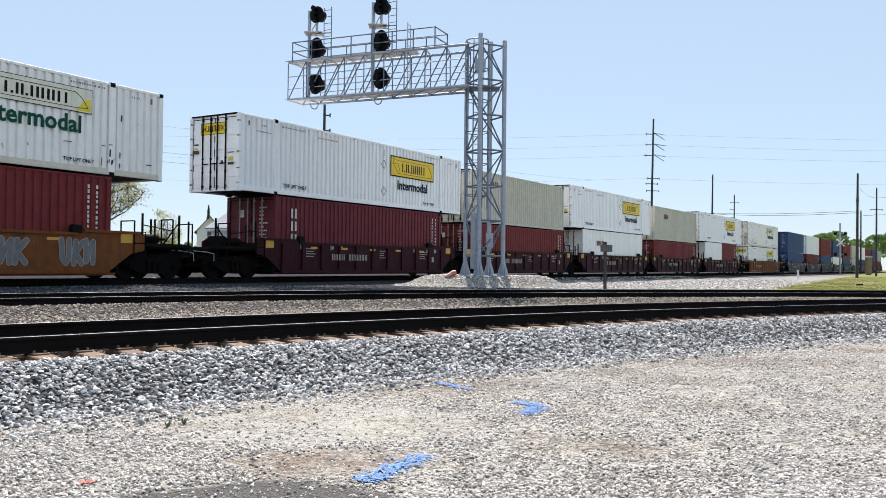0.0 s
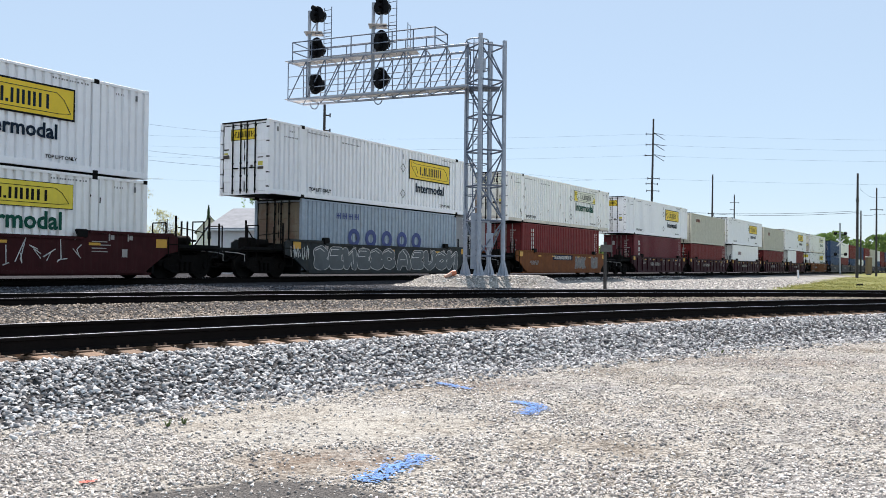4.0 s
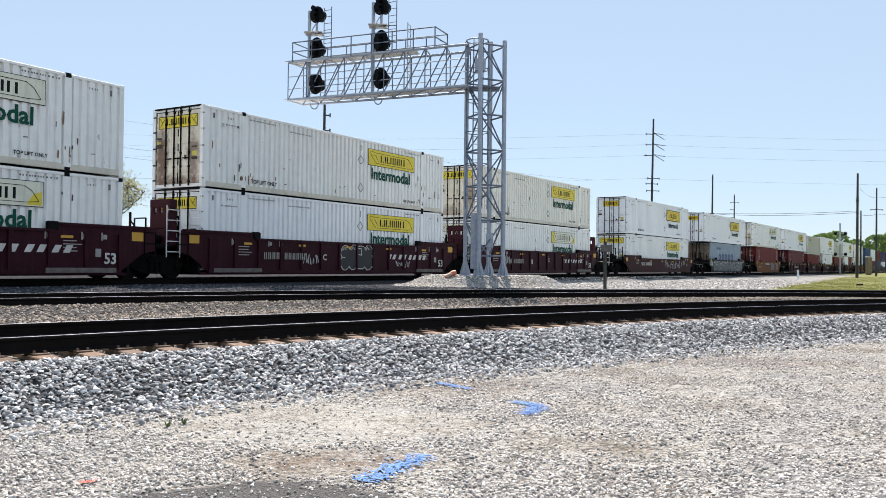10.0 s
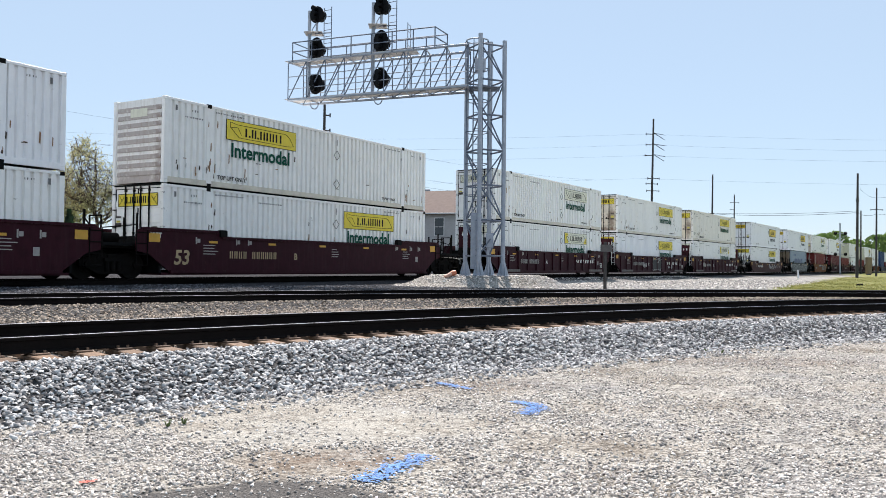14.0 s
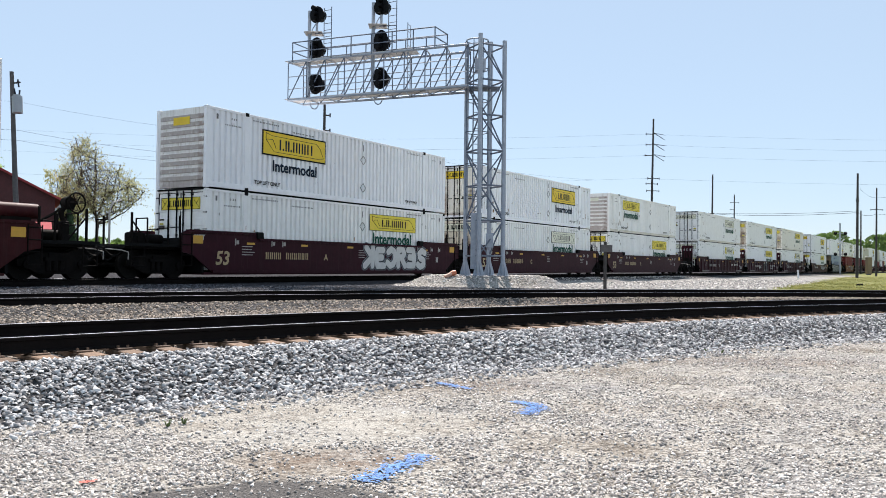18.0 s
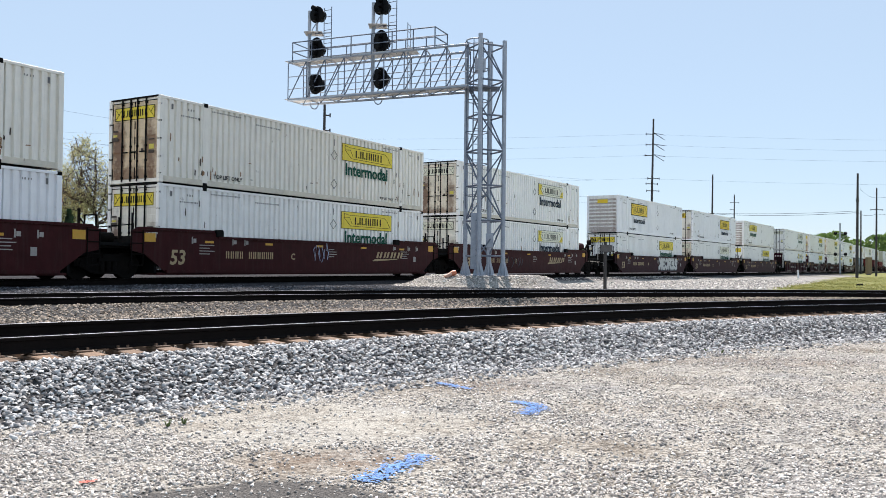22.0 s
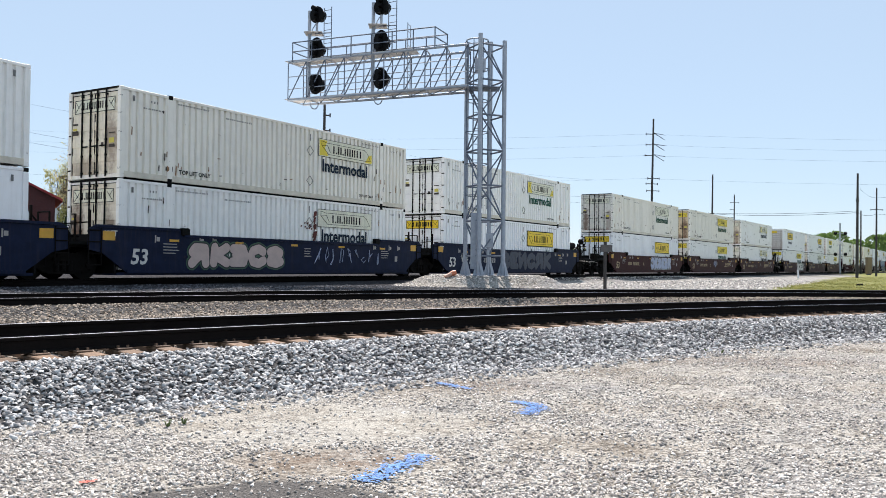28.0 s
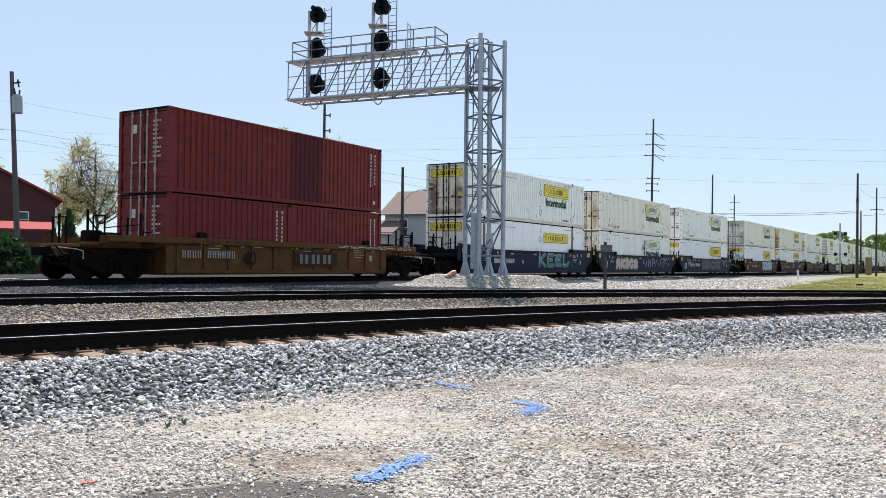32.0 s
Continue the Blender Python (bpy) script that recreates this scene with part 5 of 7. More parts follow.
    if number:
        yy = -1.466 - (0.075 if ribbed else 0)
        front = ribbed and feet == 53
        part("lettering", text_mesh(number, 0.68 if not front else 0.46, M[numcol], slant=0.0 if front or numcol == "ink" else 0.14), None, t, "large painted number", at=pose(half - 0.95 if front else -2.85 if square else -half + 0.45, yy, low + 0.30))
        if letter and feet == 53:
            part("lettering", text_mesh(letter, 0.34, M[numcol]), None, t, "painted unit letter", at=pose(-1.75, yy, low + 0.52))
        if feet == 53 and not ribbed:
            part("lettering", text_mesh("125T", 0.24, M["whiteink"]), None, t, "small painted load figure", at=pose(-half - 0.55, yy, high - 0.12))
    if ribbed and feet == 53:
        for ex in (-1, 1):
            part("side_plate", cached(("lowplate", ex), lambda: G().box(min(ex * (half - 0.5), ex * (half - 2.9)), max(ex * (half - 0.5), ex * (half - 2.9)), -1.545, -1.53, low + 0.02, low + 0.17, 0.004).mesh("side_plate", M["sideplate"])), None, t, "pale worn plate along the lower edge")
    if marks:
        def mk():
            g = G()
            rng = random.Random(feet + len(colour))
            yy = -1.468 if not ribbed else -1.466
            for xx in (-half + 1.4, -half + 3.3, -half + 3.9, half - 2.9, half - 1.7, half - 1.0):
                g.box(xx, xx + 0.05, yy, yy + 0.006, high - 0.28, high - 0.04)
                g.box(xx + 0.07, xx + 0.2, yy, yy + 0.006, high - 0.24, high - 0.10)
            for xx, ww in ((-half + 1.75, 0.7), (half - 2.3, 0.7), (0.6, 0.5)):
                for i in range(4):
                    w2 = ww * rng.uniform(0.6, 1.0)
                    g.box(xx, xx + w2, yy, yy + 0.006, low + 0.95 - i * 0.10, low + 0.98 - i * 0.10)
            g.box(half - 1.2, half - 1.0, yy, yy + 0.006, low + 0.5, low + 0.75)
            return g
        graphic("marking", cached(("wellmarks", feet, colour, ribbed), lambda: mk().mesh("marking", M["dullink"])), None, t, "small stencilled marks and numbers as bars")
        def mark_row():
            g = G()
            yy = -1.468 - (0.075 if ribbed else 0)
            x = -5.2 if feet == 53 else -5.7 if square else -2.9
            for i in range(11):
                if i == 4:
                    continue
                a = x + i * 0.228
                g.box(a, a + 0.05, yy, yy + 0.006, low + 0.52, low + 0.78)
                g.box(a + 0.10, a + 0.15, yy, yy + 0.006, low + 0.52, low + 0.78)
            return g
        graphic("lettering", cached(("markrow", feet, colour, ribbed, numcol, square), lambda: mark_row().mesh("lettering", M["dullink" if ribbed else numcol])), None, t, "reporting mark as plain strokes")
    return runs(t, q, RAIL_Z)


GLYPHS = {
    "c": [[(0.92, 0.82), (0.6, 1.0), (0.2, 0.85), (0.05, 0.5), (0.2, 0.12), (0.6, 0.0), (0.95, 0.2)]],
    "a": [[(0.05, 0.0), (0.2, 0.7), (0.5, 1.0), (0.8, 0.7), (0.95, 0.0)], [(0.3, 0.35), (0.75, 0.35)]],
    "n": [[(0.1, 0.0), (0.12, 0.95), (0.5, 0.6), (0.82, 0.05), (0.9, 1.0)]],
    "m": [[(0.05, 0.0), (0.15, 0.95), (0.4, 0.8), (0.5, 0.15), (0.6, 0.85), (0.85, 0.95), (0.95, 0.0)]],
    "s": [[(0.9, 0.85), (0.5, 1.0), (0.15, 0.8), (0.3, 0.55), (0.8, 0.4), (0.85, 0.12), (0.4, 0.0), (0.05, 0.15)]],
    "e": [[(0.92, 0.95), (0.25, 0.95), (0.1, 0.5), (0.18, 0.05), (0.95, 0.05)], [(0.12, 0.5), (0.75, 0.53)]],
    "r": [[(0.12, 0.0), (0.12, 0.95), (0.7, 0.97), (0.88, 0.72), (0.6, 0.5), (0.18, 0.5)], [(0.5, 0.5), (0.95, 0.0)]],
    "k": [[(0.12, 0.0), (0.16, 1.0)], [(0.9, 1.0), (0.2, 0.48), (0.95, 0.0)]],
    "l": [[(0.2, 1.0), (0.15, 0.08), (0.6, 0.05), (0.95, 0.3)]],
    "u": [[(0.08, 1.0), (0.12, 0.25), (0.45, 0.0), (0.8, 0.2), (0.9, 1.0)]],
    "t": [[(0.02, 0.95), (0.98, 0.9)], [(0.5, 0.92), (0.55, 0.0)]],
}


def stroke(g, pts, w, y):
    """A flat brush stroke with round joints; each dab lies a hair above the last."""
    for a, b in zip(pts, pts[1:]):
        d = Vector((b[0] - a[0], b[1] - a[1])).normalized() * w
        g.prism([(a[0] - d.y, a[1] + d.x), (a[0] + d.y, a[1] - d.x), (b[0] + d.y, b[1] - d.x), (b[0] - d.y, b[1] + d.x)], y, y + 0.004)
        y -= 0.0002
    for a in pts:
        g.prism([(a[0] + w * math.cos(k * 0.6283), a[1] + w * math.sin(k * 0.6283)) for k in range(10)], y, y + 0.004)
        y -= 0.0002
    return y


def spray(wagon, shapes, x0, x1, z0, z1, fill, line, seed, halo=None, weight=0.17, y=-1.468, shine=None, rim=0.045, mirror=True):
    """Spray-painted bulging shapes on a wagon's side: a halo, a dark line, the fill and thin shines over it."""
    rng = random.Random(seed)
    w = (x1 - x0) / len(shapes)
    layers = [(halo, weight + rim * 1.9, 0.0), (line, weight + rim, 0.004), (fill, weight, 0.008), (shine, 0.016, 0.012)]
    sets = {k: G() for k in range(4)}
    for i, s in enumerate(shapes):
        flip = i % 2 == 0 and mirror
        lo, hi = z0 + weight + rng.uniform(0, 0.05), z1 - weight - rng.uniform(0, 0.07)
        slant = rng.uniform(-0.06, 0.10)
        a, wd = x0 + i * w + weight * 0.75, w - weight * 1.1
        for pts in GLYPHS[s]:
            P = [(a + wd * (1 - px if flip else px) + slant * pz, lo + (hi - lo) * pz) for px, pz in pts]
            for k, (ink, r, dy) in enumerate(layers):
                if not ink:
                    continue
                if k == 3:
                    P2 = [(px - weight * 0.45, pz + weight * 0.5) for px, pz in P[:3]]
                    stroke(sets[k], P2, r, y - dy)
                else:
                    stroke(sets[k], P, r, y - dy - 0.0004 * (i % 2))
    names = ("sprayed halo", "sprayed dark outline", "sprayed fill of bulging shapes", "thin sprayed highlights")
    for k, (ink, r, dy) in enumerate(layers):
        if ink:
            graphic("graffiti", sets[k], M[ink], wagon, names[k])


def scrawl(wagon, x0, x1, z0, z1, ink, n, seed, y=-1.469):
    rng = random.Random(seed)
    g = G()
    w = (x1 - x0) / n
    for i in range(n):
        p = [(x0 + i * w + w * rng.random() * 0.9, y, rng.uniform(z0, z1)) for _ in range(5)]
        g.path(p, 0.016, 4)
    graphic("graffiti", g, M[ink], wagon, "thin spray-painted scrawl")


def towers(wagon, x, colour, plate=False, away=0.0):
    """The brake gear on an end platform: a lever stand, its wheel and air reservoir, or a tall pierced plate across the wagon."""
    k = 1 if x > 0 else -1
    if plate:
        y0, y1 = -1.34, -0.30
        w = (y1 - y0) / 7
        comb = [(y1, 1.12), (y0, 1.12)]
        for i in range(7):
            a = y0 + i * w
            comb += [(a, 2.40), (a + w, 2.40)] if i % 2 == 0 else [(a, 2.24), (a + w * 0.25, 2.18), (a + w * 0.75, 2.18), (a + w, 2.24)]
        stand = part("brake_stand", G().prism(comb, x - 0.05, x + 0.05, "yz"), M[colour], wagon, "tall pierced plate across the end platform")
        part("cap_rail", G().box(x - 0.06, x + 0.06, y0, y1, 2.40, 2.68, 0.01), M[colour], stand)
        part("side_cheek", G().box(x - 0.16, x + 0.16, y0 - 0.035, y0 - 0.005, 1.12, 2.66, 0.01), M[colour], stand)
        h = G()
        for dx2 in (-0.34, 0.22):
            h.tube((x + away + dx2, -1.47, 0.72), (x + away + dx2, -1.47, 2.45), 0.022, 6)
        for zz in (0.9, 1.25, 1.6, 1.95, 2.3):
            h.tube((x + away - 0.34, -1.47, zz), (x + away + 0.22, -1.47, zz), 0.018, 6)
        part("ladder", h, M["grafw"], wagon, "pale ladder rungs")
        return
    g = G().box(x - 0.11, x + 0.11, -1.22, -1.02, 1.05, 1.75, 0.03)
    g.path([(x, -1.12, 1.7), (x - k * 0.1, -1.12, 2.0), (x + k * 0.12, -1.12, 2.3)], 0.09, 8)
    g.path([(x - k * 0.75, -1.05, 1.7), (x - k * 0.3, -1.08, 1.95), (x + k * 0.1, -1.12, 2.25)], 0.045, 6)
    g.tube((x + k * 0.12, -1.24, 2.28), (x + k * 0.12, -1.02, 2.28), 0.19, 14)
    part("brake_stand", g, M["truck"], wagon, "brake lever stand on the end platform", smooth=True)
    part("air_reservoir", G().tube((x - k * 2.1, -0.9, 1.98), (x - k * 0.75, -0.9, 1.98), 0.22, 16).tube((x - k * 2.16, -0.9, 1.98), (x - k * 2.1, -0.9, 1.98), 0.14, 12).tube((x - k * 0.75, -0.9, 1.98), (x - k * 0.68, -0.9, 1.98), 0.14, 12), M[colour], wagon, "round air tank", smooth=True)
    part("tank_saddle", G().box(x - k * 1.5 - 0.5, x - k * 1.5 + 0.5, -1.05, -0.75, 1.06, 1.80, 0.02), M["truck"], wagon)
    h = G()
    for i in range(14):
        t0, t1 = i * math.pi / 7, (i + 1) * math.pi / 7
        h.tube((x + k * 0.3 + 0.3 * math.cos(t0), -1.30, 2.3 + 0.3 * math.sin(t0)), (x + k * 0.3 + 0.3 * math.cos(t1), -1.30, 2.3 + 0.3 * math.sin(t1)), 0.025, 6)
    for i in range(3):
        t0 = i * math.pi / 3
        h.tube((x + k * 0.3 + 0.3 * math.cos(t0), -1.30, 2.3 + 0.3 * math.sin(t0)), (x + k * 0.3 - 0.3 * math.cos(t0), -1.30, 2.3 - 0.3 * math.sin(t0)), 0.016, 6)
    part("brake_wheel", h, M["truck"], wagon, "round hand-brake wheel")
    part("handrail", G().path([(x + k * 1.5, -1.25, 1.1), (x + k * 1.5, -1.25, 2.1), (x + k * 1.62, -1.25, 2.4), (x + k * 1.95, -1.25, 2.5)], 0.028, 8), M["dullink"], wagon, "pale bent pipe handrail")


HC, LC = 9.5 * FT, 8.5 * FT
Z1 = 1.19                       # underside of the lower boxes
Z2 = Z1 + HC + 0.03             # underside of the upper ones
half53 = 53 * FT / 2


def unit53(rear, up, low, well, seed):
    """Two 53-foot boxes in a 53-foot well; returns the wagon."""
    q = rear + half53
    container(q, Z2, 53, HC, seed=seed, **up)
    container(q, Z1, 53, HC, seed=seed + 1, **low)
    return well_wagon(q, 53, **well)


C = lambda colour, logo="", **k: dict(colour=colour, logo=logo, **k)
art = dict(a=dict(letter="B", ends=(True, True), reach=(1.75, 1.65)), b=dict(letter="C", ends=(False, True), reach=(1.65, 1.65)), c=dict(letter="A", ends=(False, True), reach=(1.65, 1.75)))


M["darkpanel"] = mat("dark_brown_panel", (0.05, 0.026, 0.016), 0.6, var=0.2, spec=0.1)
M["patch"] = mat("repainted_patch", (0.075, 0.015, 0.026), 0.55, var=0.15, spec=0.15)
M["navyblue"] = mat("navy_blue_lettering", (0.025, 0.05, 0.20), 0.5, var=0.15)


def build_train():
    yo = -WIDE / 2 - 0.006
    # last wagon: red boxes in a mustard single well
    box = container(-332.7, 1.20 + LC + 0.02, 40, HC, "red", seed=3)
    step = (40 * FT - 0.30) / int((40 * FT - 0.30) / 0.27)
    part("patch", corrugated(7 * step, 0.17, HC - 0.08, -WIDE / 2 + 0.009, -1, step), M["patch"], box, "darker repainted stretch of the side", at=pose(-(40 * FT - 0.30) / 2 + 25.5 * step, 0, 0))
    for dq in (-3.06, 3.06):
        container(-332.7 + dq, 1.20, 20, LC, "red", seed=5)
    w = well_wagon(-332.7, 40, "wellmustard", True, high=1.36, number="40", numcol="ink", deckcol="wellmustard", square=True, label="mustard-brown well wagon carrying stacked red containers")
    graphic("lettering", row_word(3, 0.2, 2.35, 0.55, 0.92, -1.552, "mark"), None, w, "large painted mark as plain bars")
    part("mark_panel", G().box(-0.05, 2.6, -1.546, -1.535, 0.46, 1.02), M["darkpanel"], w, "dark brown painted panel behind the mark")
    part("top_chord", G().box(-8.6, 8.6, -1.60, -1.40, 1.17, 1.385, 0.02), M["wellmustard"], w, "projecting top chord of the side")
    scrawl(w, 2.6, 8.2, 1.20, 1.34, "grafw", 22, 51, -1.606)
    scrawl(w, -5.6, -2.4, 1.20, 1.34, "grafk", 9, 52, -1.606)
    # dark blue three-unit wagon
    lab = "dark blue well wagon under white containers"
    w = unit53(-318.8, C("offwhite", "yellow", rust=True), C("white", "yplain", wall="flat", rust=True), dict(colour="wellblue", number="53", label=lab + ", teal graffiti", **art["c"]), 10)
    spray(w, "keel", 0.4, 5.2, 0.42, 1.46, "graft", "wellblue", 4, None, 0.135, shine="grafb", rim=0.03, mirror=False)
    scrawl(w, 4.9, 6.0, 0.4, 0.8, "graft", 3, 7)
    w = unit53(-299.6, C("cream", "faded", rust=True), C("offwhite", "faded", rust=True), dict(colour="wellblue", number="53", label=lab + ", pink and white graffiti", **art["b"]), 12)
    spray(w, "rkecs", -5.4, -0.7, 0.34, 1.26, "grafp", "grafk", 9, "grafgreen", 0.17)
    scrawl(w, 1.2, 5.8, 0.5, 1.25, "grafb", 9, 2)
    w = unit53(-280.0, C("offwhite", "faded"), C("white", "plain"), dict(colour="wellblue", number="53", label=lab + ", scrawled with graffiti", **art["a"]), 14)
    spray(w, "sencrk", -2.2, 4.6, 0.34, 1.42, "grafdark", "wellgrey", 44, None, 0.16, rim=0.022)
    scrawl(w, -6.5, -5.4, 0.6, 1.2, "grafw", 3, 3)
    scrawl(w, -1.5, 3.5, 0.5, 1.3, "wellgrey", 9, 5)
    towers(w, 10.2, "black")
    # brown three-unit wagon
    lab = "reddish-brown well wagon under white containers"
    w = unit53(-256.0, C("cream", "faded", rust=True), C("white", "plain"), dict(colour="wellbrown", number="53", numcol="oldgold", label=lab + ", blue and white graffiti", **art["c"]), 16)
    spray(w, "ckseer", 0.1, 5.3, 0.38, 1.48, "grafb", "grafk", 12, "grafw", 0.17, shine="grafw")
    w = unit53(-236.3, C("cream", "yellow", rust=True), C("offwhite", "yellow", rust=True), dict(colour="wellbrown", number="53", numcol="oldgold", label=lab, **art["b"]), 18)
    scrawl(w, -0.4, 0.6, 0.4, 1.5, "grafb", 4, 6)
    graphic("lettering", row_word(4, 3.9, 6.1, 0.85, 1.12, -1.47, "oldgold", 0.12), None, w, "gold painted mark as plain bars")
    w = unit53(-216.75, C("offwhite", "faded", rust=True), C("offwhite", "faded", rust=True), dict(colour="wellbrown", number="53", numcol="oldgold", label=lab + ", fading graffiti", **art["a"]), 20)
    scrawl(w, -3.6, -0.6, 0.4, 1.1, "wellgrey", 7, 8)
    graphic("lettering", row_word(4, 2.9, 5.3, 0.85, 1.12, -1.47, "oldgold", 0.12), None, w, "gold painted mark as plain bars")
    towers(w, 10.2, "wellbrown")
    # plum three-unit wagon
    lab = "plum-red well wagon under white containers"
    w = unit53(-193.1, C("white", "gold", turned=True), C("offwhite", "yellow"), dict(colour="wellmaroon", number="53", numcol="oldgold", label=lab + ", black and white graffiti", **art["c"]), 22)
    spray(w, "kecres", 0.9, 6.0, 0.30, 1.46, "grafw", "grafk", 15, "grafgrey", 0.15)
    w = unit53(-173.6, C("white", "gold", rust=True), C("offwhite", "faded", rust=True), dict(colour="wellmaroon", number="53", numcol="oldgold", label=lab, **art["b"]), 24)
    w = unit53(-153.8, C("offwhite", "yellow", turned=True), C("offwhite", "yellow"), dict(colour="wellmaroon", number="53", numcol="oldgold", label=lab, **art["a"]), 26)
    # ribbed maroon three-unit wagon
    lab = "ribbed maroon well wagon under white containers"
    w = unit53(-130.4, C("offwhite", "faded"), C("offwhite", "faded"), dict(colour="wellmaroon", ribbed=True, number="53", label=lab, **art["c"]), 28)
    graphic("lettering", row_word(4, 2.9, 6.3, 0.80, 1.02, -1.47, "whiteink", 0.12), None, w, "white painted mark as plain bars")
    towers(w, -10.3, "wellmaroon", True)
    w = unit53(-110.95, C("offwhite", "yellow", rust=True), C("white", "yellow"), dict(colour="wellmaroon", ribbed=True, number="53", label=lab + ", black and white graffiti", **art["b"]), 30)
    spray(w, "cses", -0.5, 1.7, 0.30, 1.40, "grafk", "grafw", 21, None, 0.20, -1.475, rim=0.035, shine="grafw")
    scrawl(w, -3.1, -1.9, 0.5, 0.95, "grafw", 8, 61, -1.475)
    scrawl(w, 3.6, 4.8, 0.42, 0.75, "grafw", 8, 62, -1.475)
    graphic("lettering", row_word(4, 2.9, 6.3, 0.80, 1.02, -1.47, "whiteink", 0.12), None, w, "white painted mark as plain bars")
    towers(w, -9.4, "wellmaroon", True)
    w = unit53(-91.3, C("cream", "yellow", rust=True), C("offwhite", "faded"), dict(colour="wellmaroon", ribbed=True, number="53", label=lab + ", white scrawls", **art["a"]), 32)
    scrawl(w, -5.2, -4.2, 0.6, 1.2, "grafw", 4, 4)
    towers(w, -9.4, "wellmaroon", True)
    graphic("lettering", row_word(4, 2.9, 6.3, 0.80, 1.02, -1.47, "whiteink", 0.12), None, w, "white painted mark as plain bars")
    towers(w, 8.75, "wellmaroon", True, 2.4)
    # single brown wagon
    w = unit53(-67.7, C("white", "gold"), C("offwhite", "yellow"), dict(colour="wellbrown", high=1.28, label="brown single well wagon with stacked white containers and grey graffiti"), 34)
    scrawl(w, 0.8, 5.6, 0.4, 1.25, "grafw", 11, 14)
    # 53 over 40 in single wells
    q = -45.9 + half53
    container(q, Z2, 53, HC, "white", "gold", seed=36)
    container(q, Z1, 40, HC, "greyblue", word=rings(5, -3.3, 2.9, 1.42, yo, "navyblue"), seed=37)
    w = well_wagon(q, 40, "welldark", high=1.40, marks=True, label="dark grey single well wagon covered in black and white graffiti")
    spray(w, "senesc", -5.6, 0.2, 0.28, 1.30, "grafslate", "grafw", 31, "grafk", 0.19, shine="grafw", rim=0.026)
    spray(w, "aeucn", 0.4, 5.9, 0.28, 1.30, "grafslate", "grafw", 32, "grafk", 0.19, shine="grafw", rim=0.026)
    scrawl(w, -7.0, -5.8, 0.7, 1.3, "grafw", 10, 33)
    q = -25.95 + half53
    container(q, Z2, 53, HC, "offwhite", "faded", rust=True, seed=39)
    container(q, Z1, 40, HC, "red", word=column_word(6, -4.9, 1.04, 2.6, yo), seed=40)
    w = well_wagon(q, 40, "wellorange", high=1.40, marks=False, label="orange-brown single well wagon with grey graffiti")
    spray(w, "rank", 1.4, 3.2, 0.40, 1.25, "mark", "dullink", 41, None, 0.075, rim=0.02)
    spray(w, "ukn", 4.2, 5.4, 0.40, 1.25, "mark", "dullink", 42, None, 0.075, rim=0.02)
    part("mark_panel", G().box(-2.1, 1.0, -1.470, -1.458, 0.96, 1.30), M["wellblue"], w, "dark blue panel behind the mark")
    graphic("lettering", row_word(9, -1.9, 0.8, 1.02, 1.24, -1.474, "whiteink", 0.02), None, w, "reporting mark as plain strokes")
    scrawl(w, -5.4, -4.2, 0.62, 0.92, "dullink", 9, 43)
    # five-unit wagon
    lab = "ribbed maroon articulated well wagon unit under containers"
    a5, m5, z5 = dict(ends=(True, True), reach=(1.7, 1.55)), dict(ends=(False, True), reach=(1.55, 1.55)), dict(ends=(False, True), reach=(1.55, 1.7))
    q = -6.3 + half53
    container(q, Z2, 53, HC, "white", "gold", seed=44)
    container(q, Z1, 40, HC, "maroonbox", word=column_word(3, -5.2, 1.0, 2.5, yo), seed=45)
    w = well_wagon(q, 40, "wellmaroon", True, high=1.40, label=lab, **z5)
    q = 11.0 + 20 * FT
    container(q, Z1 + LC + 0.03, 40, HC, "greygreen", word=row_word(3, -4.4, -3.0, 2.1, 2.4, yo, "red"), seed=47)
    container(q, Z1, 40, LC, "red", seed=48)
    well_wagon(q, 40, "wellmaroon", True, high=1.40, label=lab, **m5)
    q = 24.5 + half53
    container(q, Z2, 53, HC, "white", "gold", seed=49)
    container(q, Z1, 40, HC, "offwhite", word=row_word(3, -3.6, -2.2, 1.8, 2.15, yo, "red"), seed=50)
    well_wagon(q, 40, "wellmaroon", True, high=1.40, label=lab, **m5)
    q = 41.7 + 20 * FT
    container(q, Z1 + LC + 0.03, 40, HC, "greygreen", word=row_word(2, -3.6, -2.4, 1.9, 2.3, yo, "red"), seed=51)
    container(q, Z1, 40, LC, "red", seed=52)
    well_wagon(q, 40, "wellmaroon", True, high=1.40, label=lab, **m5)
    q = 55.1 + half53
    container(q, Z2, 53, HC, "white", "gold", seed=53)
    container(q - 3.06, Z1, 20, HC, "offwhite", seed=54)
    container(q + 3.06, Z1, 20, HC, "red", seed=55)
    well_wagon(q, 40, "wellmaroon", True, high=1.40, label=lab, **a5)
    # farther ahead
    unit53(75.1, C("offwhite", "faded", rust=True), C("offwhite", "yellow"), dict(colour="wellorange", ribbed=True, high=1.5, square=True, label="orange-brown well wagon with stacked white containers"), 56)
    far = (("blue", "blue"), ("offwhite", "red"), ("red", "blue"), ("blue", "offwhite"), ("red", "blue"), ("greygreen", "greygreen"), ("offwhite", "blue"), ("red", "red"), ("blue", "red"), ("greygreen", "red"))
    for i, (u, lo) in enumerate(far):
        q = 98.2 + 6.1 + i * 14.9
        container(q, Z1 + LC + 0.03, 40, HC, u, seed=60 + 2 * i)
        container(q, Z1, 40, LC, lo, seed=61 + 2 * i)
        well_wagon(q, 40, "wellgrey", True, high=1.40, ends=(i == len(far) - 1, True), reach=(1.35, 1.35), label="grey articulated well wagon unit under containers")


build_train()


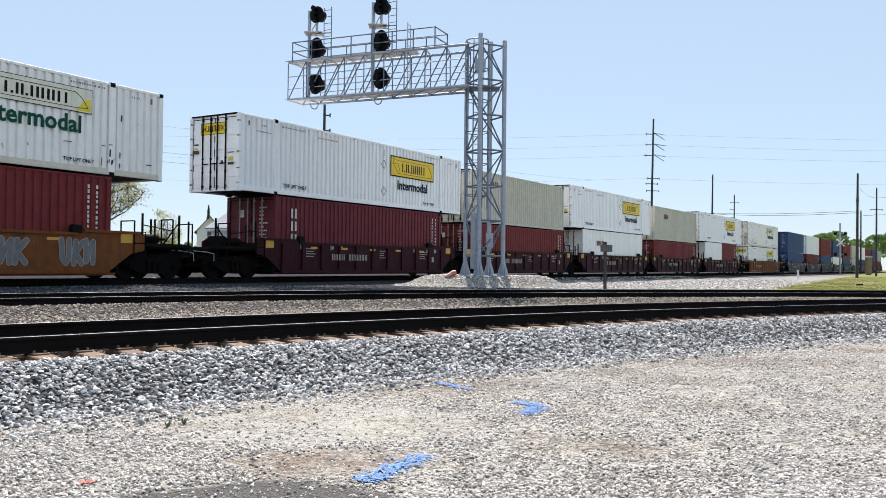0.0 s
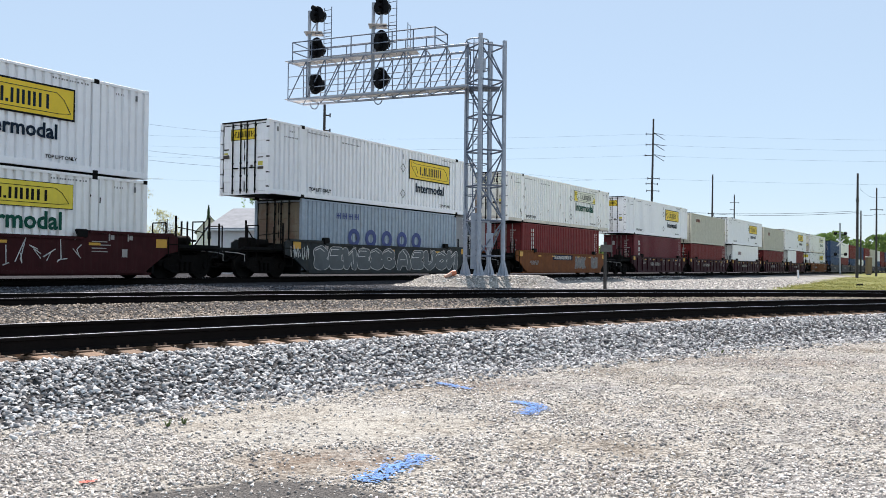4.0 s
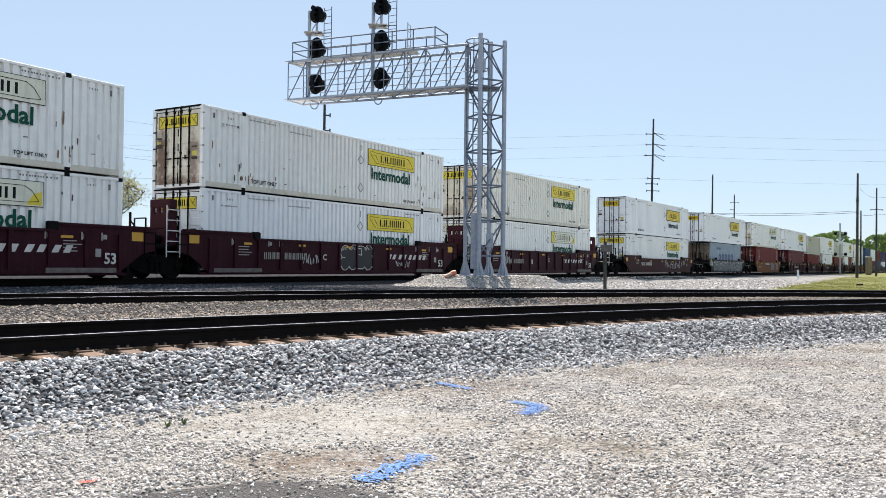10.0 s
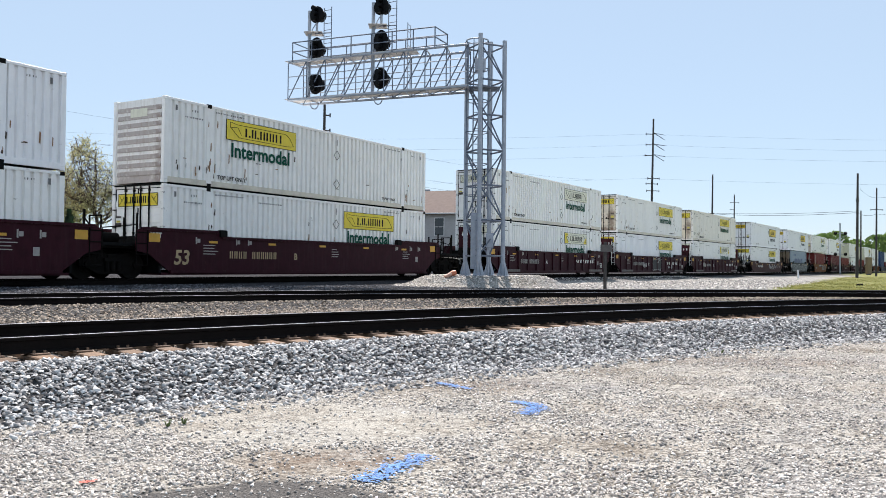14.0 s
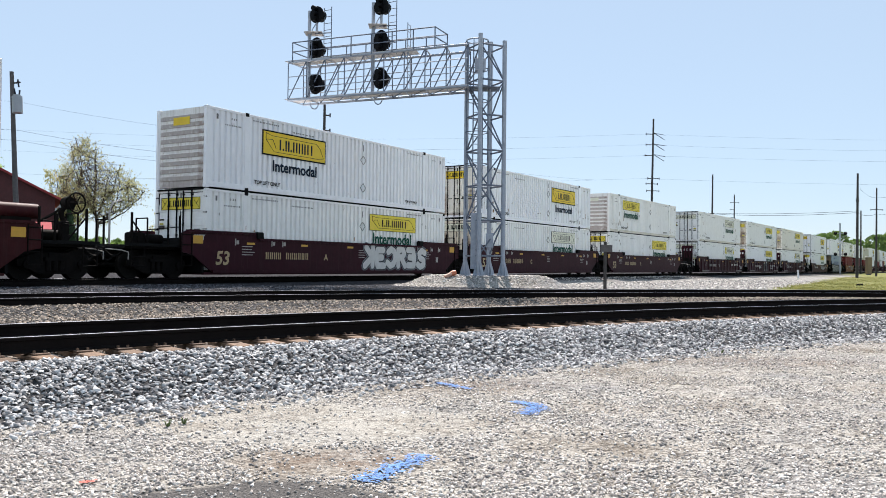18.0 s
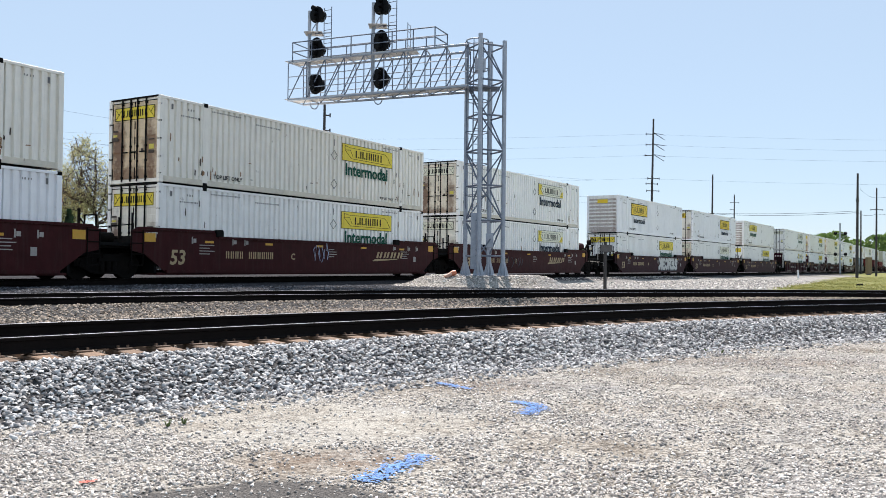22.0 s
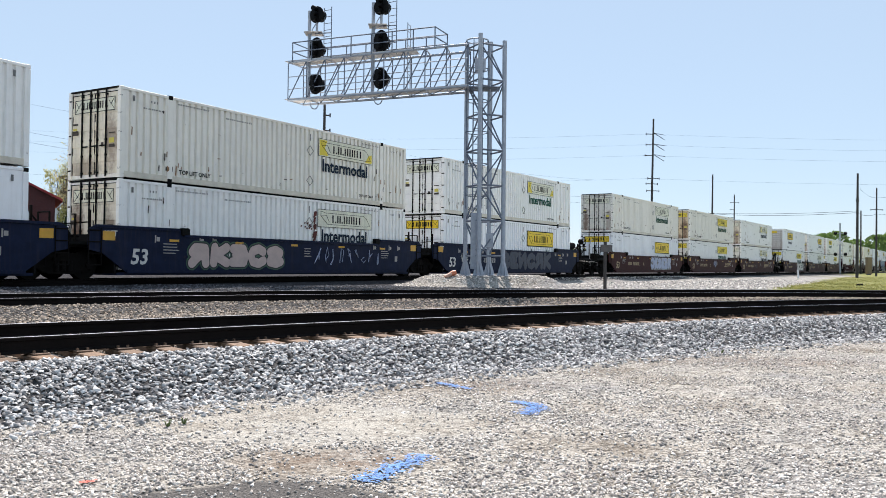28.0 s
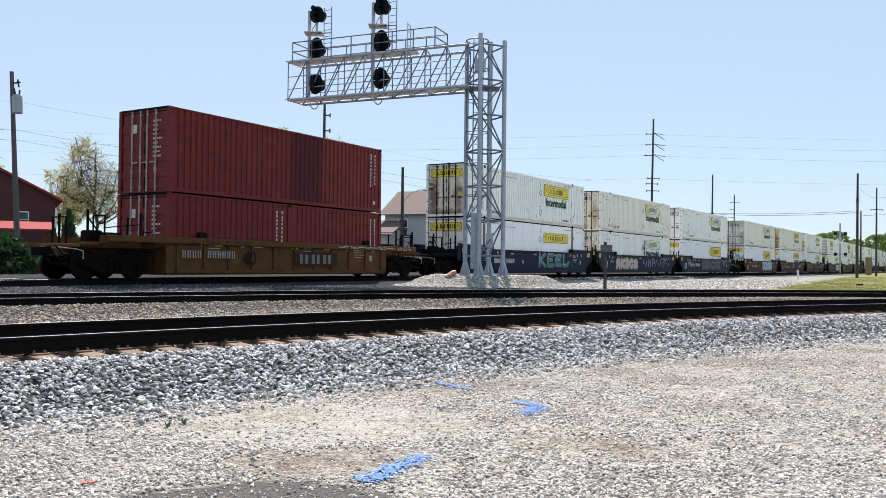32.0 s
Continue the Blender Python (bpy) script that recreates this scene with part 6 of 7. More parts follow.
# ---- signal gantry on its mound ----
LEG_TOP = 10.15


def build_gantry():
    t = thing("signal_gantry", "galvanised lattice cantilever with black signal heads beside the track", "signal gantry")
    gm = M["galv"]
    cx, cy = MAST
    legs = []
    for k in range(4):
        a = radians(-18 + 90 * k)
        legs.append((cx + 0.74 * math.cos(a), cy + 0.74 * math.sin(a)))
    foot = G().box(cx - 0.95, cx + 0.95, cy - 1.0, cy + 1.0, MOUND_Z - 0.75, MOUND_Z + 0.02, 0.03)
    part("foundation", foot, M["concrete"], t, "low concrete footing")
    tops = (LEG_TOP - 0.2, LEG_TOP, LEG_TOP - 0.15, LEG_TOP - 0.05)
    for (x, y), zt in zip(legs, tops):
        g = G().tube((x, y, MOUND_Z), (x, y, zt), 0.085, 12)
        g.tube((x, y, MOUND_Z), (x, y, MOUND_Z + 0.04), 0.24, 12)
        for k in range(4):
            a = k * math.pi / 2 + 0.4
            g.add(
                [(x + 0.08 * math.cos(a), y + 0.08 * math.sin(a), MOUND_Z + 0.04), (x + 0.23 * math.cos(a), y + 0.23 * math.sin(a), MOUND_Z + 0.04), (x + 0.08 * math.cos(a), y + 0.08 * math.sin(a), MOUND_Z + 0.55),
                 (x + 0.08 * math.cos(a) + 0.015, y + 0.08 * math.sin(a) + 0.015, MOUND_Z + 0.04), (x + 0.23 * math.cos(a) + 0.015, y + 0.23 * math.sin(a) + 0.015, MOUND_Z + 0.04), (x + 0.08 * math.cos(a) + 0.015, y + 0.08 * math.sin(a) + 0.015, MOUND_Z + 0.55)],
                [(0, 1, 2), (5, 4, 3), (0, 3, 4, 1), (1, 4, 5, 2), (2, 5, 3, 0)])
        part("leg", g, gm, t, "tubular mast leg", smooth=True)
    levels = [MOUND_Z + 0.75 + i * 1.32 for i in range(7)]
    for i, z in enumerate(levels):
        for k in range(4):
            a, b = legs[k], legs[(k + 1) % 4]
            part("brace", G().tube((*a, z), (*b, z), 0.035, 6), M["bar"], t)
            if i < 6:
                z2 = levels[i + 1]
                lo, hi = (z, z2) if (i + k) % 2 else (z2, z)
                part("brace", G().tube((*a, lo), (*b, hi), 0.03, 6), M["bar"], t)
    # hoop round the top, ladder inside, junction box and cable duct
    hx = cx - 0.32
    for zc in (LEG_TOP - 0.15, 8.9, 7.7, 6.5, 5.3, 4.1):
        hoop = G()
        for i in range(16):
            a0, a1 = radians(i * 22.5), radians((i + 1) * 22.5)
            hoop.tube((hx + 0.42 * math.cos(a0), cy + 0.42 * math.sin(a0), zc), (hx + 0.42 * math.cos(a1), cy + 0.42 * math.sin(a1), zc), 0.028 if zc > 9 else 0.018, 6)
        part("hoop", hoop, gm if zc > 9 else M["bar"], t, "round safety hoop")
    for a in (200, 250, 300, 350):
        px, py = hx + 0.42 * math.cos(radians(a)), cy + 0.42 * math.sin(radians(a))
        part("cage_bar", G().tube((px, py, 3.6), (px, py, LEG_TOP - 0.15), 0.016, 6), M["bar"], t)
    part("mast_platform", G().box(cx - 0.6, cx + 0.55, cy - 0.4, cy + 0.45, 8.16, 8.19, 0.01), M["bar"], t, "grating landing inside the mast")
    lad = G()
    for s in (-0.16, 0.16):
        lad.tube((cx - 0.30 + s, cy + 0.05, MOUND_Z + 0.3), (cx - 0.30 + s, cy + 0.05, LEG_TOP - 0.2), 0.02, 6)
    for i in range(29):
        lad.tube((cx - 0.46, cy + 0.05, MOUND_Z + 0.5 + i * 0.3), (cx - 0.14, cy + 0.05, MOUND_Z + 0.5 + i * 0.3), 0.014, 6)
    part("ladder", lad, gm, t, "steel ladder inside the mast")
    part("junction_box", G().box(cx - 0.42, cx - 0.02, cy - 0.45, cy - 0.2, 8.75, 9.25, 0.03), gm, t, "grey junction box")
    part("cable_cabinet", G().box(cx - 0.52, cx - 0.12, cy - 0.55, cy - 0.35, MOUND_Z + 0.25, MOUND_Z + 2.35, 0.02), gm, t, "tall grey cable cover")
    part("junction_box", G().box(cx + 0.05, cx + 0.32, cy - 0.5, cy - 0.35, MOUND_Z + 1.05, MOUND_Z + 1.6, 0.02), gm, t)
    part("conduit", G().tube((cx + 0.15, cy, MOUND_Z), (cx + 0.15, cy, LEG_TOP - 0.3), 0.05, 8), gm, t, "upright cable conduit")
    # the arm: near chord A, far chord B
    A0, A1 = Vector((0.86, 31.35, 0)), Vector((-6.42, 34.5, 0))
    B0, B1 = Vector((0.98, 32.45, 0)), Vector((-5.95, 35.45, 0))
    zb, zt = 8.14, 9.70

    def P(u, w, z):
        p = A0.lerp(A1, u).lerp(B0.lerp(B1, u), w)
        return (p.x, p.y, z)

    for w in (0, 1):
        for z in (zb, zt):
            part("chord", G().tube(P(0.0, w, z), P(1.0, w, z), 0.05, 8), gm, t, "long truss chord", smooth=True)
        part("chord", G().tube(P(0.0, w, zb + 0.55), P(1.0, w, zb + 0.45), 0.018, 6), gm, t)
        part("chord", G().tube(P(0.0, w, zb + 1.05), P(1.0, w, zb + 0.95), 0.018, 6), gm, t)
    n = 9
    for i in range(n + 1):
        u = i / n
        for w in (0, 1):
            part("upright", G().tube(P(u, w, zb), P(u, w, zt), 0.022, 6), M["bar"], t)
            if i < n:
                part("diagonal", G().tube(P(u + 1 / n, w, zb), P(u, w, zt), 0.026, 6), M["bar"], t)
        for z in (zb, zt):
            part("cross_member", G().tube(P(u, 0, z), P(u, 1, z), 0.024, 6), gm, t)
        if i < n:
            part("diagonal", G().tube(P(u, 0, zb), P(u + 1 / n, 1, zb), 0.018, 6), M["bar"], t)
    # walkways of open bars, upper and lower
    for z, u0, u1 in ((zt + 0.07, 0.28, 1.0), (zb + 0.07, 0.0, 1.0)):
        g = G()
        for i in range(8):
            w = 0.02 + i * 0.11
            a, b = Vector(P(u0, w, z)), Vector(P(u1 + 0.02, w, z))
            side = Vector((0.012, 0.03, 0))
            g.add([a - side, a + side, b + side, b - side, a - side - Vector((0, 0, 0.03)), a + side - Vector((0, 0, 0.03)), b + side - Vector((0, 0, 0.03)), b - side - Vector((0, 0, 0.03))],
                  [(0, 1, 2, 3), (7, 6, 5, 4), (0, 4, 5, 1), (1, 5, 6, 2), (2, 6, 7, 3), (3, 7, 4, 0)])
        tagged(part("walkway", g, M["walk"], t, "open grating walkway"), kind="stuff")
    for w, ua in ((-0.05, 0.17), (1.05, 0.13)):
        for z in (zt + 0.40, zt + 0.78):
            part("handrail", G().tube(P(ua, w, z), P(0.97, w, z), 0.024, 6), M["bar"], t)
        for i in range(8):
            u = ua + (0.97 - ua) * i / 7
            part("baluster", G().tube(P(u, w, zt), P(u, w, zt + 0.78), 0.024, 6), M["bar"], t)
    for z in (zt + 0.40, zt + 0.78):
        part("handrail", G().tube(P(0.97, -0.05, z), P(0.97, 1.05, z), 0.024, 6), M["bar"], t)
        part("handrail", G().tube(P(0.17, -0.05, z), P(0.13, 1.05, z), 0.024, 6), M["bar"], t)
    lad = G()
    for w in (0.35, 0.75):
        lad.tube(P(0.33, w, zb), P(0.33, w, zt + 1.2), 0.018, 6)
    for i in range(10):
        lad.tube(P(0.33, 0.35, zb + 0.2 + i * 0.28), P(0.33, 0.75, zb + 0.2 + i * 0.28), 0.012, 6)
    part("ladder", lad, gm, t, "short ladder up to the walkway")
    # two signal posts with three heads each
    face = Vector((-0.52, -0.854, 0))
    right = Vector((0.854, -0.52, 0))
    for u, lift in ((0.885, 0.06), (0.508, 0.06)):
        base = Vector(P(u, 0.25, 0)) - right * 0.1
        post = G().tube((base.x, base.y, zb + 0.1), (base.x, base.y, zt + 2.05 + lift), 0.07, 10)
        part("signal_post", post, gm, t, "upright post for signal heads", smooth=True)
        lad = G()
        for s in (0.72, 1.10):
            q = base + right * s + Vector((0, 0.25, 0))
            lad.tube((q.x, q.y, zt), (q.x, q.y, zt + 2.2), 0.018, 6)
        for i in range(8):
            q0, q1 = base + right * 0.72 + Vector((0, 0.25, 0)), base + right * 1.10 + Vector((0, 0.25, 0))
            lad.tube((q0.x, q0.y, zt + 0.2 + i * 0.27), (q1.x, q1.y, zt + 0.2 + i * 0.27), 0.013, 6)
        part("ladder", lad, M["bar"], t, "ladder behind the signal heads")
        part("platform", G().box(base.x - 0.18, base.x + 0.55, base.y - 0.3, base.y + 0.35, zt + 1.16, zt + 1.21, 0.01), M["walk"], t, "small service platform")
        for zc, big, tall in ((zb + 0.62, 0.34, 0.42), (zt + 0.50, 0.34, 0.47), (zt + 1.90, 0.34, 0.34)):
            c = base + right * 0.39
            c = Vector((c.x, c.y, zc))
            g = G()
            ring = []
            for fz, rr in ((0.0, big), (0.04, big), (0.05, big * 0.96)):
                ring.append((c + face * fz, rr))
            V, Fc, k = [], [], 24
            for cc, rr in ring:
                for i in range(k):
                    a = 2 * math.pi * i / k
                    V.append(cc + right * (rr * math.cos(a)) + Vector((0, 0, rr * tall / big * math.sin(a))))
            for j in range(2):
                for i in range(k):
                    Fc.append((j * k + i, j * k + (i + 1) % k, (j + 1) * k + (i + 1) % k, (j + 1) * k + i))
            Fc += [tuple(range(k - 1, -1, -1)), tuple(range(2 * k, 3 * k))]
            g.add(V, Fc)
            head = part("signal_head", g, M["sig"], t, "black round signal backboard", smooth=True)
            h = G()
            h.tube(c - face * 0.02, c - face * 0.32, 0.24, 14)
            for dz in (-0.2, 0.02, 0.22):
                h.tube(c + face * 0.05 + Vector((0, 0, dz)), c + face * 0.28 + Vector((0, 0, dz)), 0.10, 10)
            part("housing", h, M["sig"], head, "lamp housing and hoods", smooth=True)
            part("bracket", G().tube((base.x, base.y, zc - 0.1), tuple(c + Vector((0, 0, -0.1))), 0.03, 6), gm, head)
        bar_z = zt + 1.14
        q0, q1 = base + right * 0.3, base + right * 1.1 + Vector((0, 0.25, 0))
        part("stay", G().tube((q0.x, q0.y, bar_z), (q1.x, q1.y, bar_z), 0.022, 6), M["bar"], t)
        q0 = base + right * 0.72 + Vector((0, 0.25, 0))
        part("stay", G().tube((base.x, base.y, zt + 1.98), (q0.x, q0.y, zt + 1.92), 0.018, 6), M["bar"], t)
        q2 = base + right * 0.39
        part("mounting_pipe", G().tube((q2.x, q2.y, bar_z), (q2.x, q2.y, zt + 1.6), 0.05, 8), gm, t, "pipe under the upper signal head")
        part("cable", G().path([tuple(q2 + Vector((0, -0.1, zt + 1.55))), tuple(base + right * 0.2 + Vector((0, -0.15, zt + 1.3))), tuple(base + right * 0.1 + Vector((0, -0.12, zt + 1.0)))], 0.02, 6), gm, t)
        loop = G()
        c = Vector(P(u - 0.015, 0.35, zb - 0.10))
        for i in range(10):
            a0, a1 = math.pi + math.pi * i / 10, math.pi + math.pi * (i + 1) / 10
            loop.tube((c.x + 0.17 * math.cos(a0), c.y, c.z + 0.26 * math.sin(a0)), (c.x + 0.17 * math.cos(a1), c.y, c.z + 0.26 * math.sin(a1)), 0.022, 6)
        part("cable_loop", loop, M["galv"], t, "hanging cable loop")
    return t


M["walk"] = mat("walkway_grating", (0.58, 0.55, 0.52), 0.6, 0.1, var=0.15)
M["sig"] = mat("signal_black", (0.004, 0.0045, 0.006), 0.6, var=0.3, spec=0.12)
build_gantry()


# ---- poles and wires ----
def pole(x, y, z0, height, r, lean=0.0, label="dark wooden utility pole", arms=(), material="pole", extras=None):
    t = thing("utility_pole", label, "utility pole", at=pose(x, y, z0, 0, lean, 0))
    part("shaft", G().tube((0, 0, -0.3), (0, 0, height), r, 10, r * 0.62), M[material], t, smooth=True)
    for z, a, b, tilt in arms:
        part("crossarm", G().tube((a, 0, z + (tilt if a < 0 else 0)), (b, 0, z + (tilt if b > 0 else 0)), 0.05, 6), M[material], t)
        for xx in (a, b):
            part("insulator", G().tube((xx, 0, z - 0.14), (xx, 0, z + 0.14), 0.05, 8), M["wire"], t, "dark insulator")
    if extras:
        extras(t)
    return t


def left_pole_gear(t):
    part("transformer", G().tube((0.45, -0.35, 9.7), (0.45, -0.35, 10.7), 0.29, 14).tube((0.45, -0.35, 10.7), (0.45, -0.35, 10.78), 0.2, 12), M["transformer"], t, "grey pole transformer", smooth=True)
    part("bushing", G().tube((0.35, -0.35, 10.75), (0.3, -0.35, 11.15), 0.05, 8).tube((0.58, -0.35, 10.75), (0.62, -0.35, 11.05), 0.05, 8), M["wire"], t)
    part("crossarm", G().tube((-0.1, 0, 11.55), (0.5, 0, 11.6), 0.05, 6), M["pole"], t)
    part("cutout", G().tube((0.45, -0.1, 11.3), (0.40, -0.1, 11.75), 0.05, 6), M["wire"], t)


def lamp_arm(t):
    part("lamp_arm", G().path([(0, 0, 6.6), (0.7, 0, 7.4), (1.5, 0, 7.75), (2.0, 0, 7.8)], 0.04, 6), M["galv"], t, "curved street lamp arm")
    part("lamp_head", G().box(1.8, 2.5, -0.14, 0.14, 7.68, 7.84, 0.05), M["galv"], t, "street lamp head")
    part("crossarm", G().box(-0.3, 0.5, -0.06, 0.06, 4.1, 4.3), M["pole"], t)


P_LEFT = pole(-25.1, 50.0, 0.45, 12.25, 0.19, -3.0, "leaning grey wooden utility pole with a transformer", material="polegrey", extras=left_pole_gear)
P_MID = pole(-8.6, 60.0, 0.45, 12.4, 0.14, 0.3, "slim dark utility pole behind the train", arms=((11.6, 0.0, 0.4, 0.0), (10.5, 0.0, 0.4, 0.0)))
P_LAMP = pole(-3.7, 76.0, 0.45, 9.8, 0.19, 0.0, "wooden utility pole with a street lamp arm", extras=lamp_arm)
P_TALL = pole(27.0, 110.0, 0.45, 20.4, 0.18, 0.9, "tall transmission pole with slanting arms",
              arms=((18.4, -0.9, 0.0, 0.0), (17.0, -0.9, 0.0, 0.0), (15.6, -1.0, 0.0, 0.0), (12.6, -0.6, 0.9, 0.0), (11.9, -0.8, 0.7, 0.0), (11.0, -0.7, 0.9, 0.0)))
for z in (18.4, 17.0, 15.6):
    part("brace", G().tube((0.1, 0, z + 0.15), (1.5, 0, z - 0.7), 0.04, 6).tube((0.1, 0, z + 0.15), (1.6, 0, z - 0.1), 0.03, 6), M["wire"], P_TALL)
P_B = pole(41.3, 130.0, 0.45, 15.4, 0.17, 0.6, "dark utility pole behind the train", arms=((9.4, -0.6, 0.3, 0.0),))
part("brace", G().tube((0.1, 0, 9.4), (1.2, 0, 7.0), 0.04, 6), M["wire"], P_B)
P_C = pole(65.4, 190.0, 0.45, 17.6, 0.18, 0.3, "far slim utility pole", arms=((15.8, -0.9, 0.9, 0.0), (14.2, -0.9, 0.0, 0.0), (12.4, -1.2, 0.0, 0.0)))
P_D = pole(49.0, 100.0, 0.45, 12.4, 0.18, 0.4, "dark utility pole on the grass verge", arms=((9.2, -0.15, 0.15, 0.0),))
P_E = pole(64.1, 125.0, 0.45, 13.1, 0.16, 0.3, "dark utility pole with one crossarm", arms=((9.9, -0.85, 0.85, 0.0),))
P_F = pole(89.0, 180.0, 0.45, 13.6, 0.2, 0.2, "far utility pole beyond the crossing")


def wire(points, sag, r=0.022):
    q = []
    for a, b in zip(points, points[1:]):
        a, b = Vector(a), Vector(b)
        n = 14
        q += [a.lerp(b, i / n) - Vector((0, 0, 4 * sag * (i / n) * (1 - i / n))) for i in range(n + (b == Vector(points[-1])))]
    V, Fc = [], []
    for i, p in enumerate(q):
        d = (q[min(i + 1, len(q) - 1)] - q[max(i - 1, 0)]).normalized()
        sd = d.cross(Vector((0, 0, 1))).normalized()
        up = sd.cross(d)
        V += [p + (sd * math.cos(k * 1.5708) + up * math.sin(k * 1.5708)) * r for k in range(4)]
        if i:
            Fc += [(4 * i - 4 + k, 4 * i - 4 + (k + 1) % 4, 4 * i + (k + 1) % 4, 4 * i + k) for k in range(4)]
    g = G().add(V, Fc)
    whole("power_line", g, M["wire"], "thin sagging overhead line", "cable", "overhead lines")


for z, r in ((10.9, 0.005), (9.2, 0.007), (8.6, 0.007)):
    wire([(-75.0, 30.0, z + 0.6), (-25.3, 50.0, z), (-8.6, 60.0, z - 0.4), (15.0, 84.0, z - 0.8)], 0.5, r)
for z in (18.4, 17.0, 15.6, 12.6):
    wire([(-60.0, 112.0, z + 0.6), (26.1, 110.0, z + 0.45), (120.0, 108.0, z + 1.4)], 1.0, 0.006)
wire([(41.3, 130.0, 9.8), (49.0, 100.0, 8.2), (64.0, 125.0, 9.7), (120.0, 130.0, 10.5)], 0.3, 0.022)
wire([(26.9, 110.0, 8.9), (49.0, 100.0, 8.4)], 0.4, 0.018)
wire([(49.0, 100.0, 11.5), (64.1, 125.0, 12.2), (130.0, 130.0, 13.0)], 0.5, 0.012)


# ---- buildings behind the train ----
def window(parent, x, y, z, w, h, facing=-1):
    f = part("window", G().box(x - w / 2 - 0.08, x + w / 2 + 0.08, y + min(0, facing * 0.06), y + max(0, facing * 0.06), z - 0.08, z + h + 0.08, 0.01), M["siding"], parent, "white framed window")
    part("pane", G().box(x - w / 2, x + w / 2, y + facing * 0.075 - 0.008, y + facing * 0.075 + 0.008, z, z + h), M["glass"], f)
    part("glazing_bar", G().box(x - w / 2, x + w / 2, y + facing * 0.085 - 0.008, y + facing * 0.085 + 0.008, z + h / 2 - 0.025, z + h / 2 + 0.025), M["siding"], f)


def gable_house(name, label, cx, cy, w, d, eave, ridge, wall, roof, along, turn, over=0.4, windows=(), boards=0.2):
    """A house; its front faces -y. along: the ridge runs 'x' (eaves in front) or 'y' (gable in front)."""
    t = thing(name, label, "house", at=pose(cx, cy, 0.4, 0, 0, turn))
    if along == "y":
        poly = [(-w / 2, 0), (w / 2, 0), (w / 2, eave), (0, ridge), (-w / 2, eave)]
        part("wall", G().prism(poly, -d / 2, d / 2, "xz"), M[wall], t)
        for s in (-1, 1):
            k = (ridge - eave) / (w / 2)
            x1 = s * (w / 2 + over)
            part("roof", G().prism([(0, ridge + 0.16), (x1, ridge - k * (w / 2 + over) + 0.16), (x1, ridge - k * (w / 2 + over)), (0, ridge)], -d / 2 - over, d / 2 + over, "xz"), M[roof], t, "roof slope")
    else:
        poly = [(-d / 2, 0), (d / 2, 0), (d / 2, eave), (0, ridge), (-d / 2, eave)]
        part("wall", G().prism(poly, -w / 2, w / 2, "yz"), M[wall], t)
        for s in (-1, 1):
            k = (ridge - eave) / (d / 2)
            y1 = s * (d / 2 + over)
            part("roof", G().prism([(0, ridge + 0.16), (y1, ridge - k * (d / 2 + over) + 0.16), (y1, ridge - k * (d / 2 + over)), (0, ridge)], -w / 2 - over, w / 2 + over, "yz"), M[roof], t, "roof slope")
    n = int(eave / boards)
    lap = G()
    for i in range(n):
        lap.box(-w / 2 - 0.012, w / 2 + 0.012, -d / 2 - 0.025, -d / 2 + 0.01, i * boards + boards * 0.82, i * boards + boards)
    part("siding", lap, M[wall], t, "lapped siding boards")
    part("gutter", G().box(-w / 2 - over, w / 2 + over, -d / 2 - over - 0.1, -d / 2 - over, eave - 0.2, eave - 0.08, 0.02), M["siding"], t, "white gutter") if along == "x" else None
    for x, z, ww, hh in windows:
        window(t, x, -d / 2 - 0.03, z, ww, hh)
    return t


barn = gable_house("red_house", "dark red boarded house with a red metal roof", -36.0, 64.8, 11.0, 10.0, 5.75, 8.56, "barn", "barnroof", "y", 26.0, 0.5, ((3.4, 3.6, 0.6, 1.0),))
part("downpipe", G().path([(5.95, -5.3, 5.35), (5.8, -5.2, 5.15), (5.56, -5.08, 4.95), (5.56, -5.08, 0.3)], 0.06, 8), M["siding"], barn, "white downpipe")
shed = thing("carport", "open carport with a sunlit red metal roof", "carport", at=pose(-26.9, 54.0, 0.45, 0, 0, 26))
part("roof", G().prism([(-1.2, 2.95), (1.2, 3.5), (1.2, 3.58), (-1.2, 3.03)], -2.0, 1.7, "yz"), M["barnroof"], shed, "red metal roof sheet")
for px, py in ((-1.8, -1.0), (1.5, -1.0), (-1.8, 1.0), (1.5, 1.0)):
    part("post", G().tube((px, py, 0), (px, py, 3.0 + 0.22 * (py + 1)), 0.06, 8), M["barn"], shed)
gable_house("garage", "white garage with a grey shingle roof", -11.9, 62.5, 7.4, 7.5, 3.5, 5.0, "siding", "shingle", "x", -14.0, 0.35)
gable_house("house", "pale house with a brown shingle roof", 0.8, 88.0, 11.0, 9.0, 6.3, 8.7, "greysiding", "shinglebrown", "x", -20.0, 0.5, ((-3.5, 4.0, 0.9, 1.6), (0.4, 4.0, 0.9, 1.7), (3.3, 4.0, 0.9, 1.6)))
gable_house("house", "low annex with a brown shingle roof", -6.2, 86.0, 4.5, 6.0, 4.2, 5.4, "greysiding", "shinglebrown", "x", -20.0, 0.4)
gable_house("house", "small house with a dark shingle roof", -41.3, 150.0, 4.4, 8.0, 6.6, 9.0, "siding", "shingledark", "y", 14.0, 0.4, ((0.0, 5.2, 0.9, 1.3),))


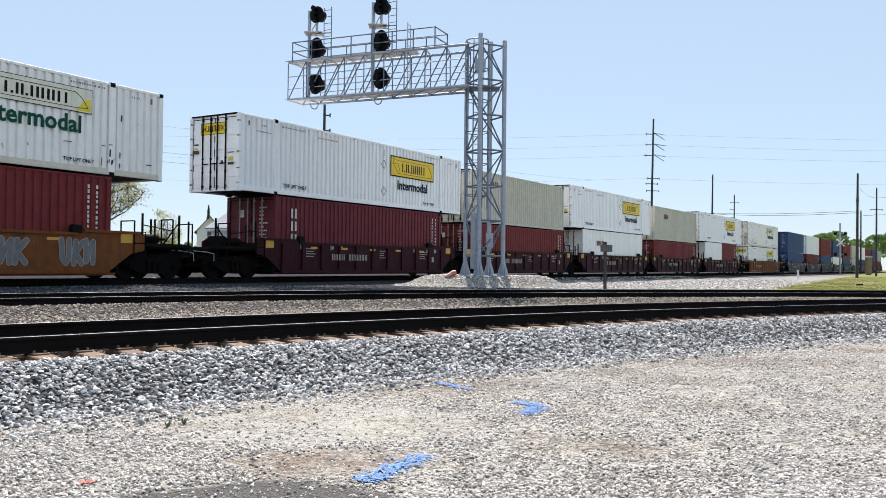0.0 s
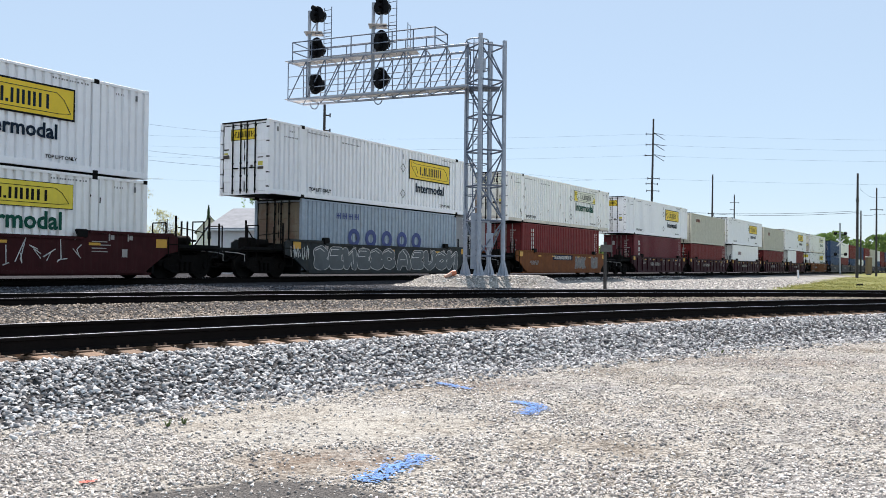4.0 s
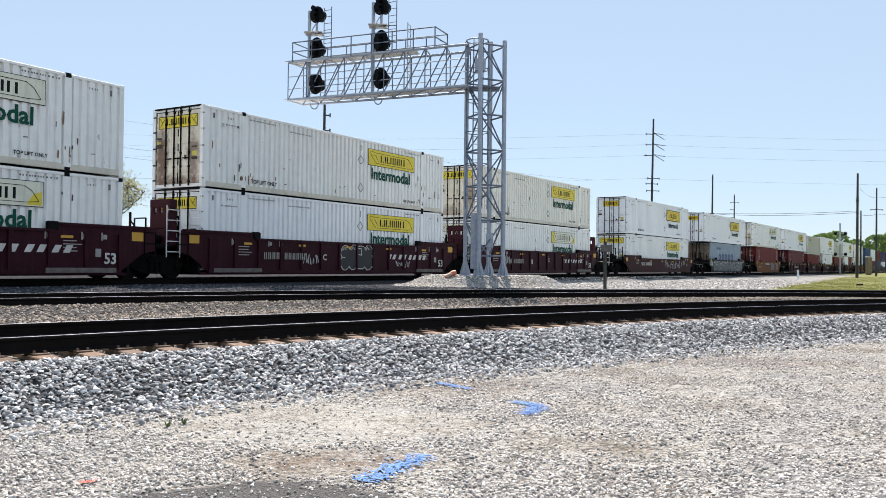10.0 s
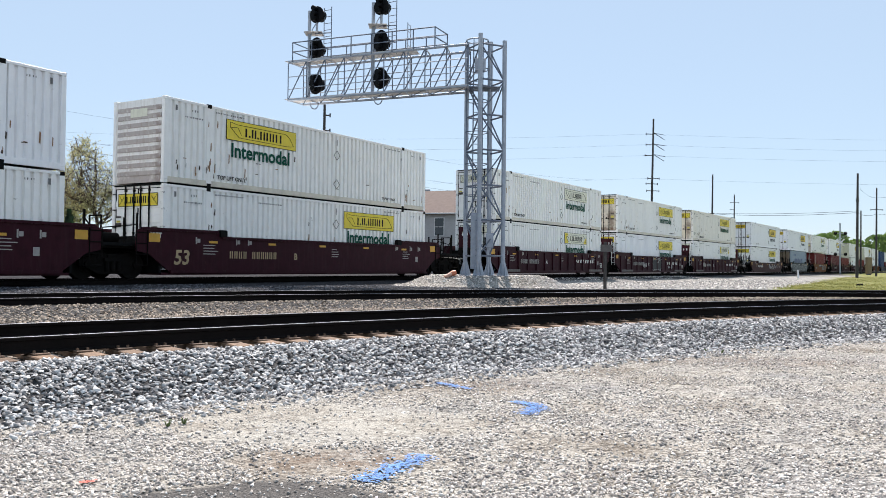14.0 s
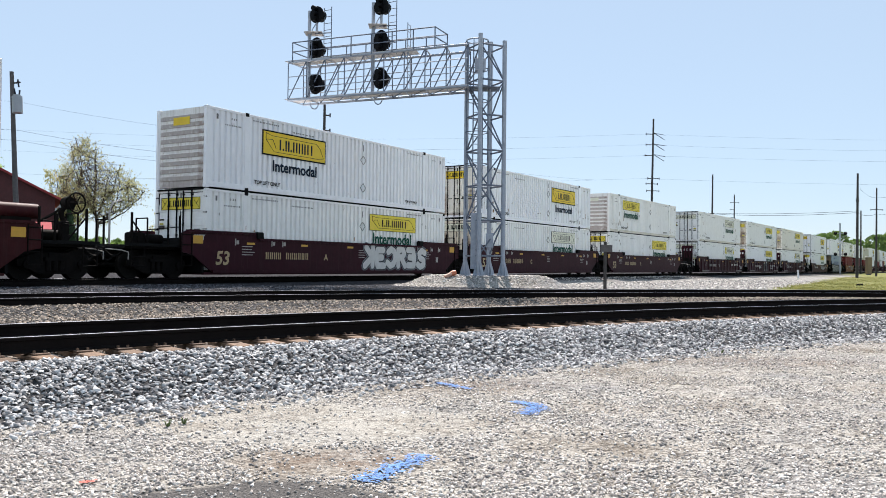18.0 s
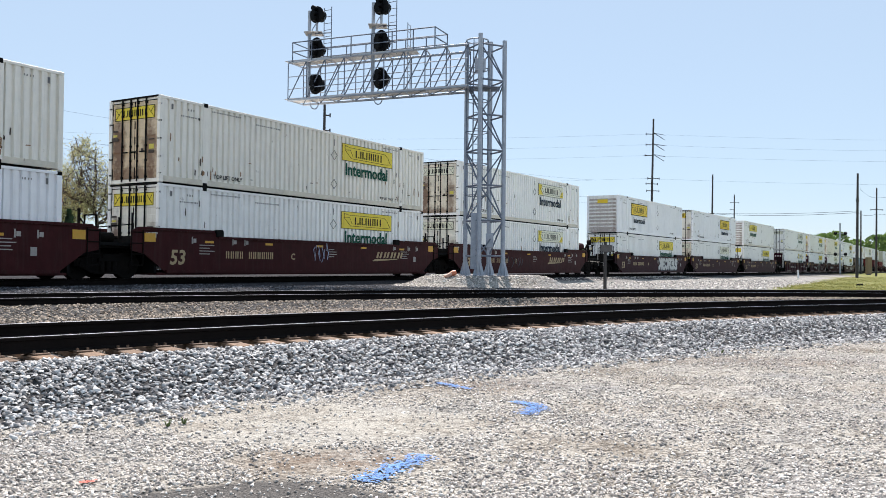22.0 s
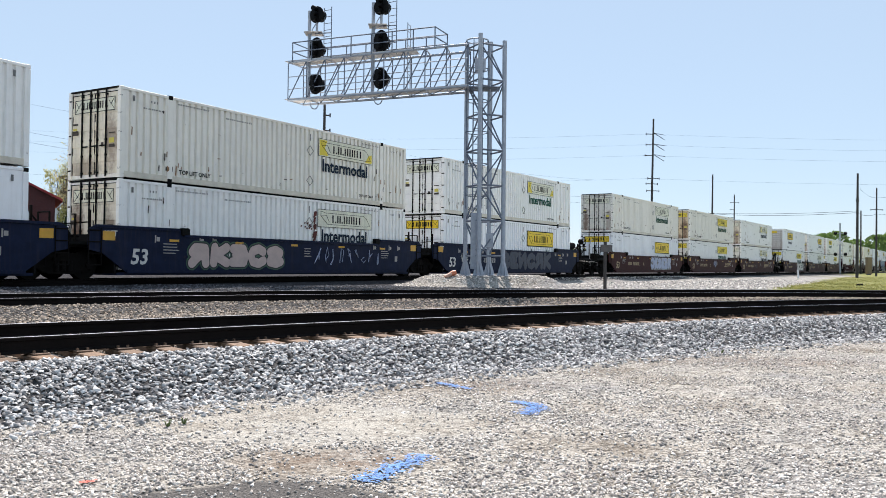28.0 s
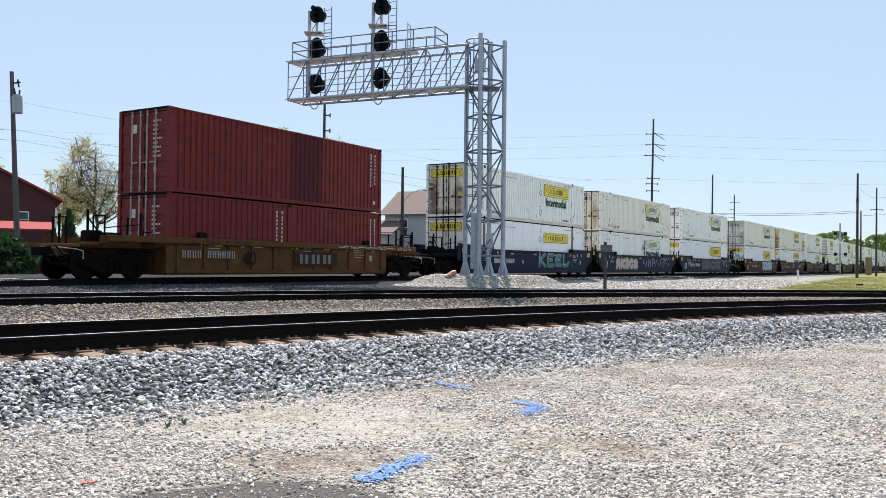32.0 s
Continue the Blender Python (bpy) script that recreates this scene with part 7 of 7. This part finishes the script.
# ---- trees ----
def tree(x, y, z, fork, mid, wide, tall, seed, leaf, leaves, leaf_size, label, r0=0.2, limbs=11, lean=0.0, twigs=9, shell=0.72):
    """A tree whose limbs fan out from a fork and arch up into an egg-shaped crown, leaves sitting on the outer twigs."""
    rng = random.Random(seed)
    t = thing("tree", label, "tree", "trees", at=pose(x, y, z))
    wood = G()
    tips = []

    def arch(p, q, r, n=5, sides=5):
        """A branch from p that swings outwards and then turns up to q; returns its points."""
        d = q - p
        c = p + Vector((d.x * 0.72, d.y * 0.72, d.z * 0.34)) + Vector((rng.uniform(-1, 1), rng.uniform(-1, 1), rng.uniform(-1, 1))) * d.length * 0.07
        pts = []
        for i in range(n + 1):
            u = i / n
            w = Vector((rng.uniform(-1, 1), rng.uniform(-1, 1), rng.uniform(-1, 1))) * (d.length * 0.018 if 0 < i < n else 0.0)
            pts.append(p * (1 - u) ** 2 + c * (2 * u * (1 - u)) + q * u * u + w)
        for i in range(n):
            wood.tube(pts[i], pts[i + 1], r * (1 - 0.72 * i / n), sides, r * (1 - 0.72 * (i + 1) / n), caps=False)
        return pts

    def in_crown(k):
        a, b = rng.uniform(0, 6.283), math.asin(rng.uniform(-0.75, 1.0))
        m2 = k * rng.uniform(0.85, 1.08)
        return Vector((lean + wide * m2 * math.cos(a) * math.cos(b), wide * m2 * math.sin(a) * math.cos(b), mid + tall * m2 * math.sin(b)))

    top = Vector((lean * 0.2, 0, fork))
    arch(Vector((0, 0, -0.2)), top, r0 * 1.3, 5, 9)
    wood.tube(top - Vector((0, 0, 0.3)), top, r0 * 0.6, 9, r0 * 0.5, caps=False)
    leader = arch(top, Vector((lean, 0, mid + tall * 0.55)), r0 * 0.62, 8, 7)
    for i in range(limbs):
        q = in_crown(0.9)
        start = leader[min(6, int(6.5 * (i / limbs) ** 1.5))]
        q.z = max(q.z, start.z + 0.15 * tall)
        pts = arch(start, q, r0 * rng.uniform(0.26, 0.42) * (1 - 0.4 * i / limbs), 8, 6)
        for j in range(2, 9):
            for _ in range(2):
                q2 = pts[j].lerp(in_crown(1.0), rng.uniform(0.2, 0.45))
                sub = arch(pts[j], q2, r0 * 0.10, 4, 4)
                for h in range(1, 5):
                    for _ in range(max(1, twigs // 4)):
                        q3 = sub[h] + Vector((rng.gauss(0, 1), rng.gauss(0, 1), rng.gauss(0.3, 1))) * wide * 0.12
                        wood.tube(sub[h], q3, r0 * 0.045, 3, r0 * 0.02, caps=False)
                        e = Vector(((q3.x - lean) / wide, q3.y / wide, (q3.z - mid) / tall)).length
                        if e > shell * rng.uniform(0.6, 1.2):
                            tips.append((sub[h], q3))
    part("trunk", wood, M["bark"], t, "branching trunk and limbs")
    V, Fc = [], []
    for i in range(leaves):
        a, b = rng.choice(tips)
        c = a.lerp(b, rng.uniform(0.4, 1.1)) + Vector((rng.gauss(0, 1), rng.gauss(0, 1), rng.gauss(0, 1))) * leaf_size * 0.7
        e = Euler((rng.uniform(0, 6.28), rng.uniform(0, 6.28), rng.uniform(0, 6.28))).to_matrix()
        sz = leaf_size * rng.uniform(0.5, 1.2)
        o = len(V)
        for p, q in ((-1, 0), (0, -0.45), (1, 0), (0, 0.45)):
            V.append(tuple(c + e @ Vector((p * sz, q * sz, 0.12 * sz * (p * p)))))
        Fc.append((o, o + 1, o + 2, o + 3))
    me = bpy.data.meshes.new("crown")
    me.from_pydata(V, [], Fc)
    me.materials.append(M[leaf])
    part("crown", me, None, t, "open crown of small spring leaves")
    return t


def cone_tree(x, y, z, h, r, seed, label):
    rng = random.Random(seed)
    t = thing("evergreen", label, "shrub", "evergreen shrubs", at=pose(x, y, z))
    part("trunk", G().tube((0, 0, -0.1), (0, 0, h * 0.4), 0.08, 6), M["bark"], t)
    V, Fc = [], []
    for i in range(1500):
        zz = h * rng.random() ** 1.3
        rr = r * (1 - zz / h) ** 0.7 * rng.uniform(0.6, 1.08)
        a = rng.uniform(0, 6.283)
        c = Vector((rr * math.cos(a), rr * math.sin(a), zz + 0.05))
        e = Euler((rng.uniform(-0.6, 0.6), rng.uniform(-0.6, 0.6), a)).to_matrix()
        o = len(V)
        s = rng.uniform(0.10, 0.22)
        for p, q in ((-0.5, -0.4), (0.5, -0.4), (0.3, 1.2), (-0.3, 1.2)):
            V.append(tuple(c + e @ Vector((0, p * s, q * s))))
        Fc.append((o, o + 1, o + 2, o + 3))
    me = bpy.data.meshes.new("crown")
    me.from_pydata(V, [], Fc)
    me.materials.append(M["leafdark"])
    part("crown", me, None, t, "dense dark green foliage")
    return t


tree(-29.0, 71.0, 0.4, 4.2, 8.1, 4.3, 3.9, 44, "bud", 10500, 0.08, "bare-limbed spring tree with opening buds", r0=0.24, limbs=17, lean=-0.3, shell=0.6)
tree(-16.6, 84.0, 0.4, 5.0, 10.4, 4.5, 4.4, 12, "leaf", 10500, 0.135, "spring tree with fresh yellow-green leaves", r0=0.26, limbs=14)
tree(-11.9, 84.0, 0.4, 5.0, 10.4, 3.2, 4.3, 23, "leaf", 7500, 0.125, "spring tree with fresh yellow-green leaves", r0=0.24, limbs=11)
tree(-40.5, 90.0, 0.4, 4.0, 8.0, 3.2, 3.2, 31, "bud", 3800, 0.16, "low budding tree behind the red house", r0=0.22)
tree(-48.5, 88.0, 0.4, 4.0, 8.6, 3.4, 3.6, 33, "leaf", 4200, 0.16, "leafing tree behind the red house", r0=0.22)
tree(-32.0, 98.0, 0.4, 2.2, 4.8, 2.6, 2.4, 37, "bud", 2600, 0.10, "low budding tree behind the yard", r0=0.16)
cone_tree(-44.5, 160.0, 0.4, 11.8, 1.1, 7, "far dark conifer behind a house")
cone_tree(-26.8, 60.5, 0.4, 4.6, 1.0, 1, "dark pointed evergreen beside the house")
cone_tree(-28.4, 61.5, 0.4, 3.4, 0.8, 2, "small dark evergreen beside the house")
cone_tree(-31.0, 53.0, 0.4, 7.6, 1.2, 3, "dark pointed evergreen before the house")


def hedge(name, x0, x1, y, h, depth, seed, label, leaf="leafdark", size=0.22, count=5000):
    rng = random.Random(seed)
    V, Fc = [], []
    for i in range(count):
        c = Vector((rng.uniform(x0, x1), y + rng.gauss(0, depth / 3), 0))
        top = h * (0.75 + 0.25 * math.sin(c.x * 1.7 + seed) * math.sin(c.x * 0.6)) * (1 - 0.25 * abs(c.y - y) / depth)
        c.z = 0.4 + top * rng.random() ** 0.6
        e = Euler((rng.uniform(0, 6.28), rng.uniform(0, 6.28), rng.uniform(0, 6.28))).to_matrix()
        s = size * rng.uniform(0.5, 1.3)
        o = len(V)
        for a, b in ((-1, 0), (0, -0.6), (1, 0), (0, 0.6)):
            V.append(tuple(c + e @ Vector((a * s, b * s, 0))))
        Fc.append((o, o + 1, o + 2, o + 3))
    me = bpy.data.meshes.new(name)
    me.from_pydata(V, [], Fc)
    me.materials.append(M[leaf])
    return tagged(new(name, me), label, kind="stuff")


hedge("hedge", -34.0, -22.9, 47.0, 2.7, 1.6, 2, "clipped dark green hedge along the yard")
hedge("shrubs", -26.0, -14.0, 74.0, 2.2, 2.0, 5, "loose green shrubs behind the train", "leaf", 0.25, 2500)


def far_woods():
    """Low woods round the horizon: uneven clumps of foliage."""
    rng = random.Random(9)
    V, Fc = [], []
    for i in range(420):
        a = radians(rng.uniform(-40, 62))
        d = rng.uniform(330, 420) if a > radians(20) else rng.uniform(380, 520)
        cx, cy = d * math.sin(a), d * math.cos(a)
        h = rng.uniform(8, 15) * (1.15 if a > radians(24) else 0.85)
        w = rng.uniform(4, 8)
        for j in range(260 if a > radians(18) else 70):
            u, b = rng.random(), rng.uniform(0, 6.283)
            el = rng.uniform(-0.6, 1.5)
            rr = w * math.cos(el) * (0.7 + 0.3 * rng.random())
            p = Vector((cx + rr * math.cos(b), cy + rr * math.sin(b), max(0.4, h - w * 0.8 + w * 0.8 * math.sin(el))))
            s = rng.uniform(0.35, 0.9) if a > radians(18) else rng.uniform(0.6, 1.5)
            e = Euler((rng.uniform(0, 6.28), rng.uniform(0, 6.28), rng.uniform(0, 6.28))).to_matrix()
            o = len(V)
            for q, r in ((-1, -0.3), (0.2, -0.8), (1, 0.3), (-0.2, 0.8)):
                V.append(tuple(p + e @ Vector((q * s, r * s, 0))))
            Fc.append((o, o + 1, o + 2, o + 3))
    me = bpy.data.meshes.new("far_woods")
    me.from_pydata(V, [], Fc)
    me.materials.append(M["wood_far"])
    return tagged(new("far_woods", me), "low line of fresh green woods on the horizon", kind="stuff")


far_woods()


def grass_tufts():
    """Rough spring grass on the verge: many short blades."""
    rng = np.random.RandomState(21)
    n = 60000
    y = 34.0 + 80.0 * rng.rand(n) ** 1.6
    x = y * rng.uniform(0.33, 0.58, n)
    _, _, dm, dt = ground_height(x, y)
    lump = np.array([noise.noise((a * 0.35, b * 0.12, 1.0)) + 0.6 * noise.noise((a * 1.1, b * 0.5, 5.0)) for a, b in zip(x, y)])
    k = (x - 11.0 - 0.53 * (y - 32.0) > 1.5 * lump) & (dm > 2.0) & (dt < -4.5) & (rng.rand(n) < 0.30 + 0.9 * lump)
    x, y = x[k], y[k]
    z = ground_height(x, y)[0]
    V, Fc = [], []
    for a, b, c, u in zip(x, y, z, rng.rand(len(x), 5)):
        for j in range(3):
            t, h = u[j] * 6.28 + j, 0.03 + 0.08 * u[3] * u[j]
            dx, dy, w = math.cos(t), math.sin(t), 0.012 + 0.02 * u[4]
            o = len(V)
            V += [(a - dy * w, b + dx * w, c - 0.01), (a + dy * w, b - dx * w, c - 0.01), (a + dx * h * 0.6, b + dy * h * 0.6, c + h)]
            Fc.append((o, o + 1, o + 2))
    me = bpy.data.meshes.new("grass")
    me.from_pydata(V, [], Fc)
    m = mat("grass_blades", (0.22, 0.25, 0.07), 0.8, var=0.3, scale=0.6, col2=(0.34, 0.33, 0.12))
    island_var(m, (0.6, 0.65, 0.6), (1.5, 1.4, 1.4))
    thin_leaf(m, 0.4)
    me.materials.append(m)
    return tagged(new("grass", me), "rough yellow-green spring grass on the verge", kind="stuff")


grass_tufts()


# ---- small things by the tracks ----
def small_things():
    s = thing("track_sign", "grey lineside sign on a dark post", "sign", at=pose(6.95, 36.2, 0.48, 0, 0, 35))
    part("post", G().box(-0.05, 0.05, -0.05, 0.05, -0.2, 2.05, 0.01), M["pole"], s)
    part("board", G().box(-0.34, 0.36, -0.075, -0.055, 1.62, 1.92, 0.005), M["polegrey"], s, "weathered grey board")
    c = thing("crossing_signal", "railroad crossing mast with lamps and crossbuck", "crossing signal", at=pose(70.5, 150.0, 0.45))
    part("mast", G().tube((0, 0, 0), (0, 0, 9.2), 0.14, 10), M["galv"], c, "pale metal mast")
    part("crossbuck", G().prism([(-0.75, 5.2), (-0.6, 5.05), (0.75, 6.3), (0.6, 6.45)], -0.2, -0.17), M["siding"], c, "white crossbuck blade")
    part("crossbuck", G().prism([(0.75, 5.2), (0.6, 5.05), (-0.75, 6.3), (-0.6, 6.45)], -0.23, -0.20), M["siding"], c, "white crossbuck blade")
    for x, z in ((-0.9, 7.4), (0.9, 7.4), (-0.9, 3.7), (0.9, 3.7)):
        part("lamp", G().tube((x, -0.1, z), (x, -0.16, z), 0.30, 14).tube((x, -0.16, z), (x, -0.5, z), 0.17, 12), M["sig"], c, "black round crossing lamp with hood")
    part("lamp_arm", G().tube((-0.9, 0, 7.4), (0.9, 0, 7.4), 0.06, 6), M["galv"], c)
    part("lamp_arm", G().tube((-0.9, 0, 3.7), (0.9, 0, 3.7), 0.06, 6), M["galv"], c)
    w = thing("marker_post", "short white marker post beside the line", "post", at=pose(36.6, 87.0, 0.5, 0, 0, 0))
    part("post", G().tube((0, 0, -0.1), (-0.06, 0, 0.85), 0.10, 10), M["siding"], w)
    o = thing("drain_pipe", "orange plastic pipe end lying on the mound", "pipe", at=pose(0.25, 31.0, 1.02, 0, 0, 25))
    part("pipe", G().tube((-0.18, 0, 0.0), (0.10, 0, 0.13), 0.075, 12), M["pinkpipe"], o, smooth=True)
    part("collar", G().tube((0.06, 0, 0.13), (0.24, 0, 0.17), 0.095, 12), M["orange"], o, "orange collar", smooth=True)
    k = thing("signal_case", "tan equipment case beside the crossing", "equipment case", at=pose(75.6, 150.0, 0.45))
    part("case", G().box(-0.4, 0.4, -0.4, 0.4, 0.2, 3.2, 0.05), M["tan"], k)
    part("lid", G().box(-0.46, 0.46, -0.46, 0.46, 3.2, 3.34, 0.04), M["siding"], k)
    part("stand", G().box(-0.3, 0.3, -0.3, 0.3, -0.2, 0.2), M["concrete"], k)
    b = thing("dark_rock", "dark stone lying on the grass verge", "stone", at=pose(25.6, 52.0, 0.47))
    part("lump", G().add(*[(ROCKS[2][0] * 0.24 + np.array([0, 0, 0.05])).tolist(), [tuple(q) for q in ROCKS[2][1].tolist()]]), M["black"], b)
    return None


M["pinkpipe"] = mat("pale_orange_plastic", (0.62, 0.36, 0.26), 0.5, var=0.12)
M["tan"] = mat("tan_paint", (0.20, 0.15, 0.09), 0.6, var=0.15)
small_things()


def paint_mark(points, width, material, label, seed):
    """A sprayed mark on the gravel: many small dabs along a line, lying on the stones."""
    rng = random.Random(seed)
    g = G()
    for (x0, y0), (x1, y1) in zip(points, points[1:]):
        n = int(math.hypot(x1 - x0, y1 - y0) * width * 4300) + 6
        for i in range(n):
            u, v = rng.random(), rng.gauss(0, 0.36)
            dx, dy = x1 - x0, y1 - y0
            L = math.hypot(dx, dy)
            x, y = x0 + dx * u - dy / L * v * width, y0 + dy * u + dx / L * v * width
            r = rng.uniform(0.006, 0.016)
            a = rng.uniform(0, 6.28)
            z = 0.016 + rng.uniform(0, 0.006)
            g.add([(x + r * math.cos(a + k * 1.2566) * rng.uniform(0.7, 1.3), y + r * math.sin(a + k * 1.2566) * rng.uniform(0.7, 1.3), z) for k in range(5)], [(0, 1, 2, 3, 4)])
    return whole("paint_mark", g, M[material], label, "paint mark", kind="stuff")


paint_mark([(-0.52, 5.62), (-0.12, 6.42)], 0.16, "bluepaint", "bright blue sprayed dash on the gravel", 1)
paint_mark([(0.76, 9.0), (1.02, 8.72), (0.80, 8.2)], 0.14, "bluepaint", "bent blue sprayed mark on the gravel", 2)
paint_mark([(-0.04, 10.35), (0.34, 9.85)], 0.10, "bluepaint", "faint blue sprayed dash at the ballast's edge", 3)
paint_mark([(-2.33, 5.56), (-2.30, 5.50)], 0.06, "redpaint", "small red sprayed spot on the gravel", 4)


def weed(x, y, seed):
    """A small tuft of weeds in the gravel."""
    rng = random.Random(seed)
    t = thing("weed", "small green weed tuft in the gravel", "weed", "weeds", at=pose(x, y, 0.0))
    for i in range(9):
        a, l = rng.uniform(0, 6.28), rng.uniform(0.03, 0.075)
        g = G()
        p0, p1 = Vector((0.01 * math.cos(a), 0.01 * math.sin(a), 0)), Vector((l * 0.8 * math.cos(a), l * 0.8 * math.sin(a), l))
        sd = Vector((-math.sin(a), math.cos(a), 0)) * 0.007
        mid = (p0 + p1) / 2 + Vector((0, 0, 0.02))
        g.add([p0 - sd, p0 + sd, mid + sd, mid - sd, p1], [(0, 1, 2, 3), (3, 2, 4)])
        part("blade", g, M["weedleaf"], t)


weed(-2.4, 7.45, 1)
weed(-2.31, 7.62, 2)
weed(4.55, 14.6, 3)
weed(4.8, 14.5, 4)
weed(-1.35, 10.4, 5)


# ---- motion ----
def motions():
    times = [i * 2.0 for i in range(17)]
    for ob, q, z in MOVERS:
        walk(ob, [(s, train_pose(q + SPEED * s, z)) for s in times])
    spin = SPEED / 0.455
    n = 480
    for w, wx in ROLLERS:
        walk(w, [(CLIP * i / n, Matrix.Translation((wx, 0, 0.455)) @ Matrix.Rotation(spin * CLIP * i / n, 4, "Y")) for i in range(n + 1)])


motions()
